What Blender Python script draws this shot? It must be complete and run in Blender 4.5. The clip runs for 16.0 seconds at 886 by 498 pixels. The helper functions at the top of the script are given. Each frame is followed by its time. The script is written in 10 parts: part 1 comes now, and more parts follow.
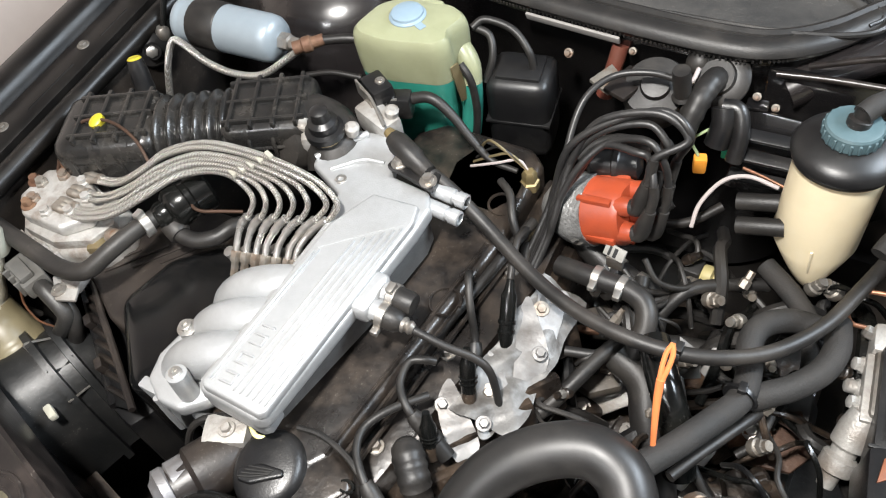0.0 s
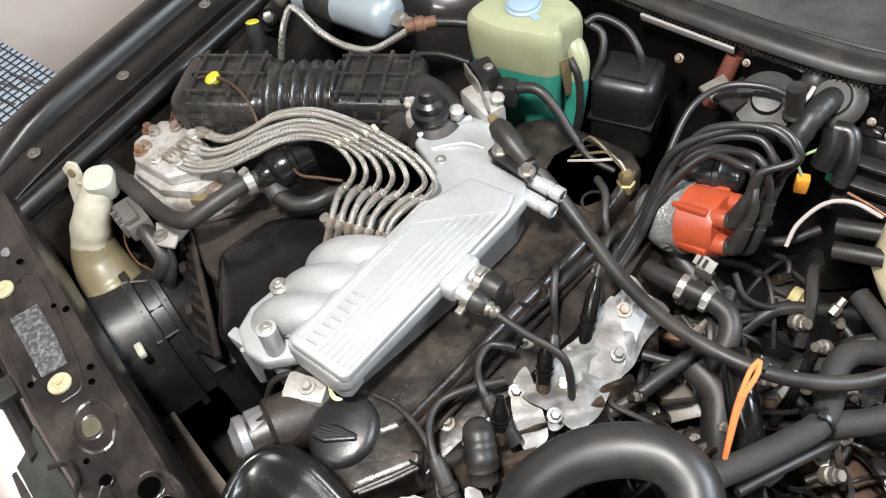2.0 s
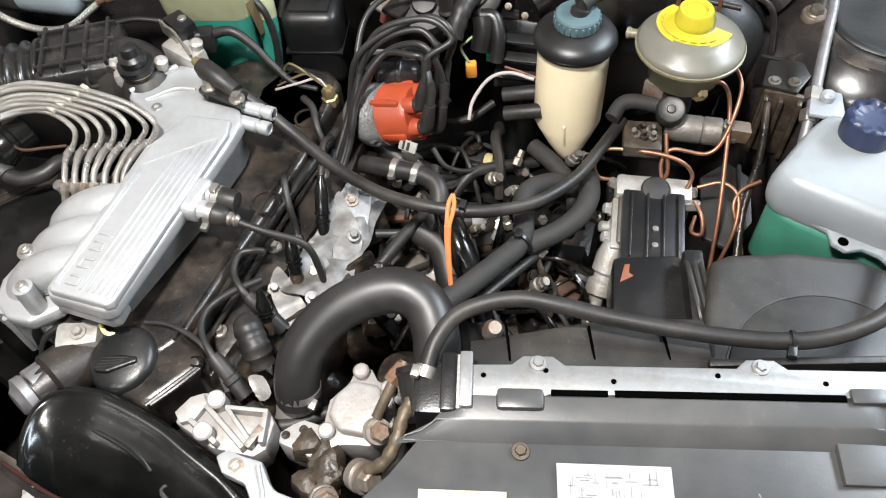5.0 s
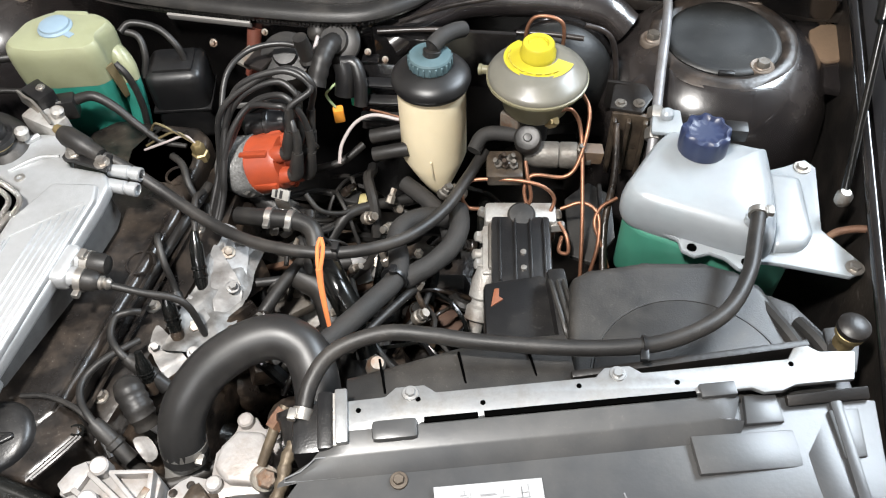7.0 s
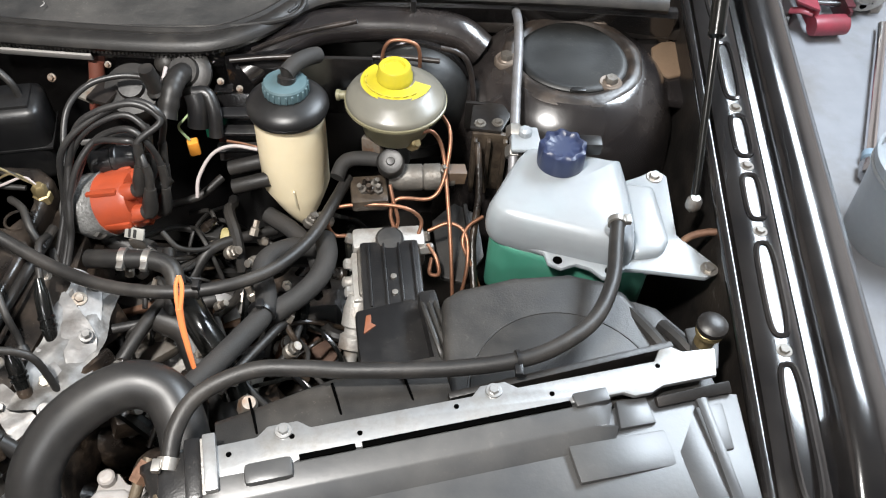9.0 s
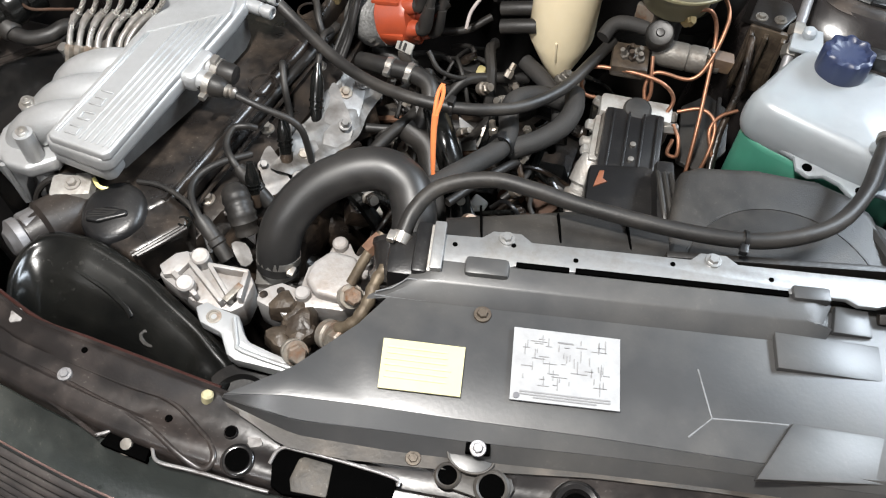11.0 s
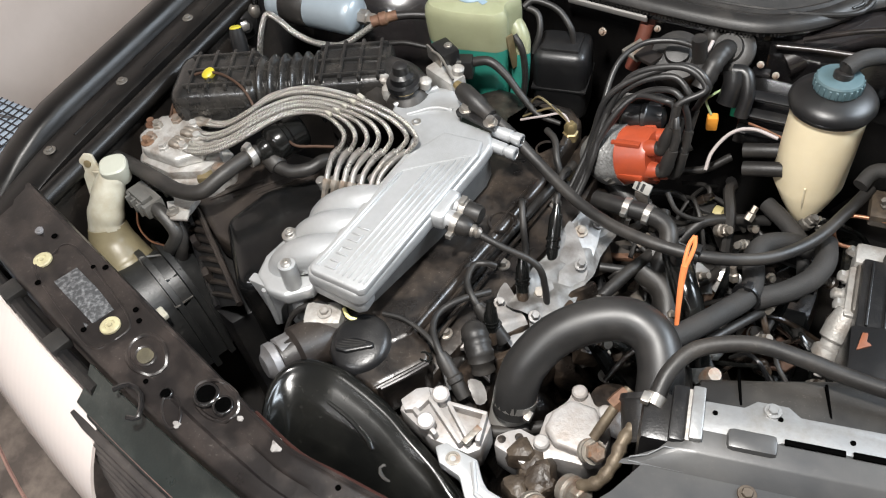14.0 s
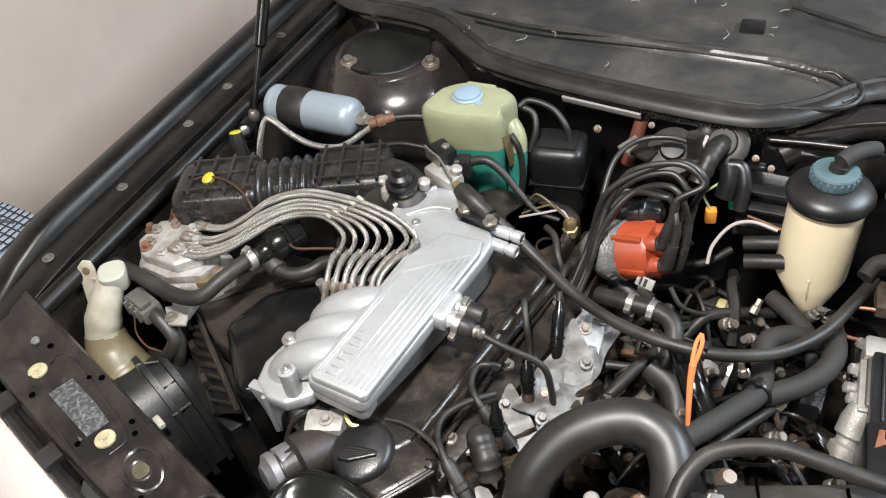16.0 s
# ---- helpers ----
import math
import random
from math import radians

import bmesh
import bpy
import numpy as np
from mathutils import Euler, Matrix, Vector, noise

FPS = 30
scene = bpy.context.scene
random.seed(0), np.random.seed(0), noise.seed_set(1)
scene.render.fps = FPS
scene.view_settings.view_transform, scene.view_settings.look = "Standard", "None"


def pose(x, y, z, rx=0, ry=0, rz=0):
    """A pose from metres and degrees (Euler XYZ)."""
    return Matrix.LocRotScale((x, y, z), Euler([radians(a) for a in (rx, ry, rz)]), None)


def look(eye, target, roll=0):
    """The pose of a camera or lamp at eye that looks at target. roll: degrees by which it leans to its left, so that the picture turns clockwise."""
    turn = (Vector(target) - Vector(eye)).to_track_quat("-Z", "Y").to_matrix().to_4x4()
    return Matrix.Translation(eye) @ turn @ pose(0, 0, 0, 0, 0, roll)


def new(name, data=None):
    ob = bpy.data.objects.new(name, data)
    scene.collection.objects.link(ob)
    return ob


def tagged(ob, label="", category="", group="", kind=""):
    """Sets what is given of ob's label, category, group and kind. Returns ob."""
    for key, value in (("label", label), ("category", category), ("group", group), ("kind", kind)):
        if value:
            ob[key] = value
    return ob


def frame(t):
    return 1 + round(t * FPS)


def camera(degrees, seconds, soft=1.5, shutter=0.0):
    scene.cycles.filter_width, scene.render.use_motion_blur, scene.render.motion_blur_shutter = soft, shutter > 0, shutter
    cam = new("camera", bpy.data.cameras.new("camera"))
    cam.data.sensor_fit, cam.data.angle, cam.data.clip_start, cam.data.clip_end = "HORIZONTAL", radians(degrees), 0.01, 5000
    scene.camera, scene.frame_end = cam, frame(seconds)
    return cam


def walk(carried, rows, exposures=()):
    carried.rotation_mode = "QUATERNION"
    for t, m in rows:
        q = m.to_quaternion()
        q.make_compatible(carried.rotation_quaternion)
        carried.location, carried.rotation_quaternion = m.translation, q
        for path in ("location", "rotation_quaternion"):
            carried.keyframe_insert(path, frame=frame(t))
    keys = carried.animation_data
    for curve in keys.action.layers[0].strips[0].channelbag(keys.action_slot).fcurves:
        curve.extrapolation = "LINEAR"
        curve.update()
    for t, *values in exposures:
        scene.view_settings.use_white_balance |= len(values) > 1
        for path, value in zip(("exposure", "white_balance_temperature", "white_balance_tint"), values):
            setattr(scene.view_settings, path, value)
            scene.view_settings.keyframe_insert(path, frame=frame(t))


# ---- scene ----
cam = camera(57.3, 16.0, 1.15)
PATH = [
    (0, (0.193, 0.09, 1.617), (-0.579, 1.024, 0.026), -13.0),
    (0.5, (0.171, 0.077, 1.627), (-0.713, 0.98, 0.077), -13.6),
    (1, (0.163, 0.069, 1.627), (-0.743, 0.921, 0.061), -12.7),
    (1.5, (0.171, 0.068, 1.628), (-0.726, 0.907, 0.049), -12.5),
    (2, (0.175, 0.064, 1.63), (-0.715, 0.894, 0.043), -12.2),
    (2.5, (0.178, 0.067, 1.63), (-0.705, 0.898, 0.039), -11.8),
    (3, (0.185, 0.062, 1.63), (-0.699, 0.903, 0.045), -11.8),
    (3.5, (0.205, 0.057, 1.634), (-0.674, 0.912, 0.054), -12.7),
    (4, (0.243, 0.027, 1.651), (-0.457, 0.993, 0.045), -11.5),
    (4.5, (0.293, -0.034, 1.656), (-0.247, 0.998, 0.031), -9.3),
    (4.7, (0.299, -0.058, 1.657), (-0.178, 0.995, 0.025), -7.4),
    (6.8, (0.357, -0.077, 1.679), (0.088, 1.077, 0.068), -3.1),
    (7, (0.366, -0.068, 1.682), (0.127, 1.117, 0.089), -3.2),
    (7.5, (0.375, -0.046, 1.688), (0.271, 1.197, 0.124), -1.1),
    (8, (0.374, -0.037, 1.682), (0.41, 1.297, 0.192), 2.1),
    (8.2, (0.374, -0.037, 1.682), (0.456, 1.313, 0.209), 3.1),
    (10.3, (0.38, -0.139, 1.636), (0.21, 0.916, -0.055), 4.3),
    (10.5, (0.367, -0.147, 1.637), (0.128, 0.898, -0.051), 3.5),
    (11, (0.344, -0.161, 1.644), (-0.017, 0.861, -0.036), 1.4),
    (11.5, (0.322, -0.171, 1.649), (-0.147, 0.814, -0.027), -1.0),
    (12, (0.304, -0.176, 1.652), (-0.238, 0.791, -0.013), -2.5),
    (12.5, (0.288, -0.172, 1.659), (-0.338, 0.78, 0.015), -5.5),
    (13, (0.27, -0.159, 1.67), (-0.443, 0.789, 0.06), -8.7),
    (13.5, (0.256, -0.154, 1.679), (-0.513, 0.802, 0.099), -10.3),
    (14, (0.241, -0.15, 1.683), (-0.552, 0.866, 0.154), -10.2),
    (14.5, (0.233, -0.147, 1.688), (-0.601, 0.933, 0.225), -10.1),
    (15, (0.227, -0.14, 1.689), (-0.618, 1.021, 0.297), -9.6),
    (15.5, (0.228, -0.136, 1.689), (-0.624, 1.036, 0.311), -10.0),
    (16, (0.228, -0.134, 1.688), (-0.624, 1.029, 0.302), -10.2),
]
walk(cam, [(t, look(eye, target, roll)) for t, eye, target, roll in PATH], [(0.0, 0.70), (1.0, 0.68), (2.5, 0.69), (3.5, 0.71), (4.0, 0.72), (4.5, 0.63), (7.0, 0.60), (8.0, 0.71), (10.5, 0.34), (11.5, 0.50), (12.5, 0.59), (14.0, 0.44), (16.0, 0.49)])

# ---- light ----
world = bpy.data.worlds.new("world")
scene.world = world
world.use_nodes = True
bgn = world.node_tree.nodes["Background"]
bgn.inputs[0].default_value = (0.95, 0.97, 1.0, 1)
bgn.inputs[1].default_value = 0.015


def area_lamp(name, eye, target, sx, sy, watts, colour):
    ld = bpy.data.lights.new(name, "AREA")
    ld.shape, ld.size, ld.size_y, ld.energy, ld.color = "RECTANGLE", sx, sy, watts, colour
    ob = new(name, ld)
    ob.matrix_world = look(eye, target)
    return ob


area_lamp("work_lamp", (0.02, -0.02, 2.45), (0.0, 0.5, 0.9), 0.14, 0.14, 44, (1.0, 0.97, 0.93))
area_lamp("ceiling_tube", (2.1, 1.95, 2.85), (2.1, 1.95, 0.0), 1.0, 1.7, 155, (0.80, 0.90, 1.0))
# added fill from behind the viewer, not a known fitting
area_lamp("rear_fill_lamp", (-0.2, -1.6, 2.85), (-0.2, -1.6, 0.0), 1.2, 0.2, 24, (0.97, 0.98, 1.0))

# ---- materials ----
def mat(name, base, rough=0.5, metal=0.0, noise=0.15, scale=60.0, bump=0.1, bscale=None, dirt=None, dirt_amt=0.0, dscale=9.0, coat=0.0, spec=0.5, speck=0.0, scratch=0.0):
    """Base colour with fine grain, larger stains of a second colour, a bump and uneven gloss."""
    m = bpy.data.materials.new(name)
    m.use_nodes = True
    nt = m.node_tree
    n, l = nt.nodes, nt.links
    b = n["Principled BSDF"]
    b.inputs["Metallic"].default_value = metal
    b.inputs["Coat Weight"].default_value = coat
    b.inputs["Coat Roughness"].default_value = 0.12
    b.inputs["Specular IOR Level"].default_value = spec
    tc = n.new("ShaderNodeTexCoord")
    n1 = n.new("ShaderNodeTexNoise")
    n1.inputs["Scale"].default_value, n1.inputs["Detail"].default_value = scale, 6
    n2 = n.new("ShaderNodeTexNoise")
    n2.inputs["Scale"].default_value, n2.inputs["Detail"].default_value, n2.inputs["Roughness"].default_value = dscale, 8, 0.62
    l.new(tc.outputs["Object"], n1.inputs["Vector"])
    l.new(tc.outputs["Object"], n2.inputs["Vector"])
    r1 = n.new("ShaderNodeMapRange")
    r1.inputs["To Min"].default_value, r1.inputs["To Max"].default_value = 1 - noise, 1 + noise
    l.new(n1.outputs["Fac"], r1.inputs["Value"])
    hs = n.new("ShaderNodeHueSaturation")
    hs.inputs["Color"].default_value = (*base, 1)
    l.new(r1.outputs["Result"], hs.inputs["Value"])
    mix = n.new("ShaderNodeMix")
    mix.data_type = "RGBA"
    r2 = n.new("ShaderNodeMapRange")
    r2.inputs["From Min"].default_value, r2.inputs["From Max"].default_value = 0.45, 0.7
    r2.inputs["To Max"].default_value = dirt_amt
    l.new(n2.outputs["Fac"], r2.inputs["Value"])
    l.new(r2.outputs["Result"], mix.inputs["Factor"])
    l.new(hs.outputs["Color"], mix.inputs["A"])
    mix.inputs["B"].default_value = (*(dirt or base), 1)
    colour = mix.outputs["Result"]
    if speck:
        # fine dust and chips, in two sizes
        for sc, lo, hi, k in ((330.0, 0.64, 0.70, speck), (95.0, 0.66, 0.74, speck * 0.7)):
            n4 = n.new("ShaderNodeTexNoise")
            n4.inputs["Scale"].default_value, n4.inputs["Detail"].default_value = sc, 3
            l.new(tc.outputs["Object"], n4.inputs["Vector"])
            r4 = n.new("ShaderNodeMapRange")
            r4.inputs["From Min"].default_value, r4.inputs["From Max"].default_value, r4.inputs["To Max"].default_value = lo, hi, k
            l.new(n4.outputs["Fac"], r4.inputs["Value"])
            r5 = n.new("ShaderNodeMapRange")
            r5.inputs["From Min"].default_value, r5.inputs["From Max"].default_value = 0.46, 0.66
            l.new(n2.outputs["Fac"], r5.inputs["Value"])
            m5 = n.new("ShaderNodeMath")
            m5.operation = "MULTIPLY"
            l.new(r4.outputs["Result"], m5.inputs[0])
            l.new(r5.outputs["Result"], m5.inputs[1])
            m4 = n.new("ShaderNodeMix")
            m4.data_type = "RGBA"
            m4.inputs["B"].default_value = (0.30, 0.28, 0.25, 1)
            l.new(m5.outputs["Value"], m4.inputs["Factor"])
            l.new(colour, m4.inputs["A"])
            colour = m4.outputs["Result"]
    l.new(colour, b.inputs["Base Color"])
    r3 = n.new("ShaderNodeMapRange")
    r3.inputs["To Min"].default_value, r3.inputs["To Max"].default_value = max(rough - 0.12, 0.03), min(rough + 0.18, 1)
    l.new(n2.outputs["Fac"], r3.inputs["Value"])
    l.new(r3.outputs["Result"], b.inputs["Roughness"])
    if bump:
        bp = n.new("ShaderNodeBump")
        bp.inputs["Strength"].default_value, bp.inputs["Distance"].default_value = bump, 0.002
        n3 = n.new("ShaderNodeTexNoise")
        n3.inputs["Scale"].default_value, n3.inputs["Detail"].default_value = bscale or scale * 4, 4
        l.new(tc.outputs["Object"], n3.inputs["Vector"])
        l.new(n3.outputs["Fac"], bp.inputs["Height"])
        l.new(bp.outputs["Normal"], b.inputs["Normal"])
    return m


BLACK_PAINT = mat("black_paint", (0.006, 0.0057, 0.006), 0.15, 0, 0.2, 40, 0.025, 160, (0.026, 0.023, 0.021), 0.5, 6, coat=0.6, speck=0.06)
DULL_PAINT = mat("dull_black_paint", (0.0092, 0.0077, 0.0074), 0.30, 0, 0.35, 50, 0.16, 110, (0.048, 0.037, 0.032), 0.6, 18, coat=0.06, speck=0.22)
BROWN_PAINT = mat("dirty_underbody_paint", (0.0085, 0.0074, 0.0068), 0.40, 0, 0.35, 50, 0.2, 160, (0.034, 0.026, 0.020), 0.6, 9, speck=0.25)
PLASTIC = mat("black_plastic", (0.0068, 0.0068, 0.0073), 0.32, 0, 0.25, 90, 0.12, 400, (0.032, 0.029, 0.026), 0.45, 14, speck=0.18)
DUSTY_PLASTIC = mat("dusty_black_plastic", (0.016, 0.0155, 0.015), 0.40, 0, 0.2, 90, 0.15, 500, (0.055, 0.050, 0.044), 0.65, 9, speck=0.15)
GUIDE = mat("grey_black_guide_plastic", (0.040, 0.041, 0.0425), 0.32, 0, 0.22, 30, 0.05, 240, (0.086, 0.082, 0.076), 0.6, 6, speck=0.06)
RUBBER = mat("black_rubber", (0.0128, 0.012, 0.0114), 0.44, 0, 0.25, 80, 0.12, 350, (0.050, 0.044, 0.038), 0.5, 16, spec=0.4, speck=0.08)
FOAM = mat("grey_foam_sleeve", (0.0145, 0.0138, 0.0132), 0.72, 0, 0.3, 150, 0.3, 500, (0.034, 0.029, 0.025), 0.5, 26)
ALU = mat("cast_aluminium", (0.415, 0.424, 0.43), 0.36, 0.5, 0.08, 120, 0.25, 600, (0.29, 0.29, 0.285), 0.6, 16)
ALU_DIRTY = mat("dirty_cast_aluminium", (0.40, 0.39, 0.37), 0.48, 0.5, 0.3, 90, 0.4, 300, (0.13, 0.09, 0.06), 0.75, 22)
ALU_GREY = mat("grey_cast_aluminium", (0.22, 0.22, 0.23), 0.45, 0.5, 0.2, 120, 0.25, 500, (0.10, 0.085, 0.07), 0.6, 20)
DUST_STRIP = mat("brown_grey_dusty_plastic", (0.034, 0.030, 0.026), 0.5, 0, 0.3, 60, 0.2, 200, (0.115, 0.095, 0.075), 0.75, 14, speck=0.2)
LOCK_BROWN = mat("dusty_brown_metal", (0.030, 0.026, 0.021), 0.55, 0, 0.3, 80, 0.3, 200, (0.075, 0.062, 0.048), 0.7, 60, speck=0.3)
BRIGHT_EDGE = mat("bright_edge", (0.30, 0.29, 0.285), 0.3, 0.6, 0.3, 90, 0.1, 300, (0.06, 0.05, 0.045), 0.8, 45)
SHEET_ALU = mat("sheet_aluminium", (0.37, 0.378, 0.385), 0.34, 0.75, 0.16, 60, 0.12, 160, (0.22, 0.205, 0.18), 0.75, 26)
SHIELD_DIRTY = mat("dirty_crumpled_shield", (0.16, 0.155, 0.148), 0.46, 0.4, 0.35, 60, 0.5, 130, (0.04, 0.033, 0.027), 0.9, 22)
SHIELD = mat("heat_shield", (0.225, 0.22, 0.215), 0.40, 0.5, 0.25, 60, 0.4, 90, (0.085, 0.07, 0.058), 0.75, 26)
STEEL = mat("zinc_steel", (0.40, 0.385, 0.36), 0.35, 0.85, 0.25, 150, 0.1, 400, (0.18, 0.12, 0.07), 0.6, 30)
RUST_WIRE = mat("dark_rusty_wire", (0.060, 0.032, 0.020), 0.5, 0.3, 0.3, 120, 0.2, 300, (0.03, 0.018, 0.012), 0.6, 40)
RUST = mat("rusty_steel", (0.12, 0.062, 0.038), 0.65, 0.4, 0.35, 120, 0.4, 300, (0.24, 0.15, 0.09), 0.7, 40)
RUST_DARK = mat("dark_rusty_sheet", (0.050, 0.026, 0.017), 0.55, 0.2, 0.4, 60, 0.4, 200, (0.10, 0.055, 0.034), 0.7, 25, speck=0.2)
BRASS = mat("brass", (0.36, 0.28, 0.14), 0.4, 0.8, 0.2, 120, 0.1, 300, (0.2, 0.15, 0.09), 0.5, 40)
COPPER = mat("copper_pipe", (0.31, 0.15, 0.09), 0.42, 0.75, 0.3, 120, 0.05, 300, (0.12, 0.07, 0.045), 0.8, 40)
VALVE = mat("oily_brown_black_paint", (0.0095, 0.008, 0.0072), 0.27, 0, 0.45, 45, 0.24, 110, (0.060, 0.045, 0.034), 0.7, 17, coat=0.08, speck=0.3)
GLOSS_BLACK = mat("glossy_black_cover", (0.0040, 0.0042, 0.0040), 0.17, 0, 0.2, 60, 0.03, 200, (0.017, 0.0165, 0.014), 0.4, 10, spec=0.42, speck=0.06)
GREASE = mat("oily_sludge", (0.009, 0.007, 0.0058), 0.28, 0, 0.6, 35, 0.8, 90, (0.075, 0.052, 0.036), 0.7, 24, speck=0.25)
ORANGE = mat("orange_plastic", (0.31, 0.052, 0.02), 0.32, 0, 0.14, 90, 0.05, 300, (0.17, 0.035, 0.02), 0.6, 25)
ORANGE_LIGHT = mat("pale_orange_plastic", (0.74, 0.22, 0.075), 0.42, 0, 0.1, 90, 0.05, 200, (0.5, 0.14, 0.05), 0.4, 30)
BEIGE = mat("aged_beige_plastic", (0.76, 0.66, 0.46), 0.42, 0, 0.05, 60, 0.05, 200, (0.64, 0.52, 0.33), 0.45, 6)
WASHER = mat("yellowed_plastic", (0.245, 0.256, 0.162), 0.34, 0, 0.08, 60, 0.06, 150, (0.18, 0.19, 0.11), 0.65, 11)
WASHER_FLUID = mat("green_fluid_behind_plastic", (0.028, 0.215, 0.165), 0.32, 0, 0.1, 40, 0.03, 200, (0.02, 0.13, 0.105), 0.8, 9)
COOLANT = mat("green_coolant_behind_plastic", (0.05, 0.20, 0.14), 0.35, 0, 0.15, 40, 0.03, 200, (0.085, 0.22, 0.17), 0.7, 14)
WHITE_PLASTIC = mat("white_translucent_plastic", (0.255, 0.274, 0.290), 0.30, 0, 0.08, 60, 0.06, 110, (0.25, 0.29, 0.31), 0.6, 14)
CREAM = mat("cream_plastic", (0.38, 0.365, 0.30), 0.40, 0, 0.08, 60, 0.05, 200, (0.20, 0.155, 0.085), 0.65, 16)
BLUE_CAP = mat("dark_blue_plastic", (0.020, 0.029, 0.068), 0.4, 0, 0.1, 80, 0.08)
TEAL = mat("grey_teal_plastic", (0.060, 0.102, 0.115), 0.45, 0, 0.1, 80, 0.08, 300, (0.11, 0.155, 0.17), 0.4, 20)
PALE_BLUE = mat("pale_blue_plastic", (0.19, 0.26, 0.32), 0.45, 0, 0.08, 80, 0.06)
FILTER_BLUE = mat("blue_grey_enamel", (0.25, 0.295, 0.33), 0.3, 0.25, 0.06, 60, 0.04, 200, (0.20, 0.225, 0.245), 0.4, 12)
YELLOW = mat("yellow_plastic", (0.40, 0.34, 0.022), 0.38, 0, 0.08, 60, 0.04, 200, (0.36, 0.29, 0.03), 0.5, 20)
YELLOW_DUSTY = mat("dusty_pale_yellow_plastic", (0.36, 0.31, 0.14), 0.5, 0, 0.1, 60, 0.05, 200, (0.20, 0.16, 0.08), 0.6, 40)
YELLOW_PALE = mat("pale_yellow_plastic", (0.85, 0.77, 0.32), 0.4, 0, 0.06, 60, 0.04)
BRAKE_LID = mat("smoky_grey_plastic", (0.125, 0.120, 0.100), 0.30, 0, 0.10, 60, 0.05, 160, (0.16, 0.15, 0.115), 0.5, 16)
BRAKE_PLASTIC = mat("grey_yellow_translucent_plastic", (0.16, 0.148, 0.092), 0.32, 0, 0.10, 60, 0.05, 160, (0.19, 0.17, 0.10), 0.5, 16)
LABEL_Y = mat("pale_yellow_label", (0.44, 0.41, 0.235), 0.5, 0, 0.08, 60, 0.02, 200, (0.41, 0.385, 0.215), 0.6, 20)
LABEL_W = mat("white_label", (0.29, 0.295, 0.30), 0.45, 0.0, 0.14, 90, 0.10, 160, (0.20, 0.20, 0.205), 0.75, 45)
INK = mat("dark_print", (0.10, 0.10, 0.11), 0.6, 0, 0.2, 200, 0)
INK_PALE = mat("pale_print", (0.47, 0.43, 0.25), 0.6, 0, 0.2, 200, 0)
GREEN_PLASTIC = mat("green_plastic", (0.02, 0.25, 0.14), 0.4, 0, 0.1, 60, 0)
PINK_WIRE = mat("pale_wire", (0.36, 0.32, 0.31), 0.45, 0, 0.1, 60, 0)
RED_PAINT = mat("faded_red_enamel", (0.22, 0.03, 0.045), 0.4, 0, 0.25, 40, 0.05, 200, (0.11, 0.025, 0.03), 0.6, 12)
MAROON = mat("dark_maroon_enamel", (0.06, 0.012, 0.016), 0.35, 0, 0.3, 40, 0.05, 200, (0.03, 0.012, 0.012), 0.6, 12)
CHROME = mat("chrome", (0.72, 0.72, 0.74), 0.12, 1.0, 0.05, 60, 0.0)
CONCRETE = mat("grey_floor_concrete", (0.205, 0.21, 0.225), 0.5, 0, 0.14, 14, 0.15, 120, (0.125, 0.11, 0.095), 0.75, 2.6, speck=0.3)
WALL = mat("warm_grey_wall_paint", (0.585, 0.505, 0.455), 0.7, 0, 0.06, 8, 0.08, 90, (0.46, 0.39, 0.345), 0.7, 1.6)
CEILING = mat("white_ceiling_paint", (0.50, 0.50, 0.49), 0.8, 0, 0.05, 8, 0.05)
MESH_BLUE = mat("blue_grey_film", (0.42, 0.50, 0.60), 0.5, 0, 0.2, 20, 0.2, 60)


BROWN_PLASTIC = mat("dusty_brown_plastic", (0.013, 0.0105, 0.0095), 0.38, 0, 0.3, 60, 0.15, 300, (0.045, 0.034, 0.026), 0.6, 12, speck=0.2)


def braid_material():
    m = mat("braided_steel", (0.60, 0.585, 0.56), 0.30, 0.85, 0.2, 400, 0.0, None, (0.30, 0.24, 0.17), 0.45, 25)
    n, l = m.node_tree.nodes, m.node_tree.links
    tc = n.new("ShaderNodeTexCoord")
    # two crossing sets of strands
    add = n.new("ShaderNodeMath")
    add.operation = "MULTIPLY"
    for k, turn in enumerate((0.85, -0.85)):
        mp = n.new("ShaderNodeMapping")
        mp.inputs["Rotation"].default_value = (0.3, 0.4, turn)
        w = n.new("ShaderNodeTexWave")
        w.inputs["Scale"].default_value = 190
        l.new(tc.outputs["Object"], mp.inputs["Vector"])
        l.new(mp.outputs["Vector"], w.inputs["Vector"])
        l.new(w.outputs["Fac"], add.inputs[k])
    bp = n.new("ShaderNodeBump")
    bp.inputs["Strength"].default_value, bp.inputs["Distance"].default_value = 0.8, 0.0012
    l.new(add.outputs["Value"], bp.inputs["Height"])
    # darker colour between the strands
    b = n["Principled BSDF"]
    lighten = n.new("ShaderNodeMapRange")
    lighten.inputs["From Min"].default_value, lighten.inputs["From Max"].default_value = 0.02, 0.35
    l.new(add.outputs["Value"], lighten.inputs["Value"])
    mix = n.new("ShaderNodeMix")
    mix.data_type = "RGBA"
    l.new(lighten.outputs["Result"], mix.inputs["Factor"])
    l.new(b.inputs["Base Color"].links[0].from_socket, mix.inputs["B"])
    mix.inputs["A"].default_value = (0.24, 0.225, 0.20, 1)
    l.new(mix.outputs["Result"], b.inputs["Base Color"])
    l.new(bp.outputs["Normal"], n["Principled BSDF"].inputs["Normal"])
    return m


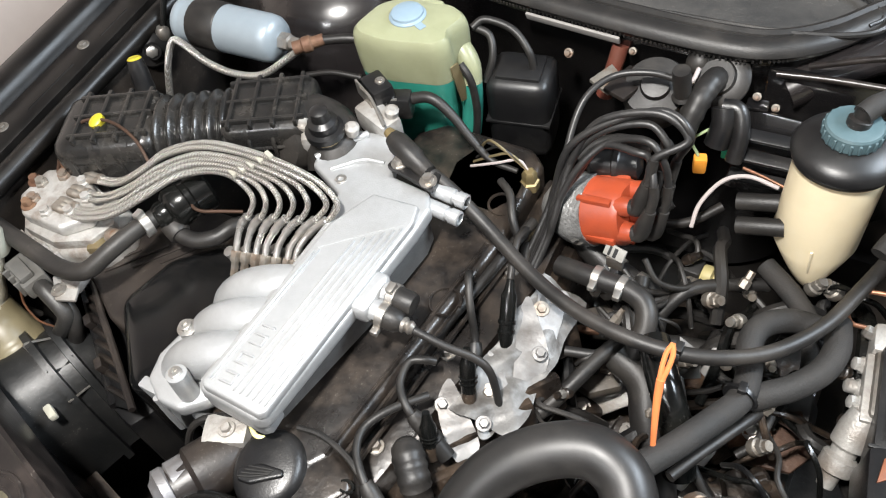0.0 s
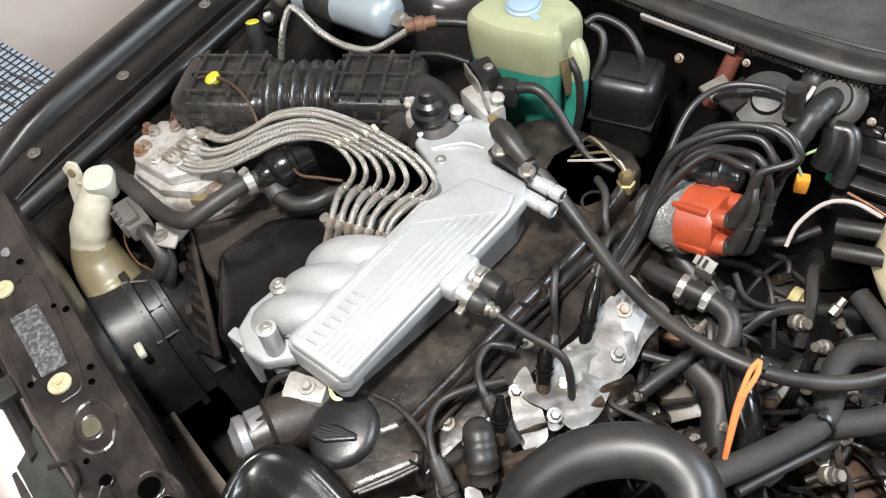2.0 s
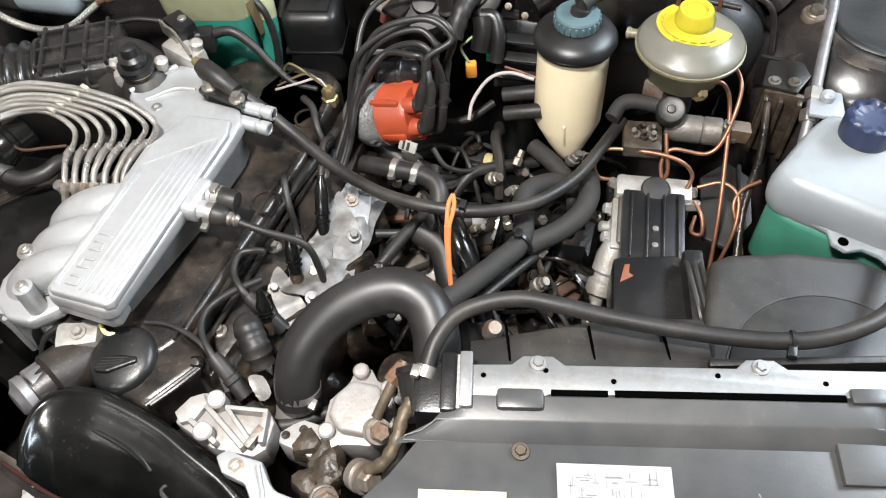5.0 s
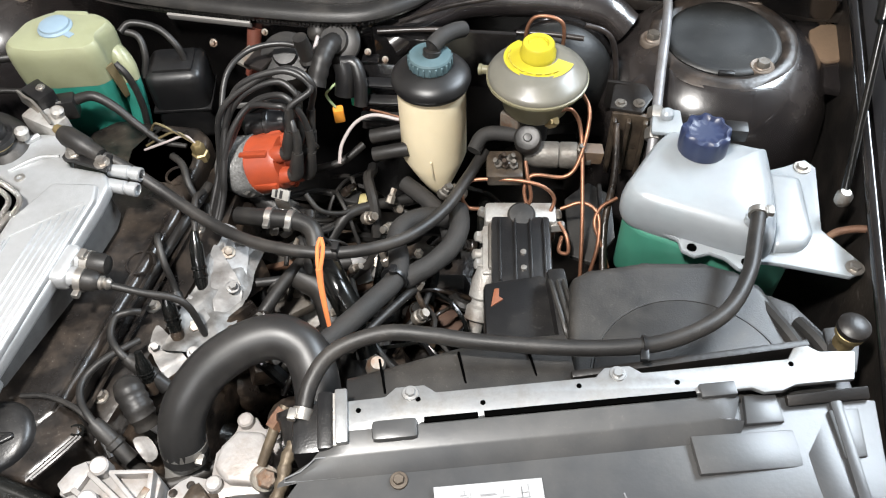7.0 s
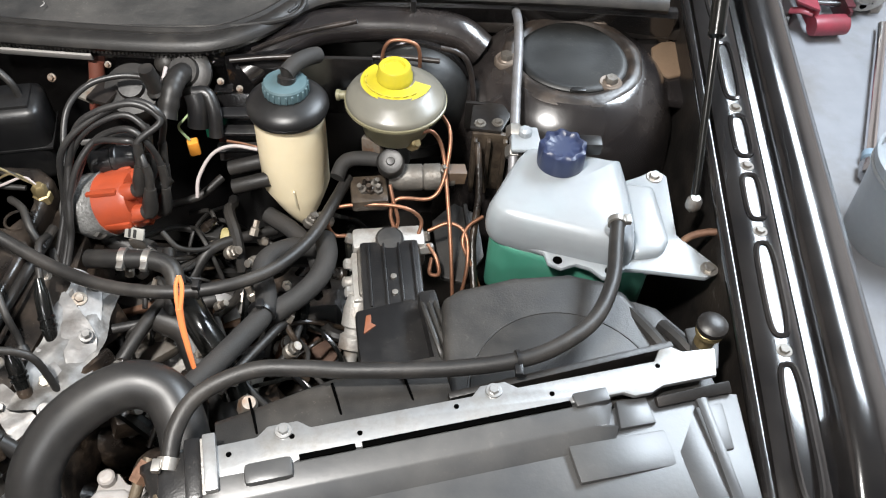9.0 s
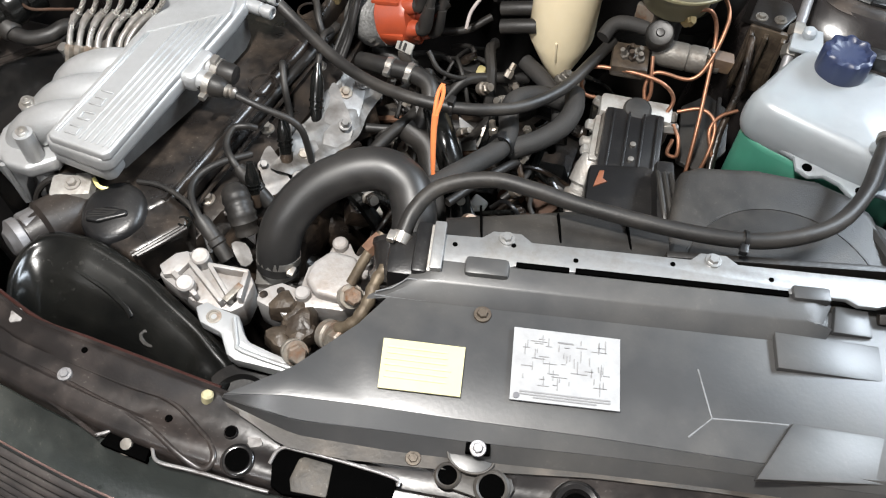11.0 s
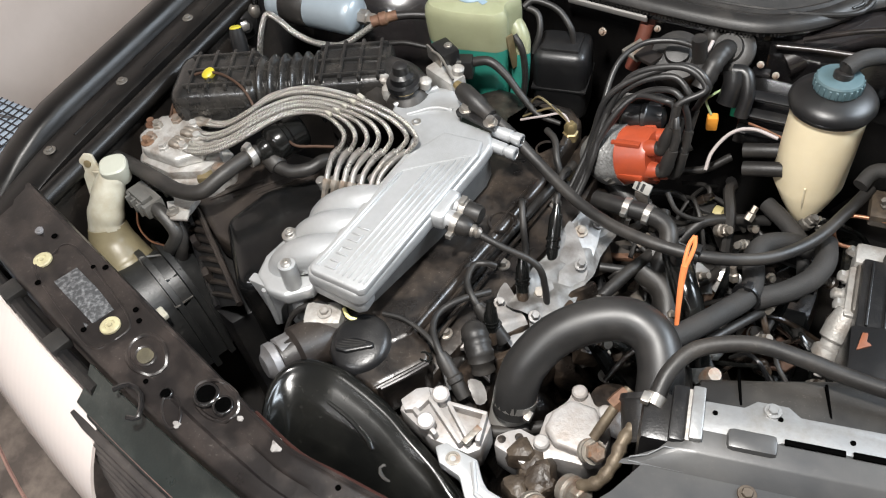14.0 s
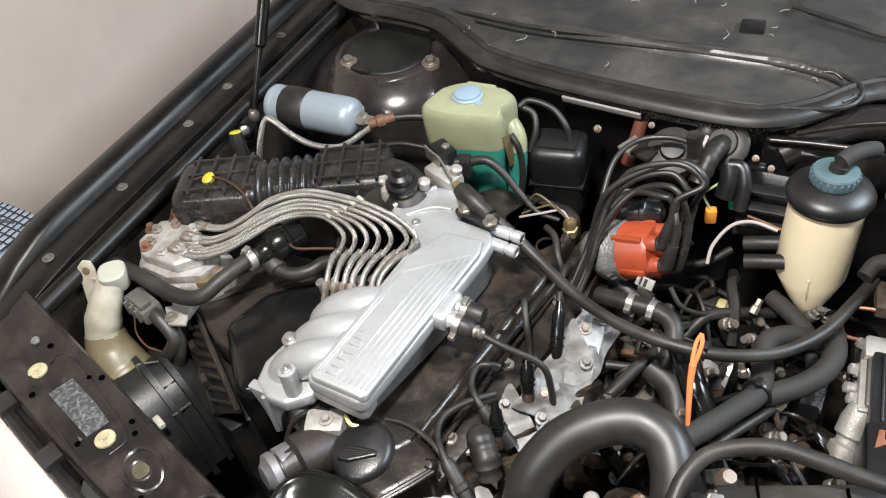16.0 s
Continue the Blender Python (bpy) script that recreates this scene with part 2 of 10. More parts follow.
for m_, amount in ((WHITE_PLASTIC, 0.55), (BEIGE, 0.25), (WASHER, 0.35), (CREAM, 0.4), (BRAKE_PLASTIC, 0.3), (COOLANT, 0.35), (WASHER_FLUID, 0.3)):
    inp = m_.node_tree.nodes["Principled BSDF"].inputs
    inp["Subsurface Weight"].default_value = amount
    inp["Subsurface Radius"].default_value = (1.0, 1.0, 1.0)
    inp["Subsurface Scale"].default_value = 0.02
BRAID = braid_material()
LINE_CLIP = mat("milky_clip_plastic", (0.30, 0.29, 0.25), 0.35, 0, 0.1, 80, 0.05, 200, (0.2, 0.18, 0.13), 0.5, 40)
GRIMY_STEEL = mat("grimy_bright_steel", (0.34, 0.31, 0.27), 0.36, 0.75, 0.3, 150, 0.2, 300, (0.16, 0.10, 0.06), 0.7, 50)
FITTING = mat("bright_steel_fitting", (0.52, 0.51, 0.49), 0.28, 0.85, 0.2, 150, 0.1, 400, (0.22, 0.18, 0.13), 0.5, 40)
TOWER = mat("brownish_black_tower_paint", (0.0125, 0.0108, 0.0108), 0.22, 0, 0.25, 30, 0.05, 120, (0.050, 0.041, 0.036), 0.5, 9, coat=0.7, speck=0.12)
STRUT_CAP = mat("matt_black_strut_cap", (0.0062, 0.0064, 0.0062), 0.45, 0, 0.3, 60, 0.15, 200, (0.022, 0.022, 0.020), 0.5, 12, speck=0.12)
TOWER_GREASE = mat("brown_dried_grease", (0.018, 0.0145, 0.0125), 0.34, 0, 0.5, 60, 0.35, 120, (0.075, 0.054, 0.04), 0.6, 26, speck=0.2)
PALE_RUST = mat("pale_rusty_washer", (0.17, 0.14, 0.115), 0.45, 0.4, 0.3, 100, 0.2, 250, (0.075, 0.05, 0.035), 0.7, 60)
MASTER = mat("dirty_brown_grey_casting", (0.15, 0.14, 0.125), 0.5, 0.45, 0.35, 90, 0.4, 220, (0.06, 0.045, 0.033), 0.85, 45)
# cast aluminium darkened, so the shade below the manifold lip is in the colour
SHADED_CAST = mat("shaded_lower_casting", (0.13, 0.13, 0.128), 0.5, 0.3, 0.2, 90, 0.2, 300, (0.05, 0.045, 0.04), 0.5, 20)
TAN_DARK = mat("olive_brown_wax", (0.07, 0.062, 0.04), 0.4, 0, 0.4, 100, 0.3, 250, (0.03, 0.026, 0.018), 0.6, 60)
TAN = mat("dried_tan_sealant", (0.15, 0.098, 0.06), 0.7, 0, 0.3, 60, 0.4, 150, (0.10, 0.07, 0.045), 0.6, 30)
CAST_PALE = mat("pale_casting", (0.33, 0.315, 0.305), 0.45, 0.3, 0.2, 120, 0.25, 260, (0.20, 0.155, 0.12), 0.6, 38)
LEAD = mat("shiny_lead_rubber", (0.017, 0.0165, 0.0165), 0.38, 0, 0.2, 90, 0.06, 300, (0.035, 0.033, 0.03), 0.4, 30)
FD_ALU = mat("rust_spotted_bright_casting", (0.46, 0.45, 0.43), 0.40, 0.5, 0.3, 90, 0.4, 260, (0.14, 0.085, 0.045), 0.7, 34)

# ---- builders ----
def V(*a):
    return Vector(a)


def catmull(pts, n=8):
    p = [Vector(q) for q in pts]
    p = [p[0] * 2 - p[1]] + p + [p[-1] * 2 - p[-2]]
    out = []
    for i in range(1, len(p) - 2):
        a, b, c, d = p[i - 1], p[i], p[i + 1], p[i + 2]
        for k in range(n):
            t = k / n
            out.append(0.5 * ((2 * b) + (c - a) * t + (2 * a - 5 * b + 4 * c - d) * t * t + (3 * b - a - 3 * c + d) * t ** 3))
    out.append(p[-2])
    return out


def tube(bm, pts, r, seg=12, n=8, rfun=None, squash=1.0):
    """A round pipe along a smooth line; rfun(s) scales the radius along it (s from 0 to 1)."""
    c = catmull(pts, n) if n > 1 else [Vector(q) for q in pts]
    t0 = (c[1] - c[0]).normalized()
    ref = V(0, 0, 1) if abs(t0.z) < 0.9 else V(1, 0, 0)
    u = t0.cross(ref).normalized()
    rings = []
    for i, q in enumerate(c):
        t = (c[min(i + 1, len(c) - 1)] - c[max(i - 1, 0)]).normalized()
        u = (u - t * u.dot(t)).normalized()
        w = t.cross(u)
        rr = r * (rfun(i / (len(c) - 1)) if rfun else 1)
        rings.append([bm.verts.new(q + (u * math.cos(a) + w * math.sin(a) * squash) * rr) for a in (2 * math.pi * k / seg for k in range(seg))])
    for a, b in zip(rings, rings[1:]):
        for k in range(seg):
            bm.faces.new((a[k], a[(k + 1) % seg], b[(k + 1) % seg], b[k]))
    bm.faces.new(rings[0][::-1])
    bm.faces.new(rings[-1])
    return bm


def lathe(bm, o, axis, prof, seg=24, ripple=None):
    """A turned body: prof holds (radius, height along the axis); ripple(angle, i) scales the radius."""
    o, t = Vector(o), Vector(axis).normalized()
    u = t.cross(V(0, 0, 1) if abs(t.z) < 0.9 else V(1, 0, 0)).normalized()
    w = t.cross(u)
    rings = []
    for i, (r, h) in enumerate(prof):
        ring = []
        for k in range(seg):
            a = 2 * math.pi * k / seg
            rr = max(r, 0.0004) * (ripple(a, i) if ripple else 1)
            ring.append(bm.verts.new(o + t * h + (u * math.cos(a) + w * math.sin(a)) * rr))
        rings.append(ring)
    for a, b in zip(rings, rings[1:]):
        for k in range(seg):
            bm.faces.new((a[k], a[(k + 1) % seg], b[(k + 1) % seg], b[k]))
    bm.faces.new(rings[0][::-1])
    bm.faces.new(rings[-1])
    return bm


def merge(bm, tmp):
    me = bpy.data.meshes.new("tmp")
    tmp.to_mesh(me)
    tmp.free()
    bm.from_mesh(me)
    bpy.data.meshes.remove(me)
    return bm


def box(bm, c, s, rx=0, ry=0, rz=0, bev=0.003, seg=2):
    t = bmesh.new()
    bmesh.ops.create_cube(t, size=1, matrix=Matrix.Diagonal((*s, 1)))
    if bev:
        bmesh.ops.bevel(t, geom=t.edges[:], offset=min(bev, min(s) * 0.45), segments=seg, affect="EDGES", profile=0.6)
    t.transform(pose(*c, rx, ry, rz))
    return merge(bm, t)


def prism(bm, poly, z0, z1, bev=0.003, m=None, seg=2, taper=None):
    """An upright slab over a plan outline, edges rounded; taper: (scale, about) of the top."""
    t = bmesh.new()
    lo = [t.verts.new((x, y, z0)) for x, y in poly]
    if taper:
        k, (ax, ay) = taper
        hi = [t.verts.new((ax + (x - ax) * k, ay + (y - ay) * k, z1)) for x, y in poly]
    else:
        hi = [t.verts.new((x, y, z1)) for x, y in poly]
    n = len(poly)
    for k in range(n):
        t.faces.new((lo[k], lo[(k + 1) % n], hi[(k + 1) % n], hi[k]))
    t.faces.new(lo[::-1])
    t.faces.new(hi)
    bmesh.ops.recalc_face_normals(t, faces=t.faces[:])
    if bev:
        bmesh.ops.bevel(t, geom=t.edges[:], offset=bev, segments=seg, affect="EDGES", profile=0.6, clamp_overlap=True)
    if m:
        t.transform(m)
    return merge(bm, t)


def sheet(bm, f, nu, nv, thick=0.0):
    """A curved panel f(u, v) with a thickness downwards along its normal."""
    g = [[Vector(f(i / nu, j / nv)) for j in range(nv + 1)] for i in range(nu + 1)]
    top = [[bm.verts.new(p) for p in row] for row in g]
    for i in range(nu):
        for j in range(nv):
            bm.faces.new((top[i][j], top[i + 1][j], top[i + 1][j + 1], top[i][j + 1]))
    if thick:
        low = []
        for i in range(nu + 1):
            row = []
            for j in range(nv + 1):
                a = g[min(i + 1, nu)][j] - g[max(i - 1, 0)][j]
                b = g[i][min(j + 1, nv)] - g[i][max(j - 1, 0)]
                nn = a.cross(b)
                nn = nn.normalized() if nn.length > 1e-9 else V(0, 0, 1)
                row.append(bm.verts.new(g[i][j] - nn * thick))
            low.append(row)
        for i in range(nu):
            for j in range(nv):
                bm.faces.new((low[i][j], low[i][j + 1], low[i + 1][j + 1], low[i + 1][j]))
        for i in range(nu):
            bm.faces.new((top[i][0], low[i][0], low[i + 1][0], top[i + 1][0]))
            bm.faces.new((top[i][nv], top[i + 1][nv], low[i + 1][nv], low[i][nv]))
        for j in range(nv):
            bm.faces.new((top[0][j], top[0][j + 1], low[0][j + 1], low[0][j]))
            bm.faces.new((top[nu][j], low[nu][j], low[nu][j + 1], top[nu][j + 1]))
    return bm


def bolt(bm, p, axis=(0, 0, 1), r=0.007, h=0.006, washer=True):
    if washer:
        lathe(bm, p, axis, [(r * 1.55, -0.001), (r * 1.6, 0.0005), (r * 1.5, 0.0016), (r * 0.9, 0.0018)], 16)
    lathe(bm, p, axis, [(r, 0.001), (r, h * 0.8), (r * 0.86, h)], 6)
    return bm


def thing(name, label, category, base, group="", kind=""):
    ob = new(name)
    ob.empty_display_size = 0.05
    ob.location = base
    return tagged(ob, label, category, group, kind)


def part(name, bm, material, parent=None, label="", angle=38, flat=False):
    root, base = parent, V(0, 0, 0)
    while root is not None:
        base = base + root.location
        root = root.parent
    bmesh.ops.recalc_face_normals(bm, faces=bm.faces[:])
    me = bpy.data.meshes.new(name)
    for v in bm.verts:
        v.co -= base
    bm.to_mesh(me)
    bm.free()
    me.materials.append(material)
    if not flat:
        me.polygons.foreach_set("use_smooth", [True] * len(me.polygons))
        me.set_sharp_from_angle(angle=radians(angle))
    ob = new(name, me)
    ob.parent = parent
    if label:
        ob["label"] = label
    return ob


B = bmesh.new


def solo(name, bm, material, label, category, base=(0, 0, 0), group="", kind="", angle=38):
    """A thing that is one mesh."""
    for v in bm.verts:
        v.co -= Vector(base)
    ob = part(name, bm, material, None, "", angle)
    ob.location = base
    return tagged(ob, label, category, group, kind)


def hose(name, pts, r, material, label, category="hose", seg=12, n=8, rfun=None, group=""):
    return solo(name, tube(B(), pts, r, seg, n, rfun), material, label, category, pts[0], group)
ORANGE_AMBER = mat("amber_plastic", (0.75, 0.30, 0.04), 0.4, 0, 0.1, 60, 0)
GREEN_WIRE = mat("pale_green_wire", (0.35, 0.45, 0.25), 0.5, 0, 0.1, 60, 0)
RED_BROWN = mat("rusty_red_paint", (0.13, 0.036, 0.024), 0.5, 0, 0.3, 60, 0.2, 200, (0.08, 0.035, 0.02), 0.6, 20)
CHROME_DARK = mat("dark_chrome", (0.35, 0.35, 0.36), 0.2, 0.95, 0.1, 60, 0)
NET = mat("black_net_cord", (0.03, 0.03, 0.035), 0.7, 0, 0.2, 60, 0)

# ---- the garage ----
def plate(name, x0, x1, y0, y1, z0, z1, material, label, category):
    return solo(name, box(B(), ((x0 + x1) / 2, (y0 + y1) / 2, (z0 + z1) / 2), (x1 - x0, y1 - y0, z1 - z0), bev=0), material, label, category, ((x0 + x1) / 2, (y0 + y1) / 2, z0), kind="structure")


plate("floor", -2.6, 4.2, -3.2, 5.2, -0.1, 0.0, CONCRETE, "smooth grey concrete garage floor with brown dust", "floor")
plate("wall_west", -2.0, -1.85, -3.2, 5.2, 0.0, 3.0, WALL, "plain warm grey painted garage wall", "wall")
plate("wall_east", 4.0, 4.15, -3.2, 5.2, 0.0, 3.0, WALL, "plain warm grey painted garage wall", "wall")
plate("wall_north", -1.85, 4.0, 5.0, 5.15, 0.0, 3.0, WALL, "plain warm grey painted garage wall", "wall")
plate("wall_south", -1.85, 4.0, -3.15, -3.0, 0.0, 3.0, WALL, "plain warm grey painted garage wall", "wall")
plate("ceiling", -2.0, 4.15, -3.15, 5.15, 3.0, 3.1, CEILING, "plain white garage ceiling", "ceiling")

# ---- car body ----
def flange_x(side, y):
    return -(0.772 + 0.022 * y) if side < 0 else 0.7465 + 0.0655 * y


def flange_z(y):
    return 0.94 + 0.045 * (y - 0.55)


car = thing("car_body", "black painted car front with the bonnet opened", "car", (0, 0.6, 0))


WING_DULL = mat("dusty_black_wing_paint", (0.0045, 0.0042, 0.0041), 0.34, 0, 0.25, 40, 0.06, 120, (0.017, 0.0145, 0.0125), 0.5, 14, spec=0.32, speck=0.07)


def fender(side):
    prof = [(-0.030, -0.03), (-0.030, -0.002), (-0.027, 0.0), (0.020, 0.0), (0.024, -0.004), (0.027, -0.014), (0.040, -0.014), (0.044, -0.006), (0.048, 0.004), (0.055, 0.009), (0.072, 0.010), (0.098, 0.000), (0.118, -0.020), (0.134, -0.065), (0.142, -0.16), (0.146, -0.32)]

    def f(u, v):
        y = 0.10 + 1.75 * u
        dx, dz = prof[round(v * (len(prof) - 1))]
        drop = 0.10 * max(0, (0.35 - y) / 0.25) ** 2 * (1 if dx > 0.03 else 0.3)
        return (flange_x(side, y) + side * dx, y, flange_z(y) + dz - drop)

    p = part("fender", sheet(B(), f, 36, len(prof) - 1, 0.0012), BLACK_PAINT if side > 0 else WING_DULL, car, "glossy black painted wing" if side > 0 else "dusty black painted wing", 50)
    for y in (0.412, 0.576, 0.682, 0.789, 0.945) if side > 0 else (0.27, 0.43, 0.595, 0.704, 0.87, 1.05):
        b = B()
        bolt(b, (flange_x(side, y), y, flange_z(y)), (0, 0, 1), 0.0058, 0.005)
        part("bolt", b, MASTER, p)
    ys = [(0.24, 0.395), (0.430, 0.558), (0.594, 0.667), (0.699, 0.774), (0.807, 0.925), (0.97, 1.2)] if side > 0 else [(0.31, 0.39), (0.47, 0.56), (0.62, 0.68), (0.74, 0.84), (0.9, 1.02)]
    for a, c in ys:
        b = B()
        ring = []
        for k in range(25):
            t = 2 * math.pi * k / 24
            yy = (a + c) / 2 + (c - a) / 2 * math.copysign(abs(math.sin(t)) ** 0.5, math.sin(t))
            ring.append((flange_x(side, yy) + 0.011 * math.copysign(abs(math.cos(t)) ** 0.6, math.cos(t)), yy, flange_z(yy)))
        if side < 0:
            tube(b, [(flange_x(side, y) + 0.012, y, flange_z(y) - 0.0008) for y in (a, (a + c) / 2, c)], 0.0022, 8, 3)
        else:
            tube(b, ring, 0.0042, 8, 1)
        part("pressed_slot" if side > 0 else "pressed_ridge", b, BLACK_PAINT if side > 0 else WING_DULL, p)
    # inner rail and inner wing
    b = B()
    tube(b, [(flange_x(side, y) - side * (0.050 if side < 0 else 0.036), y, flange_z(y) - 0.016) for y in (0.16, 0.4, 0.7, 1.0, 1.3)], 0.015 if side < 0 else 0.009, 12, 6)
    part("inner_rail", b, BLACK_PAINT if side > 0 else WING_DULL, car)

    def g(u, v):
        y = 0.10 + 1.3 * u
        return (flange_x(side, y) - side * ((0.052 if side < 0 else 0.038) + 0.05 * v * v), y, flange_z(y) - 0.025 - 0.5 * v)

    part("inner_wing", sheet(B(), g, 14, 6, 0.002), BROWN_PAINT, car, "dirty dark inner wing panel")


fender(1)
fender(-1)


def slam_front(x):
    return -0.022 + 0.056 * (abs(x) / 0.436) ** 1.6


def slam_back(x):
    return 0.054 + 0.265 * max(0, abs(x) - 0.16)


def lock_carrier():
    """The bowed front cross member, with its holes, swages, rubber stops and screws."""
    z0 = 0.928
    pr = [(-0.02, -0.06), (0.0, -0.016), (0.03, -0.004), (0.08, 0.0), (0.30, 0.001), (0.35, -0.004), (0.60, -0.004), (0.66, 0.001), (0.86, 0.003), (0.91, 0.007), (0.96, 0.006), (1.0, -0.006), (1.0, -0.09)]

    def top(x, y):
        """Height of the pressed surface."""
        s = (y - slam_front(x)) / (slam_back(x) - slam_front(x))
        dz = 0.0
        for (a, za), (b, zb) in zip(pr, pr[1:]):
            if a <= s < b:
                dz = za + (zb - za) * (s - a) / (b - a)
        if 0.3 < s < 0.64:
            dz *= min(1, abs(x + 0.45) * 8) * min(1, abs(x - 0.08) * 12)
        return z0 + max(dz, -0.004) + 0.01 * max(0, abs(x) - 0.3)

    def f(u, v):
        x = -0.74 + 1.48 * u
        yf, yb = slam_front(x), slam_back(x)
        s, dz = pr[round(v * 12)]
        if 0.3 < s < 0.64:
            dz *= min(1, abs(x + 0.45) * 8) * min(1, abs(x - 0.08) * 12)
        return (x, yf + (yb - yf) * s, z0 + dz + 0.01 * max(0, abs(x) - 0.3))

    p = part("front_cross_member", sheet(B(), f, 90, 12, 0.0012), DULL_PAINT, car, "dusty black front cross member with pressed holes", 50)

    def rim(x, y, r, raised=0.006, m=BLACK_PAINT):
        zt = top(x, y)
        b = lathe(B(), (x, y, zt - 0.001), (0, 0, 1), [(r * 1.5, 0.001), (r * 1.4, raised * 0.5), (r * 1.2, raised * 0.62), (r * 1.02, raised * 0.5), (r, 0.001)], 24)
        q = part("hole_rim", b, m, p, "", 60)
        part("hole", lathe(B(), (x, y, zt), (0, 0, 1), [(r, 0.0), (r * 1.02, raised * 0.55), (0.0005, raised * 0.56)], 20), HOLE, q)

    for x, y, r in ((-0.284, 0.061, 0.0105), (-0.2575, 0.059, 0.0085), (0.098, -0.003, 0.0105), (-0.328, 0.041, 0.0055), (0.08, 0.018, 0.0045)):
        rim(x, y, r)
    for x, y, r in ((-0.359, 0.042, 0.003), (0.019, 0.010, 0.0035), (-0.09, 0.04, 0.003), (-0.52, 0.14, 0.004), (-0.44, 0.11, 0.0035), (-0.425, 0.10, 0.0035), (-0.59, 0.085, 0.004), (-0.48, 0.06, 0.0035), (-0.54, 0.135, 0.003), (-0.63, 0.15, 0.004)):
        part("small_hole", lathe(B(), (x, y, top(x, y) + 0.0005), (0, 0, 1), [(r, 0), (r, 0.0012), (0.0005, 0.0013)], 14), HOLE, p)
    for x, y in ((-0.617, 0.115), (-0.453, 0.079)):
        b = lathe(B(), (x, y, top(x, y) + 0.001), (0, 0, 1), [(0.0125, 0), (0.0125, 0.0028), (0.011, 0.0042), (0.0065, 0.0045), (0.0055, 0.003), (0.003, 0.003), (0.0025, 0.005), (0.0005, 0.005)], 22)
        part("buffer_plug", b, PLUG_CREAM, p, "yellowed plastic buffer plug")
    for x, y in ((-0.097, 0.0135), (-0.66, 0.15), (-0.70, 0.10), (0.5, 0.1)):
        part("screw", bolt(B(), (x, y, top(x, y) + 0.0005), (0, 0, 1), 0.0045, 0.0035), ALU_GREY, p)
    part("rubber_plug", lathe(B(), (0.044, 0.038, z0), (0.1, 0.3, 1), [(0.0055, 0), (0.0058, 0.009), (0.004, 0.011)], 12), PLUG_CREAM, p)
    # chipped and splashed spots
    rng = random.Random(4)
    for x, y, r in ((-0.173, 0.048, 0.011), (0.104, 0.018, 0.008), (-0.23, 0.055, 0.005), (-0.29, 0.018, 0.006)):
        pts = [(x + r * rng.uniform(0.5, 1.1) * math.cos(a), y + 0.8 * r * rng.uniform(0.5, 1.1) * math.sin(a)) for a in (2 * math.pi * k / 11 for k in range(11))]
        part("paint_chip", prism(B(), pts, top(x, y) - 0.002, top(x, y) + 0.0012, 0.0006), CHIP, p, "grey chipped paint spot")
    # field with a worn sticker inside a pressed outline
    a = math.degrees(math.atan2(-0.032, 0.098))
    part("worn_sticker", box(B(), (-0.521, 0.0975, z0 + 0.0015), (0.098, 0.037, 0.0022), rz=a - 1, bev=0.0006), LABEL_OLD, p, "worn grey sticker with scraped spots")

    def loop(x, y, rx, ry, ang, r=0.0022, power=0.6):
        ring = []
        for k in range(33):
            t = 2 * math.pi * k / 32
            u, w = rx * math.copysign(abs(math.cos(t)) ** power, math.cos(t)), ry * math.copysign(abs(math.sin(t)) ** power, math.sin(t))
            xx, yy = x + u * math.cos(ang) - w * math.sin(ang), y + u * math.sin(ang) + w * math.cos(ang)
            ring.append((xx, yy, top(xx, yy) - 0.4 * r))
        part("pressed_rim", tube(B(), ring, r, 8, 1), DULL_PAINT, p)

    loop(-0.525, 0.098, 0.095, 0.030, -0.33, 0.0018, 0.4)
    loop(-0.385, 0.070, 0.030, 0.021, -0.33, 0.0035, 1.0)
    loop(-0.387, 0.068, 0.014, 0.011, -0.33, 0.003, 1.0)
    part("sealed_hole", lathe(B(), (-0.387, 0.068, top(-0.387, 0.068)), (0, 0, 1), [(0.0115, 0), (0.0115, 0.001), (0.006, 0.0016), (0.0005, 0.0012)], 20), TAN_DARK, p, "hole sealed with olive brown wax")
    loop(-0.270, 0.061, 0.032, 0.019, -0.1, 0.0028, 1.0)
    loop(-0.308, 0.028, 0.010, 0.022, 0.9, 0.002, 1.0)
    # long swage that ends in a tongue, and a bent edge at the front
    sw = [(-0.118, 0.027), (-0.042, 0.025), (0.009, 0.026), (0.048, 0.012), (0.071, -0.001), (0.077, -0.012), (0.068, -0.020), (0.041, -0.015), (0.002, -0.003), (-0.054, 0.004), (-0.12, 0.012), (-0.2, 0.02)]
    part("swage", tube(B(), [(x, y, top(x, y) - 0.0018) for x, y in sw], 0.0034, 12, 6, lambda s: 0.45 + 0.55 * math.sin(math.pi * min(1, max(0, s)))), DULL_PAINT, p)
    fold = [(-0.30, 0.022), (-0.17, 0.001), (-0.098, -0.013), (-0.035, -0.027)]
    part("fold", tube(B(), [(x, y, z0 - 0.006) for x, y in fold], 0.0022, 8, 6), DULL_PAINT, p)
    # the glint on the rounded front fold is painted as a bright tube
    ed = [(-0.037, -0.027), (-0.028, -0.020), (-0.018, -0.009), (-0.004, -0.007), (0.007, -0.009), (0.018, -0.019), (0.029, -0.028), (0.057, -0.025), (0.085, -0.022), (0.119, -0.019), (0.135, -0.017)]
    part("bent_edge", tube(B(), [(x, y, z0 - 0.0055) for x, y in ed], 0.0017, 8, 6), BRIGHT_EDGE, p, "bent edge with its highlight painted bright")
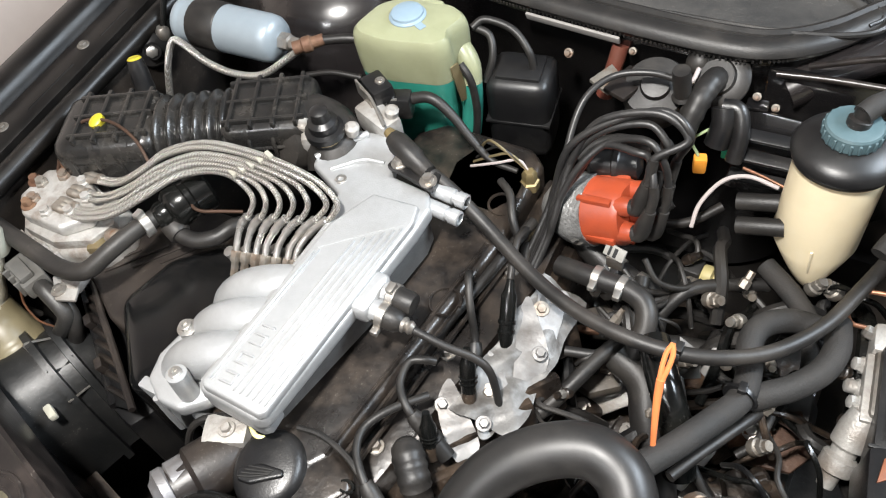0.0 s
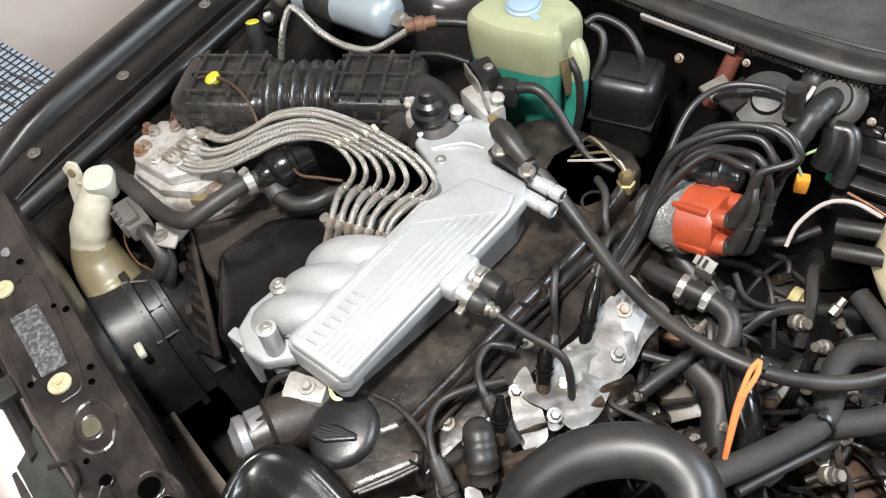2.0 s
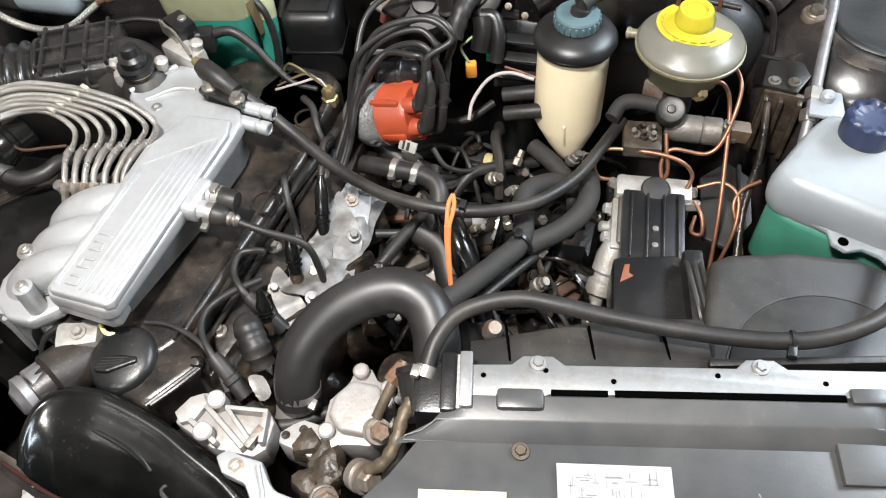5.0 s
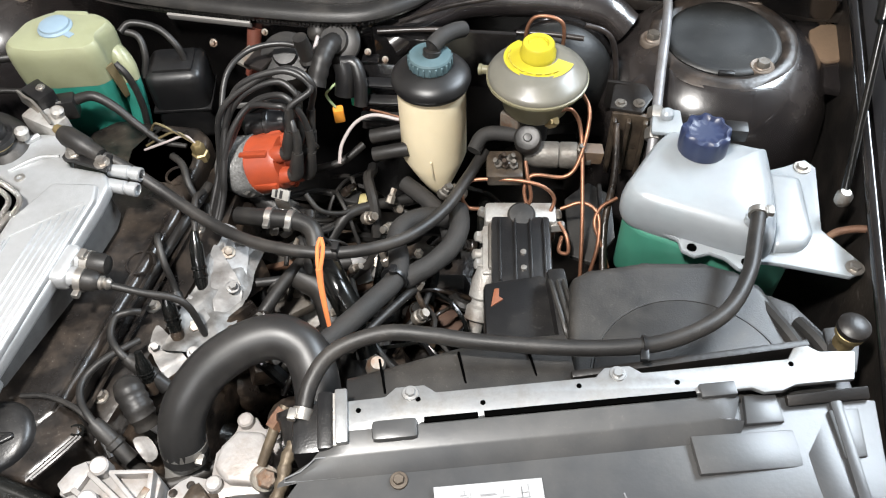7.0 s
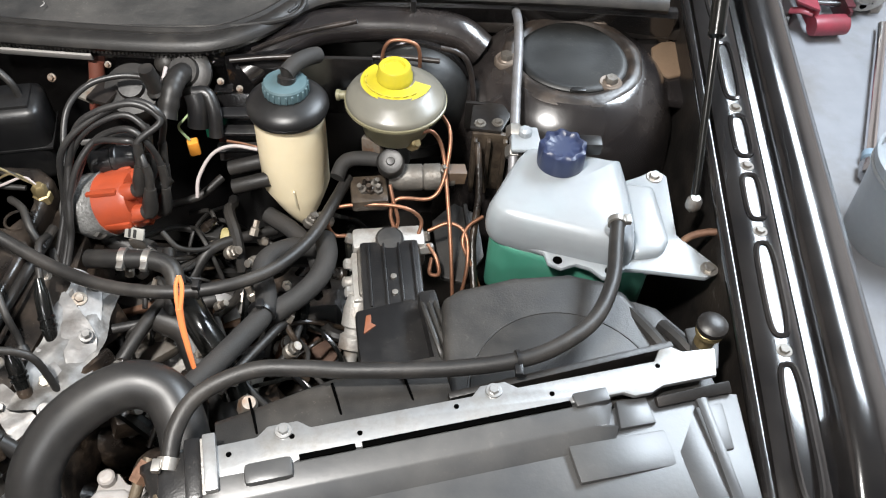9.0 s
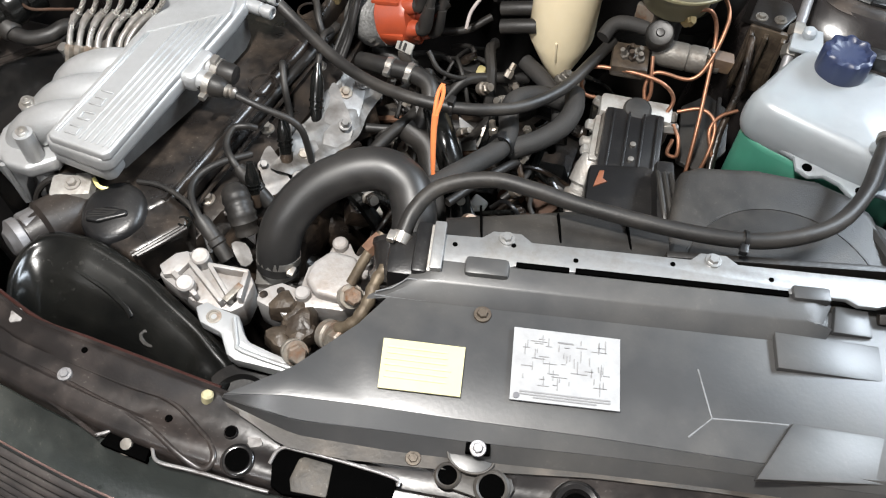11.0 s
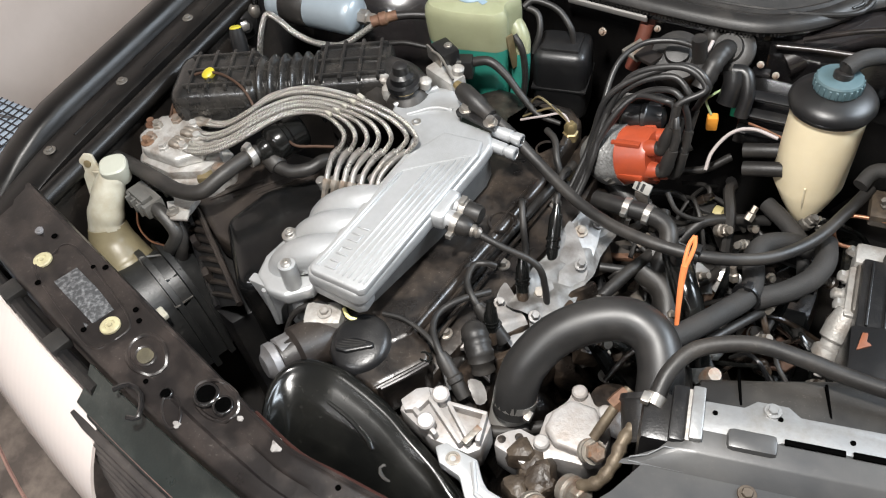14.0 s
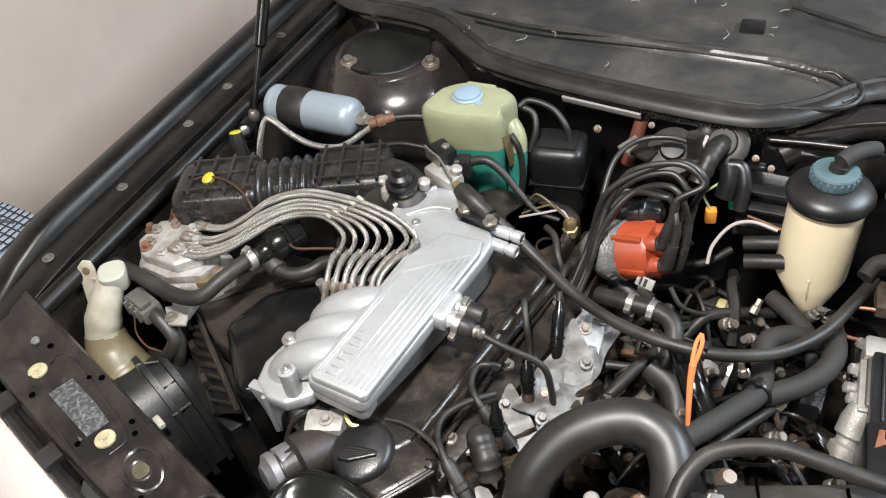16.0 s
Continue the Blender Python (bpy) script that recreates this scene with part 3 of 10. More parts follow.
    part("edge_notch", prism(B(), [(-0.028, -0.021), (-0.018, -0.011), (0.006, -0.011), (0.016, -0.021), (0.018, -0.032), (-0.030, -0.032)], z0 - 0.016, z0 - 0.0075, 0.001), HOLE, p)
    part("edge_clip", lathe(B(), (-0.006, -0.021, 0.912), (0, -0.3, 1), [(0.0105, 0), (0.0105, 0.007), (0.0055, 0.008), (0.0055, 0.012), (0.001, 0.0125)], 12), MASTER, p)
    # rear edge: bright worn line
    part("rear_edge", tube(B(), [(x, slam_back(x) - 0.001, z0 + 0.001) for x in (-0.22, -0.15, -0.1, -0.05, 0.0, 0.05)], 0.0022, 8, 4), WORN_EDGE, p, "reddish worn rear edge")
    # folded tab at the left end
    tri = [(-0.385, 0.016), (-0.372, 0.030), (-0.35, 0.026), (-0.333, 0.004), (-0.345, -0.002)]
    part("folded_tab", tube(B(), [(x, y, z0 + 0.004) for x, y in tri], 0.0032, 8, 2), BLACK_PAINT, p)
    # recessed opening with the lock behind it
    hole = [(0.136, -0.013), (0.127, 0.008), (0.1285, 0.0165), (0.133, 0.021), (0.141, 0.0225), (0.184, 0.0275), (0.235, 0.0305), (0.240, 0.027), (0.240, 0.012), (0.178, -0.009), (0.149, -0.016)]
    part("opening", prism(B(), hole, z0 - 0.006, z0 + 0.0022, 0.001), HOLE, p, "dark rounded opening")
    part("opening_rim", tube(B(), [(0.1265, 0.004, z0 + 0.0025), (0.1275, 0.016, z0 + 0.0028), (0.133, 0.0225, z0 + 0.003), (0.142, 0.0240, z0 + 0.003), (0.184, 0.0288, z0 + 0.003), (0.235, 0.0318, z0 + 0.003), (0.2415, 0.026, z0 + 0.0025)], 0.0018, 8, 5), BRIGHT_EDGE, p, "bright rim")
    part("lock_plate", prism(B(), [(0.149, -0.002), (0.149, 0.017), (0.153, 0.021), (0.180, 0.0235), (0.187, -0.006), (0.155, -0.012)], z0 - 0.004, z0 + 0.0036, 0.0025), LOCK_BROWN, p, "dusty brown lock plate")
    part("latch_plate", prism(B(), [(0.265, 0.047), (0.272, 0.053), (0.291, 0.060), (0.333, 0.068), (0.338, 0.060), (0.335, 0.046), (0.325, 0.039), (0.303, 0.041), (0.277, 0.040)], z0 - 0.001, z0 + 0.0042, 0.002), DUST_STRIP, p, "dusty plate with two holes")
    for x, y, r in ((0.279, 0.050, 0.0085), (0.319, 0.0535, 0.0115)):
        part("hole_rim", lathe(B(), (x, y, z0 + 0.0040), (0, -0.1, 1), [(r * 1.45, 0), (r * 1.40, 0.003), (r * 1.2, 0.0045), (r * 1.02, 0.0036), (r, 0.001)], 24), DUST_STRIP, p)
        part("hole", lathe(B(), (x, y, z0 + 0.0040), (0, -0.1, 1), [(r, 0), (r, 0.0022), (0.0005, 0.0024)], 20), HOLE, p)
    part("hole_rim", lathe(B(), (0.393, 0.064, z0 + 0.001), (0, -0.1, 1), [(0.024, 0), (0.0225, 0.006), (0.019, 0.009), (0.015, 0.008), (0.012, 0.003)], 28), BLACK_PAINT, p)
    part("hole", lathe(B(), (0.393, 0.064, z0 + 0.001), (0, -0.1, 1), [(0.012, 0), (0.012, 0.004), (0.0005, 0.0042)], 20), HOLE, p)
    # front lip between cross member and grille
    def g(u, v):
        x = -0.45 + 0.9 * u
        y = slam_front(x)
        return (x, y - 0.003 - 0.040 * v, z0 - 0.014 - 0.028 * v - 0.004 * math.sin(math.pi * v))

    part("front_lip", sheet(B(), g, 40, 6, 0.002), LIP, car, "dusty greenish black front lip")


LIP = mat("greenish_black_rubber", (0.014, 0.0175, 0.0165), 0.30, 0, 0.3, 50, 0.15, 200, (0.055, 0.060, 0.055), 0.6, 14, speck=0.15)
CHIP = mat("chipped_paint", (0.22, 0.21, 0.20), 0.6, 0, 0.4, 200, 0.3, 300, (0.06, 0.05, 0.05), 0.8, 60)
PLUG_CREAM = mat("yellowed_plug", (0.36, 0.33, 0.20), 0.5, 0, 0.15, 100, 0.1, 300, (0.16, 0.13, 0.08), 0.6, 60)
WORN_EDGE = mat("worn_red_edge", (0.05, 0.020, 0.017), 0.3, 0.4, 0.3, 80, 0.1, 200, (0.03, 0.015, 0.012), 0.7, 40)
LABEL_OLD = mat("worn_sticker", (0.035, 0.036, 0.038), 0.5, 0, 0.3, 200, 0.1, 200, (0.20, 0.205, 0.21), 0.75, 190)
HOLE = mat("dark_opening", (0.001, 0.001, 0.001), 0.9, 0, 0.2, 60, 0, spec=0.0)
lock_carrier()


def strut_tower(cx, cy, side):
    z = 0.915
    b = lathe(B(), (cx, cy, z), (0, 0, 1), [(0.20, -0.34), (0.185, -0.18), (0.172, -0.09), (0.155, -0.04), (0.13, -0.012), (0.115, -0.004), (0.108, 0.002), (0.09, 0.003), (0.085, -0.002), (0.02, -0.003)], 48)
    p = part("strut_tower", b, TOWER, car, "glossy black strut tower with grease stains", 60)
    b = lathe(B(), (cx, cy, z - 0.002), (0, 0, 1), [(0.083, 0), (0.0825, 0.006), (0.080, 0.0085), (0.074, 0.0095), (0.069, 0.0085), (0.03, 0.0105), (0.004, 0.011)], 40, lambda a, i: 1 + 0.02 * math.cos(3 * a + 0.5))
    part("cap", b, STRUT_CAP, p, "black plastic strut cap")
    for k, (dx, dy) in enumerate(((0.05, -0.06), (0.05, 0.098), (-0.10, -0.015))):
        b = B()
        lathe(b, (cx + side * dx, cy + dy, z + 0.004), (0, 0, 1), [(0.0175, -0.006), (0.0175, 0.002), (0.016, 0.004), (0.0115, 0.0035), (0.010, 0.005)], 22)
        w = part("strut_washer", b, PALE_RUST, p, "pale rusty washer")
        b = bolt(B(), (cx + side * dx, cy + dy, z + 0.007), (0, 0, 1), 0.0095, 0.010, False)
        part("strut_nut", b, MASTER, w, "dirty nut")
    b = lathe(B(), (cx, cy, z), (0, 0, 1), [(0.0835, 0.001), (0.087, 0.0065), (0.094, 0.0075), (0.099, 0.006), (0.103, 0.0052), (0.109, 0.0)], 64, lambda a, i: 1 + (0.03 * math.sin(5 * a + 0.7) * math.sin(3 * a) if i == 5 else 0.005 * math.sin(11 * a + i)))
    part("grease_ring", b, TOWER_GREASE if side > 0 else TOWER, p, "ring of dried grease round the cap", 60)
    part("cap_clip", box(B(), (cx + side * 0.0, cy - 0.082, z + 0.005), (0.022, 0.008, 0.012), bev=0.002), PLASTIC, p)


strut_tower(0.594, 0.93, 1)
part("sealant_patch", prism(B(), [(0.728, 0.952), (0.752, 0.938), (0.786, 0.95), (0.79, 1.02), (0.762, 1.034), (0.734, 1.01)], 0.876, 0.884, 0.004, None, 2), TAN, car, "dried tan sealant patch")
part("inner_shelf", prism(B(), [(0.70, 0.90), (0.80, 0.88), (0.81, 1.06), (0.69, 1.06)], 0.862, 0.877, 0.004), TOWER, car)
strut_tower(-0.598, 0.935, -1)

SEAL_PTS = [(-0.80, 1.03), (-0.70, 0.985), (-0.60, 0.982), (-0.51, 0.969), (-0.45, 0.935), (-0.40, 0.903), (-0.362, 0.884), (-0.253, 0.864), (-0.091, 0.853), (0.03, 0.852), (0.09, 0.864), (0.14, 0.90), (0.185, 0.955), (0.23, 0.985), (0.30, 0.998), (0.42, 1.003), (0.577, 1.004), (0.70, 1.0), (0.74, 0.998)]
seal_line = catmull([(x, y, 0) for x, y in SEAL_PTS], 6)


def seal_y(x):
    for a, b in zip(seal_line, seal_line[1:]):
        if a.x <= x <= b.x:
            return a.y + (b.y - a.y) * (x - a.x) / max(b.x - a.x, 1e-6)
    return seal_line[0].y if x < seal_line[0].x else seal_line[-1].y


def bulkhead():
    def f(u, v):
        x = -0.76 + 1.52 * u
        y = seal_y(x) + 0.012
        pr = [(0.012, 0.0), (0.0, 0.0), (-0.004, -0.006), (0.004, -0.03), (0.015, -0.06), (0.035, -0.12), (0.06, -0.22), (0.07, -0.5)]
        dy, dz = pr[round(v * 7)]
        return (x, y + dy, 0.948 + dz)

    p = part("bulkhead", sheet(B(), f, 70, 7, 0.002), BLACK_PAINT, car, "black painted bulkhead under the rubber seal", 50)
    # the rubber seal: a flat lip with a ribbed bead
    b = tube(B(), [(q.x, q.y + 0.012, 0.962) for q in seal_line], 0.017, 10, 1, None, 0.75)
    s = part("rubber_seal", b, RUBBER, p, "grey black rubber bonnet seal")
    b = tube(B(), [(q.x, q.y + 0.030, 0.968) for q in seal_line], 0.008, 8, 1)
    part("seal_lip", b, RUBBER, s)
    b = B()
    for a, c in zip(seal_line[20:70], seal_line[21:71]):
        d = c - a
        n = max(1, int(d.length / 0.0048))
        for k in range(n):
            q = a + d * (k / n)
            box(b, (q.x, q.y - 0.0055, 0.957), (0.0024, 0.0012, 0.0032), rz=math.degrees(math.atan2(d.y, d.x)), bev=0)
    tagged(part("seal_ribs", b, RUBBER, s), kind="stuff")
    part("sticker_strip", box(B(), (-0.15, 0.852, 0.947), (0.13, 0.004, 0.012), rx=20, rz=-3, bev=0.001), PLASTIC_GREY, p)
    part("seal_clip", box(B(), (0.354, 0.99, 0.962), (0.008, 0.03, 0.02), bev=0.002), PLASTIC, p)
    # plenum cover behind the seal, with two long pressed recesses
    def g(u, v):
        x = -0.70 + 1.14 * u
        y0 = seal_y(x) + 0.03
        y = y0 + (1.62 - y0) * v
        e = abs((x + 0.15) / 0.36) ** 2.4 + abs((y - 0.937 - 0.4 * (x + 0.12) ** 2) / 0.066) ** 2.4
        s = min(max((1.0 - e) / 0.22, 0), 1)
        rec = -0.011 * s * s * (3 - 2 * s) + 0.0035 * math.exp(-((e - 1.16) / 0.12) ** 2) + 0.003 * math.exp(-((e - 1.7) / 0.2) ** 2)
        ring = ((x + 0.30) ** 2 + (y - 1.13) ** 2) ** 0.5
        rec += 0.004 * math.exp(-((ring - 0.075) / 0.006) ** 2) + 0.003 * math.exp(-((ring - 0.058) / 0.005) ** 2)
        if y > 1.13 and x > 0.06:
            rec += 0.012 * min(1, (y - 1.13) / 0.02)
        return (x, y, 0.972 + 0.03 * (y - 0.9) + rec)

    part("plenum_cover", sheet(B(), g, 130, 110, 0.003), PLENUM, car, "dusty black pressed plenum cover", 60)
    part("cover_boss", box(B(), (0.013, 1.088, 0.981), (0.038, 0.034, 0.010), rz=8, bev=0.004), PLASTIC, car)
    zc = lambda y: 0.9715 + 0.03 * (y - 0.9)
    loop = [(-0.50, 1.015), (-0.452, 1.010), (-0.334, 1.0), (-0.174, 1.01), (-0.035, 1.017), (0.079, 1.018), (0.16, 1.003), (0.195, 0.972), (0.185, 0.928), (0.129, 0.903), (0.058, 0.892), (-0.05, 0.886)]
    part("cover_ridge", tube(B(), [(x, y, zc(y)) for x, y in loop], 0.0038, 8, 6), DUSTY_PLASTIC, car)
    part("cover_ridge", tube(B(), [(x * 0.97 - 0.004, y - 0.014 if k < 7 else y + 0.010, zc(y) - 0.002) for k, (x, y) in enumerate(loop[1:9])], 0.0025, 8, 6), DUSTY_PLASTIC, car)
    part("cover_ridge", tube(B(), [(0.06, 1.150, zc(1.15) + 0.012), (0.13, 1.128, zc(1.13) + 0.010), (0.20, 1.107, zc(1.11) + 0.008), (0.30, 1.085, zc(1.09) + 0.006)], 0.004, 8, 4), DUSTY_PLASTIC, car)
    rng = random.Random(31)
    for k in range(26):
        x, y, a = rng.uniform(-0.45, 0.35), rng.uniform(0.92, 1.2), rng.uniform(0, 3.14)
        ln = rng.uniform(0.004, 0.018)
        part("scuff", tube(B(), [(x, y, zc(y) + 0.0005), (x + ln * math.cos(a), y + ln * math.sin(a), zc(y) + 0.0008), (x + 1.6 * ln * math.cos(a + 0.4), y + 1.6 * ln * math.sin(a + 0.4), zc(y) + 0.0005)], 0.0009, 5, 2), SCUFF, car, "pale scuff mark")


PLENUM = mat("dust_covered_black_plastic", (0.028, 0.0278, 0.0275), 0.33, 0, 0.25, 70, 0.12, 300, (0.082, 0.077, 0.071), 0.7, 7, speck=0.22)
SCUFF = mat("pale_scuff", (0.20, 0.19, 0.18), 0.7, 0, 0.3, 200, 0)
PLASTIC_GREY = mat("grey_plastic_strip", (0.25, 0.24, 0.23), 0.5, 0, 0.1, 60, 0.05)
bulkhead()
part("toe_board", box(B(), (0, 1.07, 0.38), (1.44, 0.02, 0.70), rx=-6, bev=0.004), BROWN_PAINT, car, "dirty black lower bulkhead")


def plenum_parts():
    b = B()
    box(b, (0.60, 1.20, 0.90), (0.42, 0.36, 0.02), bev=0.004)
    part("plenum_floor", b, BROWN_PAINT, car, "rusty brown open plenum tray")
    part("bracket_strip", box(B(), (0.445, 1.14, 0.975), (0.03, 0.24, 0.012), bev=0.003), RUSTY_PAINT, car)


RUSTY_PAINT = mat("rusty_paint", (0.09, 0.06, 0.04), 0.6, 0, 0.4, 40, 0.3, 200, (0.2, 0.13, 0.07), 0.7, 20)
plenum_parts()
for x, y, sx, sy in ((0.515, 1.16, 0.075, 0.15), (0.62, 1.15, 0.085, 0.16)):
    o = thing("relay_box", "dark grey plastic relay box in the plenum", "relay box", (x, y, 0.915), "relay boxes")
    part("body", box(B(), (x, y, 0.955), (sx, sy, 0.07), bev=0.005), DUSTY_PLASTIC, o)
    part("lid", box(B(), (x, y, 0.995), (sx * 0.94, sy * 0.92, 0.012), bev=0.004), DUSTY_PLASTIC, o)
    part("catch", box(B(), (x, y - sy * 0.47, 0.99), (0.02, 0.006, 0.02), bev=0.002), PLASTIC, o)
# dark bay bottom
part("undertray", box(B(), (0.0, 0.5, 0.42), (1.42, 1.1, 0.01), bev=0), BROWN_PAINT, car, "oily dark undertray")


SLAT = mat("dusty_grille_plastic", (0.026, 0.024, 0.024), 0.30, 0, 0.3, 50, 0.12, 200, (0.085, 0.074, 0.068), 0.7, 10, speck=0.2)


def front_end():
    # grille of long thin slats under a chrome strip
    p = thing("grille", "black plastic radiator grille with a thin chrome strip tinted as a warm reflection", "grille", (0, -0.06, 0.75))
    xs = [-0.43 + 0.86 * k / 16 for k in range(17)]
    part("chrome_strip", tube(B(), [(x * 0.985, slam_front(x) - 0.0435, 0.885) for x in xs], 0.0022, 8, 2), CHROME_REFLECT, p, "thin chrome strip tinted with a warm reflection")
    part("top_frame", tube(B(), [(x, slam_front(x) - 0.040, 0.877) for x in xs], 0.007, 8, 2), LIP, p)
    for k in range(10):
        z = 0.868 - 0.0135 * k
        e = 1.075 - 0.020 * k
        pts = [(x * e, slam_front(x) - 0.047 - 0.0058 * k, z) for x in xs]
        part("slat", tube(B(), pts, 0.0062, 10, 2, lambda s: 0.55 + 0.45 * min(1, 60 * s, 60 * (1 - s)), 0.55), SLAT, p)

    def f(u, v):
        x = -0.40 + 0.80 * u
        return (x, slam_front(x) - 0.038 - 0.062 * v, 0.872 - 0.14 * v)

    part("backing", sheet(B(), f, 20, 2, 0.002), PLASTIC, p)
    q = thing("bumper", "dusty dark grey plastic front bumper with a thin bright strip", "bumper", (0, -0.2, 0.5))
    prof = [(0.12, 0.66), (-0.13, 0.668), (-0.185, 0.655), (-0.215, 0.61), (-0.215, 0.52), (-0.18, 0.45), (0.05, 0.43)]

    def g(u, v):
        x = -0.88 + 1.76 * u
        dy, z = prof[round(v * 6)]
        return (x, slam_front(x) * 1.0 - 0.02 + dy + 0.12 * max(0, abs(x) - 0.6), z)

    part("shell", sheet(B(), g, 40, 6, 0.004), BUMPER, q, "", 30)
    pts = [(x, slam_front(x) - 0.02 - 0.160 + 0.12 * max(0, abs(x) - 0.6), 0.662) for x in (-0.85, -0.6, -0.3, 0, 0.3, 0.6, 0.85)]
    part("bright_strip", tube(B(), pts, 0.004, 8, 5), CHROME_REFLECT, q)


BUMPER = mat("dusty_bumper_plastic", (0.055, 0.044, 0.038), 0.55, 0, 0.3, 40, 0.25, 150, (0.19, 0.155, 0.13), 0.75, 16)
# pinkish base colour paints a warm reflection into the chrome
CHROME_REFLECT = mat("warm_reflection_chrome", (0.66, 0.45, 0.40), 0.20, 0.95, 0.1, 60, 0.0)
front_end()


def headlight(side):
    o = thing("headlight", "wide headlight with clear ribbed glass lens beside the grille", "headlight", (side * 0.62, 0.03, 0.7), "headlights")
    xs = (0.415, 0.80)

    def yb(x):
        return slam_front(x) - 0.01

    def f(u, v):
        x = xs[0] + (xs[1] - xs[0]) * u
        return (side * x, yb(x) - 0.022 - 0.085 * v - 0.018 * math.sin(math.pi * v), 0.890 - 0.15 * v)

    part("lens", sheet(B(), f, 24, 10, 0.004), GLASS, o, "bright ribbed glass lens")

    def g(u, v):
        x = xs[0] + (xs[1] - xs[0]) * u
        return (side * x, yb(x) + 0.03 - 0.075 * v - 0.05 * math.sin(math.pi * v) * 0 + 0.03 * math.sin(math.pi * v), 0.87 - 0.16 * v)

    part("reflector", sheet(B(), g, 20, 10, 0.003), REFLECTOR, o, "bright reflector")
    b = tube(B(), [(side * x, yb(x) - 0.008, 0.898) for x in (0.43, 0.55, 0.68, 0.82)], 0.009, 8, 5)
    part("frame", b, PLASTIC, o, "black plastic frame")
    for x in (0.52, 0.64):
        part("clip", box(B(), (side * x, yb(x) - 0.004, 0.906), (0.03, 0.026, 0.014), rz=side * 14, bev=0.003), DUSTY_PLASTIC, o)
    # housing behind the lens: a wide rounded shell with two flanges
    outline = [(-0.044, 0.640), (-0.040, 0.735), (-0.026, 0.768), (0.0, 0.785), (0.030, 0.787), (0.060, 0.776), (0.086, 0.752), (0.106, 0.716), (0.118, 0.670), (0.122, 0.620)]
    ring = catmull([(l, 0, z) for l, z in outline], 4)
    steps = [(-0.075, -0.055), (-0.060, -0.030), (-0.034, -0.017), (-0.032, -0.003), (-0.026, -0.002), (-0.024, -0.012), (-0.005, -0.012), (-0.003, 0.003), (0.003, 0.003), (0.005, -0.008), (0.060, -0.006), (0.110, -0.004)]

    def shell(u, v):
        q = ring[round(u * (len(ring) - 1))]
        fwd, out = steps[round(v * (len(steps) - 1))]
        l, z = 0.04 + (q.x - 0.04) * (1 + out / 0.09), 0.66 + (q.z - 0.66) * (1 + out / 0.13)
        return (side * (0.614 - 0.952 * l + 0.305 * fwd), 0.228 - 0.305 * l - 0.952 * fwd, z + 0.030)

    sh = part("rear_shell", sheet(B(), shell, len(ring) - 1, len(steps) - 1, 0.002), HOUSING, o, "dusty black plastic rear shell", 30)
    for u in (0.30, 0.42, 0.55, 0.66, 0.76):
        pts = [Vector(shell(u, k / 11)) + Vector((0, 0, 0.001)) for k in (3, 5, 6, 8)]
        part("flange_rib", tube(B(), pts, 0.0022, 6, 2), HOUSING, sh)
    for u in (0.38, 0.70):
        part("spring_clip", tube(B(), [Vector(shell(u, k / 11)) + Vector((0, 0, 0.002)) for k in (2, 5, 8, 9)], 0.0016, 6, 3), STEEL, sh, "bright spring clip")
    part("housing", box(B(), (side * 0.63, 0.11, 0.70), (0.3, 0.1, 0.15), rz=side * 13, bev=0.02), PLASTIC, o)


HOUSING = mat("dusty_headlight_plastic", (0.0070, 0.0074, 0.0076), 0.40, 0, 0.25, 60, 0.15, 200, (0.026, 0.025, 0.024), 0.6, 12, speck=0.2)
GLASS = bpy.data.materials.new("ribbed_glass")
GLASS.use_nodes = True
gb = GLASS.node_tree.nodes["Principled BSDF"]
gb.inputs["Base Color"].default_value = (0.92, 0.84, 0.80, 1)
gb.inputs["Roughness"].default_value = 0.08
gb.inputs["Transmission Weight"].default_value = 0.25
gw = GLASS.node_tree.nodes.new("ShaderNodeTexWave")
gw.inputs["Scale"].default_value = 24
gbu = GLASS.node_tree.nodes.new("ShaderNodeBump")
gbu.inputs["Strength"].default_value = 0.06
gtc = GLASS.node_tree.nodes.new("ShaderNodeTexCoord")
GLASS.node_tree.links.new(gtc.outputs["Object"], gw.inputs["Vector"])
GLASS.node_tree.links.new(gw.outputs["Fac"], gbu.inputs["Height"])
GLASS.node_tree.links.new(gbu.outputs["Normal"], gb.inputs["Normal"])
REFLECTOR = mat("reflector", (0.92, 0.86, 0.83), 0.35, 0.0, 0.03, 40, 0.0)
headlight(-1)
headlight(1)
for side in (-1, 1):
    w = part("wheel", lathe(B(), (side * 0.74, 0.98, 0.31), (side, 0, 0), [(0.20, -0.09), (0.30, -0.085), (0.31, -0.06), (0.31, 0.06), (0.30, 0.085), (0.20, 0.09)], 36), RUBBER, car, "black tyre standing on the floor")
    part("rim", lathe(B(), (side * 0.74, 0.98, 0.31), (side, 0, 0), [(0.02, 0.05), (0.19, 0.04), (0.20, 0.08)], 28), ALU_GREY, w)

# ---- engine ----
def clamp(bm, p, axis, r, w=0.009, screw=(0, 0, 1)):
    lathe(bm, Vector(p) - Vector(axis).normalized() * w / 2, axis, [(r, 0), (r + 0.0018, 0.0003), (r + 0.0018, w - 0.0003), (r, w)], 20)
    q = Vector(p) + Vector(screw).normalized() * (r + 0.004)
    box(bm, q, (0.008, 0.012, 0.007), bev=0.001)
    return bm


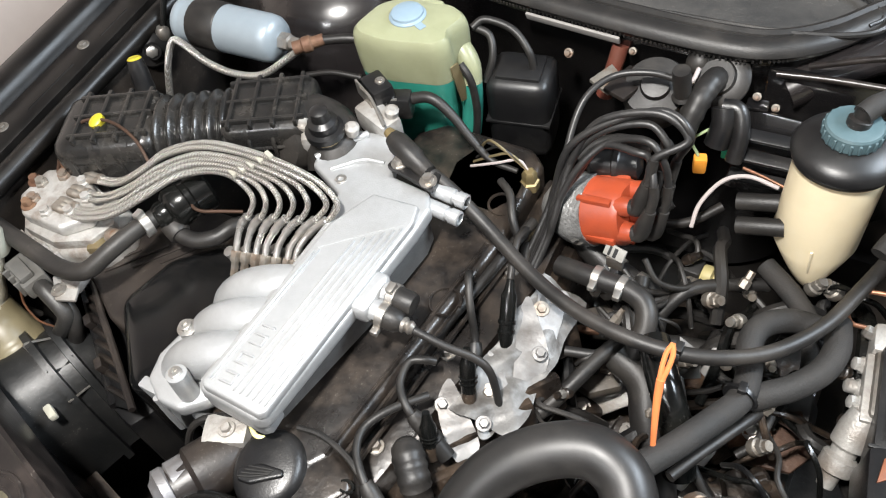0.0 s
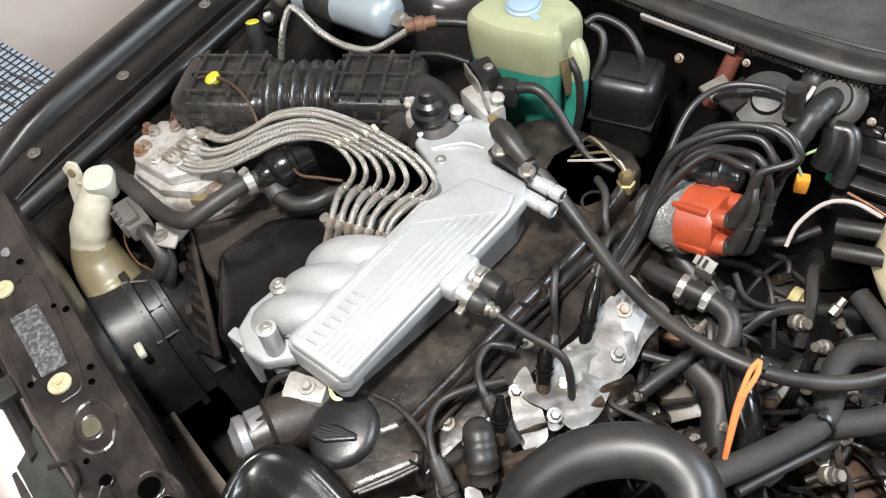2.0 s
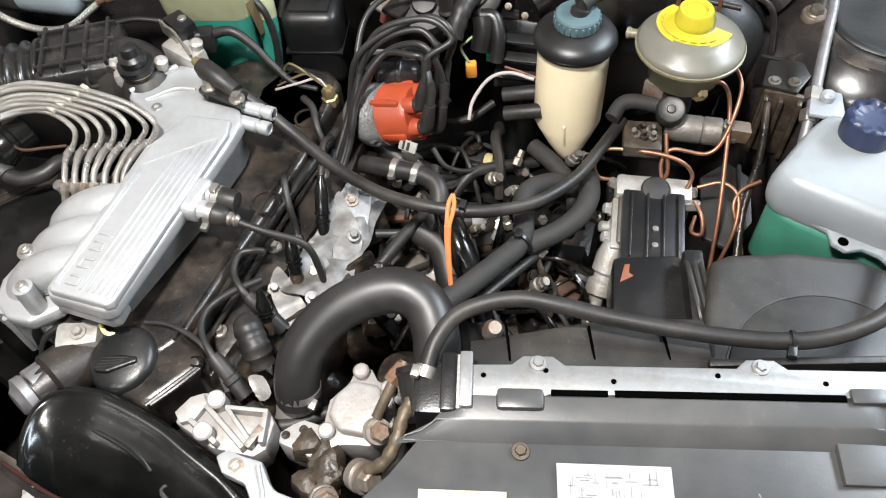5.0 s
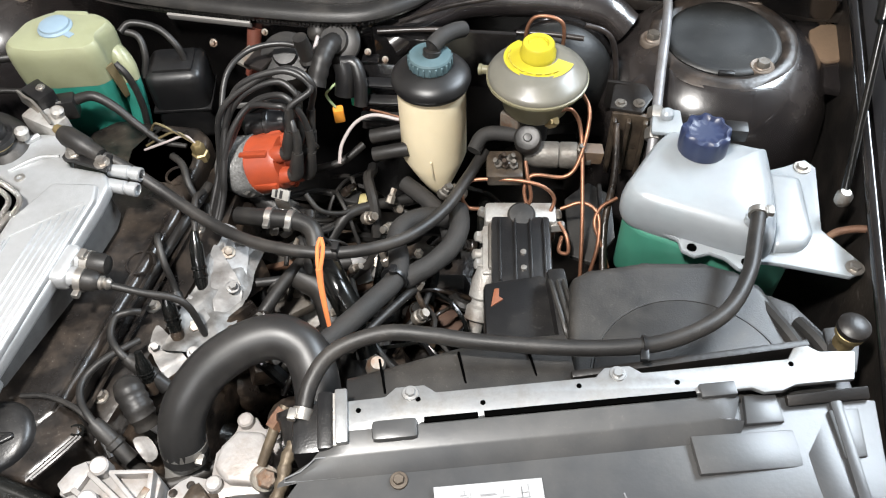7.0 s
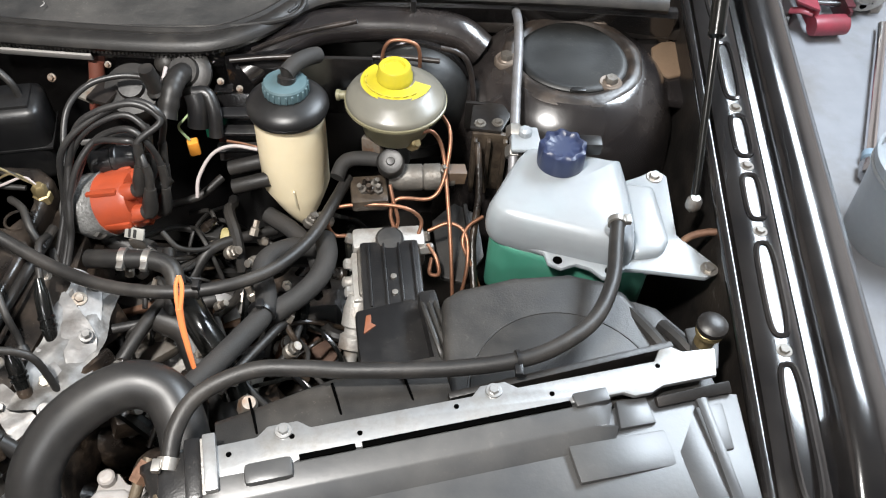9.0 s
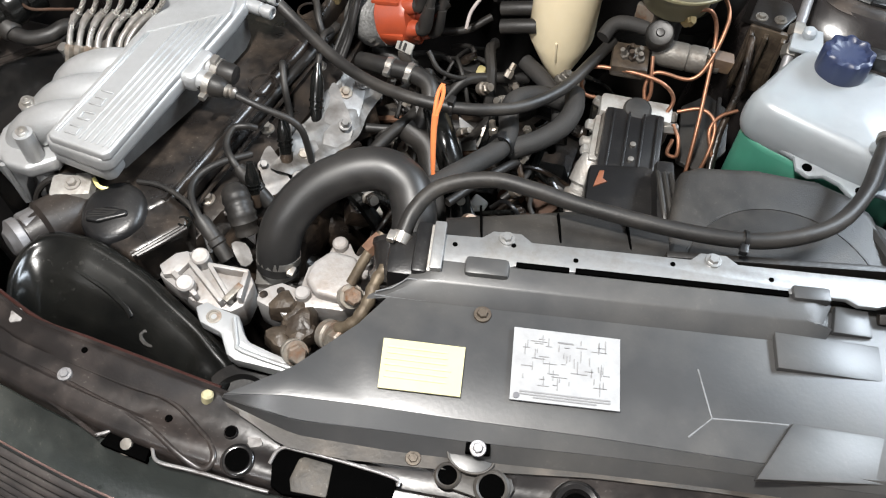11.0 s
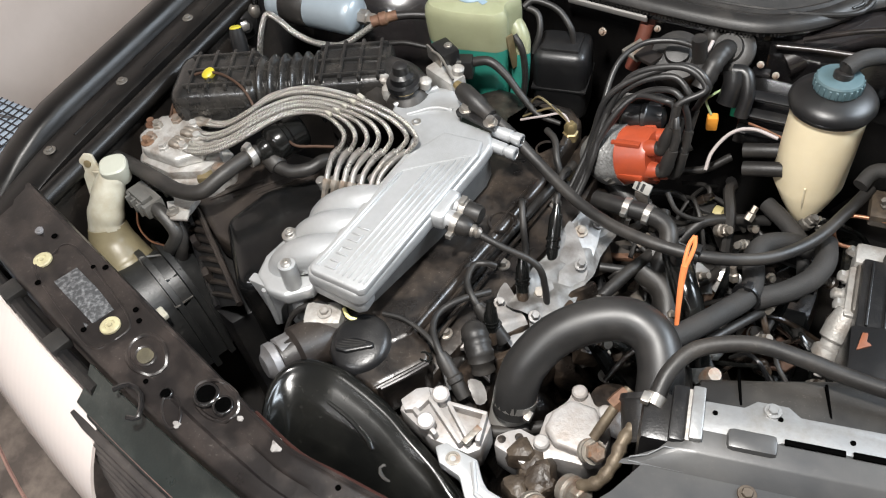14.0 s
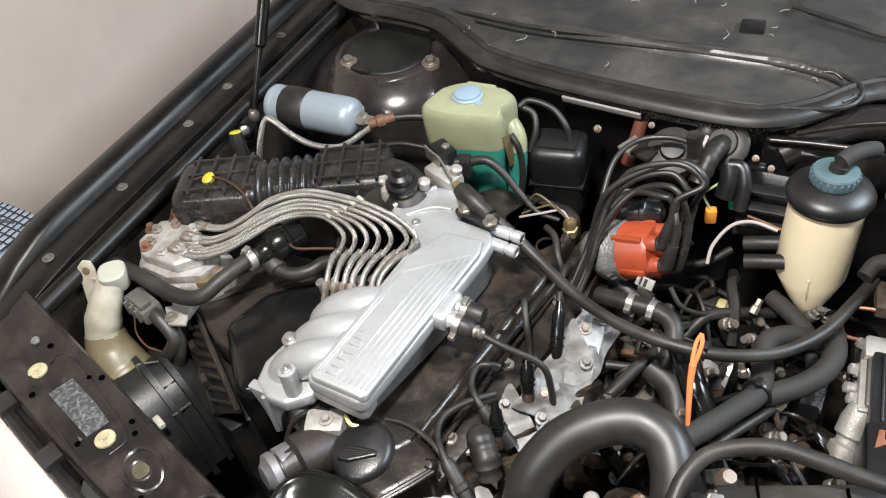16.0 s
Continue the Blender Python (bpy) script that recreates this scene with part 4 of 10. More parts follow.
def engine():
    e = thing("engine", "oily five cylinder car engine lying along the bay", "engine", (-0.15, 0.4, 0.45))
    part("block", box(B(), (-0.13, 0.44, 0.60), (0.24, 0.54, 0.34), ry=-14, bev=0.02), GREASE, e, "oily dark engine block")
    # valve cover: broad brown black lid with a stepped side
    poly = [(-0.292, 0.235), (-0.165, 0.235), (-0.15, 0.26), (-0.115, 0.56), (-0.12, 0.70), (-0.145, 0.72), (-0.27, 0.72), (-0.30, 0.69), (-0.31, 0.26)]
    b = prism(B(), poly, 0.78, 0.862, 0.012, None, 3)
    part("valve_cover", b, VALVE, e, "oil stained brown black valve cover")
    poly = [(-0.165, 0.235), (-0.115, 0.235), (-0.062, 0.56), (-0.07, 0.70), (-0.12, 0.71), (-0.125, 0.6), (-0.15, 0.26)]
    part("cover_flange", prism(B(), poly, 0.77, 0.825, 0.006), VALVE, e)
    for k in range(4):
        b = tube(B(), [(-0.158 + 0.012 * k + 0.03 * s, 0.26 + 0.01 * k + 0.3 * s, 0.863 - 0.014 * k) for s in (0, 0.5, 1)], 0.003, 6, 4)
        part("cover_rib", b, VALVE, e)
    for x, y in ((-0.13, 0.30), (-0.115, 0.43), (-0.10, 0.56), (-0.09, 0.66)):
        part("cover_nut", bolt(B(), (x, y, 0.826), (0, 0, 1), 0.006, 0.009), STEEL, e)
    for x, y, r in ((-0.135, 0.47, 0.018), (-0.14, 0.62, 0.016)):
        part("pressed_ring", tube(B(), [(x + r * math.cos(t), y + r * math.sin(t), 0.863) for t in (math.pi * 0.1 * k for k in range(18))], 0.002, 6, 1), VALVE, e)
    # cylinder head side towards the exhaust
    part("cylinder_head", box(B(), (-0.075, 0.44, 0.73), (0.09, 0.47, 0.12), ry=-18, bev=0.01), GREASE, e)
    # front end of the cover with the oil filler cap
    poly = [(-0.240, 0.200), (-0.215, 0.184), (-0.150, 0.178), (-0.112, 0.238), (-0.125, 0.262), (-0.16, 0.275), (-0.235, 0.275)]
    part("cover_nose", prism(B(), poly, 0.79, 0.860, 0.012, None, 3), VALVE, e, "shiny black front end of the valve cover")
    part("nose_hole", tube(B(), [(-0.122 + 0.008 * math.cos(a), 0.243 + 0.006 * math.sin(a), 0.858) for a in (math.pi * 0.2 * k for k in range(11))], 0.0022, 6, 1), GLOSS_BLACK, e)
    c = lathe(B(), (-0.202, 0.224, 0.845), (0.03, -0.1, 1), [(0.038, 0.0), (0.0405, 0.008), (0.0400, 0.016), (0.0375, 0.0215), (0.0335, 0.025), (0.028, 0.027), (0.014, 0.0285), (0.003, 0.029)], 44, lambda a, i: 1 + 0.05 * math.cos(2 * a - 0.6))
    oc = part("oil_filler_cap", c, PLASTIC, e, "brown black plastic oil filler cap with a fan shaped grip", 60)
    part("cap_grip", prism(B(), [(-0.226, 0.208), (-0.220, 0.197), (-0.205, 0.199), (-0.178, 0.220), (-0.182, 0.226), (-0.206, 0.222)], 0.860, 0.8755, 0.003, None, 3), PLASTIC, oc)
    for k in range(4):
        part("grip_ridge", tube(B(), [(-0.220 + 0.0015 * k, 0.200 + 0.0045 * k, 0.8757), (-0.206 + 0.002 * k, 0.206 + 0.0040 * k, 0.8758), (-0.192 + 0.001 * k, 0.215 + 0.002 * k, 0.8756)], 0.0011, 6, 3), DUSTY_PLASTIC, oc)
    for k in range(2):
        part("nose_rib", tube(B(), [(-0.151 + 0.005 * k, 0.180 + 0.002 * k, 0.8595), (-0.133 + 0.005 * k, 0.208, 0.861), (-0.117 + 0.004 * k, 0.236, 0.860)], 0.0028, 8, 4), BROWN_PLASTIC, e)
    # timing belt cover: broad black shell with a raised rounded rear rim
    back = catmull([(-0.250, 0.085, 0), (-0.264, 0.115, 0), (-0.268, 0.142, 0), (-0.262, 0.165, 0), (-0.242, 0.179, 0), (-0.205, 0.184, 0), (-0.17, 0.181, 0), (-0.13, 0.173, 0), (-0.10, 0.162, 0), (-0.06, 0.148, 0), (-0.02, 0.132, 0), (0.006, 0.120, 0), (0.016, 0.104, 0), (0.014, 0.08, 0)], 5)
    prof = [(0.0, -0.28), (0.0, -0.016), (0.0015, -0.0085), (0.005, -0.0025), (0.011, 0.0), (0.0165, -0.0010), (0.019, -0.0032), (0.030, -0.0055), (0.044, -0.0105), (0.060, -0.0185), (0.075, -0.030), (0.090, -0.046), (0.105, -0.075)]

    def f(u, v):
        p0 = back[round(u * (len(back) - 1))]
        spine = Vector((max(-0.225, min(-0.03, p0.x + 0.02)), 0.072, 0))
        d = spine - p0
        q, dz = prof[round(v * (len(prof) - 1))]
        p = p0 + d.normalized() * min(q, d.length)
        return (p.x, p.y, 0.868 + dz - 0.22 * max(0, p.x + 0.20))

    tc = part("timing_cover", sheet(B(), f, len(back) - 1, len(prof) - 1, 0.002), GLOSS_BLACK, e, "glossy black timing belt cover with a rounded rim", 70)
    part("cover_hole", tube(B(), [(-0.094 + 0.011 * math.cos(a), 0.108 + 0.007 * math.sin(a), 0.8265 + 0.003 * math.sin(a) - 0.002 * math.cos(a)) for a in (math.pi * 0.2 * k for k in range(11))], 0.0028, 6, 1), DUSTY_PLASTIC, tc)
    part("cover_step", tube(B(), [(-0.201, 0.142, 0.8575), (-0.163, 0.136, 0.8495), (-0.135, 0.127, 0.842), (-0.122, 0.120, 0.837)], 0.0030, 8, 5), GLOSS_BLACK, tc)
    # vacuum pump / fuel pump at the front left
    b = B()
    lathe(b, (-0.262, 0.215, 0.84), (-0.35, -0.8, 0.15), [(0.03, -0.02), (0.034, 0.0), (0.034, 0.035), (0.028, 0.04), (0.026, 0.06), (0.02, 0.064)], 20)
    part("front_pump", b, BROWN_PLASTIC, e, "dark front pump with a ribbed grey union")
    b = B()
    lathe(b, (-0.287, 0.165, 0.85), (-0.35, -0.8, 0.15), [(0.022, -0.034), (0.027, -0.026), (0.027, 0.0), (0.024, 0.002), (0.0265, 0.005), (0.0265, 0.014), (0.019, 0.018), (0.015, 0.022), (0.004, 0.023)], 36, lambda a, i: 1 + (0.03 * math.cos(14 * a) if i in (1, 2) else 0))
    part("pump_union", b, ALU_GREY, e, "ribbed grey union ring")
    b = B()
    box(b, (-0.265, 0.235, 0.86), (0.05, 0.035, 0.03), rz=25, bev=0.008)
    bolt(b, (-0.262, 0.235, 0.875), (0, 0, 1), 0.006, 0.006)
    part("pump_flange", b, ALU_DIRTY, e)
    # alternator bracket: pale bolted casting with webs, bosses and an arm
    poly = [(-0.119, 0.176), (-0.122, 0.192), (-0.106, 0.216), (-0.086, 0.222), (-0.066, 0.205), (-0.020, 0.213), (-0.013, 0.205), (-0.010, 0.174), (-0.020, 0.163), (-0.067, 0.160)]
    br = part("front_bracket", prism(B(), poly, 0.80, 0.843, 0.003), CAST_PALE, e, "pale aluminium bracket casting", 25)
    part("bracket_lug", prism(B(), [(-0.121, 0.184), (-0.112, 0.205), (-0.100, 0.213), (-0.090, 0.203), (-0.096, 0.182), (-0.110, 0.174)], 0.842, 0.852, 0.002), CAST_PALE, br, "", 25)
    for a2, b2, w in (((-0.090, 0.200), (-0.030, 0.166), 0.006), ((-0.066, 0.203), (-0.022, 0.172), 0.005), ((-0.022, 0.209), (-0.014, 0.176), 0.006), ((-0.068, 0.203), (-0.020, 0.211), 0.005), ((-0.100, 0.180), (-0.060, 0.163), 0.006)):
        mx, my, ln = (a2[0] + b2[0]) / 2, (a2[1] + b2[1]) / 2, math.hypot(a2[0] - b2[0], a2[1] - b2[1])
        part("bracket_web", box(B(), (mx, my, 0.849), (ln, w, 0.016), rz=math.degrees(math.atan2(b2[1] - a2[1], b2[0] - a2[0])), bev=0.0018), CAST_PALE, br, "", 25)
    part("bracket_slot", box(B(), (-0.023, 0.180, 0.855), (0.008, 0.026, 0.006), rz=-16, bev=0.001), GRIMY, br, "rusty slot edge")
    for x, y, h in ((-0.081, 0.209, 0.864), (-0.079, 0.172, 0.864)):
        part("bracket_boss", lathe(B(), (x, y, 0.838), (0.1, -0.1, 1), [(0.0105, 0), (0.0105, h - 0.840), (0.0085, h - 0.838), (0.002, h - 0.838)], 20), CAST_PALE, br)
    arm = [(-0.054, 0.150), (-0.044, 0.161), (-0.028, 0.158), (-0.004, 0.158), (0.012, 0.140), (0.022, 0.133), (0.100, 0.127), (0.098, 0.115), (0.071, 0.114), (0.018, 0.108), (0.006, 0.111), (-0.012, 0.131), (-0.040, 0.135)]
    part("bracket_arm", prism(B(), arm, 0.838, 0.856, 0.004), ALU, br, "white aluminium adjusting arm", 30)
    part("arm_rib", tube(B(), [(-0.006, 0.152, 0.856), (0.010, 0.128, 0.857), (0.022, 0.120, 0.857), (0.095, 0.121, 0.856)], 0.003, 8, 3), ALU, br)
    part("arm_hole", lathe(B(), (-0.028, 0.146, 0.8545), (0, 0, 1), [(0.0085, 0), (0.0085, 0.0022), (0.0062, 0.0024), (0.0058, 0.0016), (0.0005, 0.0014)], 20), GRIMY, br)
    b = lathe(B(), (0.035, 0.08, 0.80), (0, -0.3, 1), [(0.05, -0.03), (0.052, 0.0), (0.048, 0.018), (0.035, 0.022), (0.03, 0.016), (0.01, 0.016)], 32)
    part("pulley", b, PLASTIC, e, "dark belt pulley")
    # power steering pump
    poly = [(0.003, 0.182), (0.0, 0.194), (0.010, 0.206), (0.020, 0.214), (0.042, 0.213), (0.038, 0.242), (0.052, 0.268), (0.053, 0.288), (0.071, 0.290), (0.082, 0.278), (0.096, 0.277), (0.113, 0.250), (0.116, 0.220), (0.098, 0.204), (0.070, 0.198), (0.042, 0.176)]
    pp = part("steering_pump", prism(B(), poly, 0.80, 0.852, 0.004, None, 2), CAST_PALE, e, "pale cast aluminium steering pump", 30)
    part("pump_dome", prism(B(), [(0.046, 0.222), (0.046, 0.245), (0.058, 0.266), (0.088, 0.268), (0.104, 0.248), (0.106, 0.224), (0.092, 0.210), (0.064, 0.208)], 0.850, 0.866, 0.006, None, 3), CAST_PALE, pp)
    for x, y in ((0.062, 0.281), (0.098, 0.270), (0.050, 0.206)):
        part("pump_boss", lathe(B(), (x, y, 0.848), (0, 0, 1), [(0.009, 0), (0.009, 0.012), (0.007, 0.014), (0.002, 0.0145)], 18), CAST_PALE, pp)
    for x, y in ((0.008, 0.192), (0.024, 0.203)):
        part("lug_hole", lathe(B(), (x, y, 0.8518), (0, 0, 1), [(0.0048, 0), (0.0048, 0.001), (0.0005, 0.0011)], 14), GREASE, pp)
    for x, y, z, r, ax in ((0.100, 0.219, 0.872, 0.0105, (0.45, -0.3, 0.85)), (0.070, 0.141, 0.866, 0.0105, (0.5, -0.4, 0.75)), (0.096, 0.172, 0.866, 0.0130, (0.75, -0.25, 0.5))):
        b = B()
        lathe(b, (x, y, z - 0.012), ax, [(r * 1.3, 0), (r * 1.35, 0.010), (r * 1.15, 0.012), (r * 1.3, 0.014), (r * 1.3, 0.018)], 20)
        lathe(b, Vector((x, y, z - 0.012)) + Vector(ax).normalized() * 0.018, ax, [(r, 0), (r, 0.010), (r * 0.8, 0.012)], 6)
        part("banjo_bolt", b, GRIMY, pp, "rust spotted banjo bolt")
    rng = random.Random(8)
    for k in range(9):
        x, y = 0.035 + 0.06 * rng.random(), 0.150 + 0.04 * rng.random()
        part("sludge_lump", lathe(B(), (x, y, 0.82 + 0.02 * rng.random()), (rng.uniform(-0.5, 0.5), rng.uniform(-0.6, 0.2), 1), [(0.012, 0), (0.018, 0.012), (0.014, 0.026), (0.006, 0.031)], 12, lambda a, i: 1 + 0.2 * math.sin(3 * a + k)), GREASE_BROWN, pp)
    b = tube(B(), [(0.110, 0.173, 0.872), (0.127, 0.181, 0.887), (0.134, 0.201, 0.899), (0.134, 0.222, 0.906), (0.138, 0.245, 0.91)], 0.0072, 10, 6, lambda s: 1 + 0.12 * math.sin(s * 40))
    part("pressure_pipe", b, GRIMY_BROWN, pp, "grimy brown steering pipe")
    b = tube(B(), [(0.102, 0.226, 0.880), (0.108, 0.245, 0.895), (0.113, 0.262, 0.905), (0.118, 0.280, 0.91)], 0.006, 10, 6)
    part("return_pipe", b, GRIMY_BROWN, pp)
    part("pipe_nut", lathe(B(), (0.113, 0.266, 0.906), (0.4, 0.8, 0.3), [(0.009, -0.010), (0.010, 0), (0.009, 0.012)], 6), RUST, pp)
    # folded heat shields: crumpled strips between the plug leads
    def folded(poly, z, kx, ky, crease):
        cx, cy = poly[0]
        n = len(poly)
        cc = catmull([(*poly[k % n], 0) for k in range(-2, n + 3)], 3)
        poly = [(p.x, p.y) for p in cc[6:6 + 3 * n]]
        t = prism(B(), poly, 0.0, 0.0016, 0)
        bmesh.ops.triangulate(t, faces=[q for q in t.faces if len(q.verts) > 4])
        bmesh.ops.subdivide_edges(t, edges=t.edges[:], cuts=2, use_grid_fill=True)
        for v in t.verts:
            d = (v.co.x - crease[0]) * crease[2] + (v.co.y - crease[1]) * crease[3]
            v.co.z += z + kx * (v.co.x - cx) + ky * (v.co.y - cy) - 0.35 * max(0, d) + 0.0012 * math.sin(160 * v.co.x) * math.sin(130 * v.co.y)
        part("heat_shield", t, SHIELD, e, "folded silver heat shield", 30)

    folded([(-0.062, 0.560), (-0.039, 0.553), (-0.022, 0.539), (-0.017, 0.489), (-0.041, 0.509)], 0.838, -0.25, 0.10, (-0.03, 0.53, 0.9, -0.4))
    folded([(-0.063, 0.510), (-0.061, 0.528), (-0.041, 0.509), (-0.016, 0.481), (-0.010, 0.460), (-0.016, 0.419), (-0.031, 0.424), (-0.048, 0.465)], 0.836, -0.22, 0.10, (-0.025, 0.47, 0.8, -0.5))
    folded([(-0.072, 0.449), (-0.044, 0.431), (-0.032, 0.413), (-0.029, 0.378), (-0.036, 0.361), (-0.047, 0.369), (-0.060, 0.415)], 0.832, -0.22, 0.10, (-0.04, 0.40, 0.9, -0.3))
    folded([(-0.098, 0.400), (-0.084, 0.395), (-0.060, 0.375), (-0.038, 0.356), (-0.041, 0.332), (-0.061, 0.333), (-0.094, 0.368)], 0.830, -0.22, 0.10, (-0.062, 0.36, 0.7, -0.7))
    folded([(-0.073, 0.254), (-0.059, 0.262), (-0.043, 0.247), (-0.051, 0.234)], 0.820, -0.2, 0.05, (-0.05, 0.25, 0.9, -0.3))
    for x, y, z in ((-0.028, 0.545, 0.832), (-0.021, 0.470, 0.830), (-0.040, 0.372, 0.826), (-0.090, 0.372, 0.826)):
        part("shield_nut", bolt(B(), (x, y, z), (0.3, -0.2, 1), 0.0055, 0.010), SHIELD, e)
    # dark ribs of the exhaust ports between the shields
    for x, y in ((-0.020, 0.515), (-0.006, 0.44), (-0.020, 0.40), (-0.05, 0.352), (-0.045, 0.31)):
        part("port_rib", box(B(), (x, y, 0.79), (0.014, 0.05, 0.05), ry=-20, rz=-38, bev=0.005), GREASE, e, "greasy dark port rib")
    for k in range(5):
        y = 0.33 + 0.075 * k
        b = tube(B(), [(-0.06, y, 0.70), (-0.02, y - 0.005, 0.68), (0.005, y + 0.01 * (2 - k), 0.62), (0.01, 0.48, 0.54)], 0.024, 12, 5)
        part("exhaust_pipe", b, GREASE, e, "rusty dark exhaust pipe")
    # stamped plate with raised bars beside the front plug
    part("spacer_plate", prism(B(), [(-0.127, 0.313), (-0.125, 0.352), (-0.104, 0.352), (-0.094, 0.325), (-0.100, 0.295), (-0.107, 0.292)], 0.812, 0.820, 0.002), CAST_PALE, e, "stamped pale metal plate")
    part("lower_plate", prism(B(), [(-0.102, 0.295), (-0.088, 0.312), (-0.062, 0.291), (-0.051, 0.269), (-0.072, 0.277)], 0.808, 0.815, 0.002), CAST_PALE, e, "pale metal plate below the plug")
    for k in range(8):
        part("print_bar", box(B(), (-0.122 + 0.0008 * k, 0.347 - 0.0062 * k, 0.8208), (0.015, 0.0022, 0.0014), rz=-8, bev=0), INK_GREY, e)
    return e


GREASE_BROWN = mat("brown_sludge", (0.030, 0.022, 0.016), 0.42, 0, 0.5, 60, 0.6, 180, (0.10, 0.075, 0.05), 0.6, 40)
GRIMY_BROWN = mat("grimy_brown_pipe", (0.12, 0.095, 0.065), 0.5, 0.4, 0.35, 120, 0.3, 300, (0.05, 0.035, 0.025), 0.7, 50)
GRIMY = mat("grimy_rust_spotted_steel", (0.26, 0.24, 0.21), 0.45, 0.6, 0.35, 120, 0.4, 250, (0.20, 0.085, 0.03), 0.85, 45)
BRASS_DULL = mat("dull_brass_pipe", (0.20, 0.165, 0.09), 0.5, 0.6, 0.3, 60, 0.2, 200, (0.2, 0.14, 0.08), 0.6, 30)
INK_GREY = mat("grey_relief_print", (0.35, 0.34, 0.32), 0.5, 0.3, 0.1, 100, 0)
engine()


def intake_manifold():
    e = thing("intake_manifold", "bright cast aluminium intake manifold with fine ribs and raised lettering bars", "intake manifold", (-0.25, 0.4, 0.86))
    outline = [(-0.276, 0.252), (-0.268, 0.243), (-0.196, 0.240), (-0.186, 0.248), (-0.181, 0.36), (-0.176, 0.50), (-0.178, 0.535), (-0.192, 0.557), (-0.245, 0.562), (-0.262, 0.60), (-0.285, 0.617), (-0.335, 0.61), (-0.355, 0.575), (-0.345, 0.54), (-0.290, 0.515), (-0.278, 0.47)]
    part("plenum", prism(B(), outline, 0.913, 0.934, 0.008, None, 3, (0.985, (-0.23, 0.4))), ALU, e, "", 50)
    part("front_wall", prism(B(), [(-0.273, 0.252), (-0.266, 0.244), (-0.198, 0.2415), (-0.189, 0.248), (-0.191, 0.270), (-0.272, 0.274)], 0.896, 0.918, 0.005, None, 2), ALU, e, "", 50)
    # recessed lower half, its shade painted as a darker grey
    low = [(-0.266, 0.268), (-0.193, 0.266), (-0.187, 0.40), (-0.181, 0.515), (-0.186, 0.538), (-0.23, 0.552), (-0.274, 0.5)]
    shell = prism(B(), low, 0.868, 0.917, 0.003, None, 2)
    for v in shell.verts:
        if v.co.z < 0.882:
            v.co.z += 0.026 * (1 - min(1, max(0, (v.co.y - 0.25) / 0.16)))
    part("lower_shell", shell, SHADED_CAST, e, "lower manifold half in aluminium darkened as shade")
    top = [(-0.268, 0.250), (-0.262, 0.246), (-0.192, 0.2445), (-0.186, 0.25), (-0.180, 0.505), (-0.188, 0.53), (-0.245, 0.525), (-0.266, 0.47)]
    part("top_plate", prism(B(), top, 0.930, 0.9415, 0.005, None, 3, (0.985, (-0.225, 0.38))), ALU, e, "", 50)
    # raised lengthwise ribs, ending on a slant
    for k in range(8):
        x = (-0.2605, -0.2565, -0.2285, -0.2205, -0.2125, -0.2045, -0.1965, -0.190)[k]
        y1 = 0.462 + 0.9 * (x + 0.225)
        b = box(B(), (x + 0.001, (0.256 + y1) / 2, 0.9408), (0.0030, y1 - 0.256, 0.0048), rz=-1.0, bev=0.0012, seg=1)
        part("rib", b, ALU, e)
    part("rib_end", tube(B(), [(-0.258, 0.435, 0.9408), (-0.225, 0.466, 0.9408), (-0.190, 0.498, 0.9408)], 0.0018, 6, 2), ALU, e)
    for k, y in enumerate((0.266, 0.289, 0.313, 0.335)):
        b = B()
        for dx, dy, sx, sy in ((0, -0.0055, 0.016, 0.0028), (0, 0.0055, 0.016, 0.0028), (0.006 * (-1) ** k, 0, 0.003, 0.011)):
            if k < 3 or dy < 0:
                box(b, (-0.2425 + dx, y + dy, 0.9412), (sx, sy, 0.0046), rz=3, bev=0.0008, seg=1)
        part("lettering_bar", b, ALU, e, "raised lettering bar")
    # runners: broad low pipes to the left, turning down
    for k in range(3):
        y = 0.294 + 0.046 * k
        pts = [(-0.240, y + 0.016, 0.909), (-0.275, y + 0.005, 0.915), (-0.308, y - 0.007, 0.911), (-0.335, y - 0.018, 0.896), (-0.351, y - 0.026, 0.870), (-0.350, y - 0.028, 0.82), (-0.335, y - 0.02, 0.76)]
        part("runner", tube(B(), pts, 0.0250, 22, 6, lambda s: 1.0 - 0.06 * s), ALU, e, "", 60)
    fl = [(-0.345, 0.225), (-0.315, 0.226), (-0.290, 0.250), (-0.285, 0.38), (-0.312, 0.408), (-0.335, 0.402), (-0.354, 0.375), (-0.374, 0.318), (-0.381, 0.270), (-0.372, 0.240)]
    part("runner_flange", prism(B(), fl, 0.868, 0.889, 0.007, None, 3), ALU, e, "", 50)
    # front support leg and post
    part("support_post", tube(B(), [(-0.316, 0.249, 0.928), (-0.315, 0.246, 0.88), (-0.313, 0.243, 0.83)], 0.0112, 16, 4), ALU, e)
    leg = [(-0.379, 0.886), (-0.370, 0.855), (-0.360, 0.80), (-0.350, 0.798), (-0.338, 0.842), (-0.322, 0.868), (-0.318, 0.886)]
    part("support_leg", prism(B(), leg, -0.243, -0.229, 0.003, pose(0, 0, 0, 90)), ALU, e)
    part("leg_web", tube(B(), [(-0.352, 0.228, 0.880), (-0.352, 0.227, 0.84), (-0.354, 0.228, 0.805)], 0.004, 8, 3), ALU, e)
    # rear ridge and throttle flange
    part("rear_ridge", tube(B(), [(-0.345, 0.548, 0.934), (-0.328, 0.575, 0.937), (-0.305, 0.604, 0.936)], 0.0045, 10, 4), ALU, e)
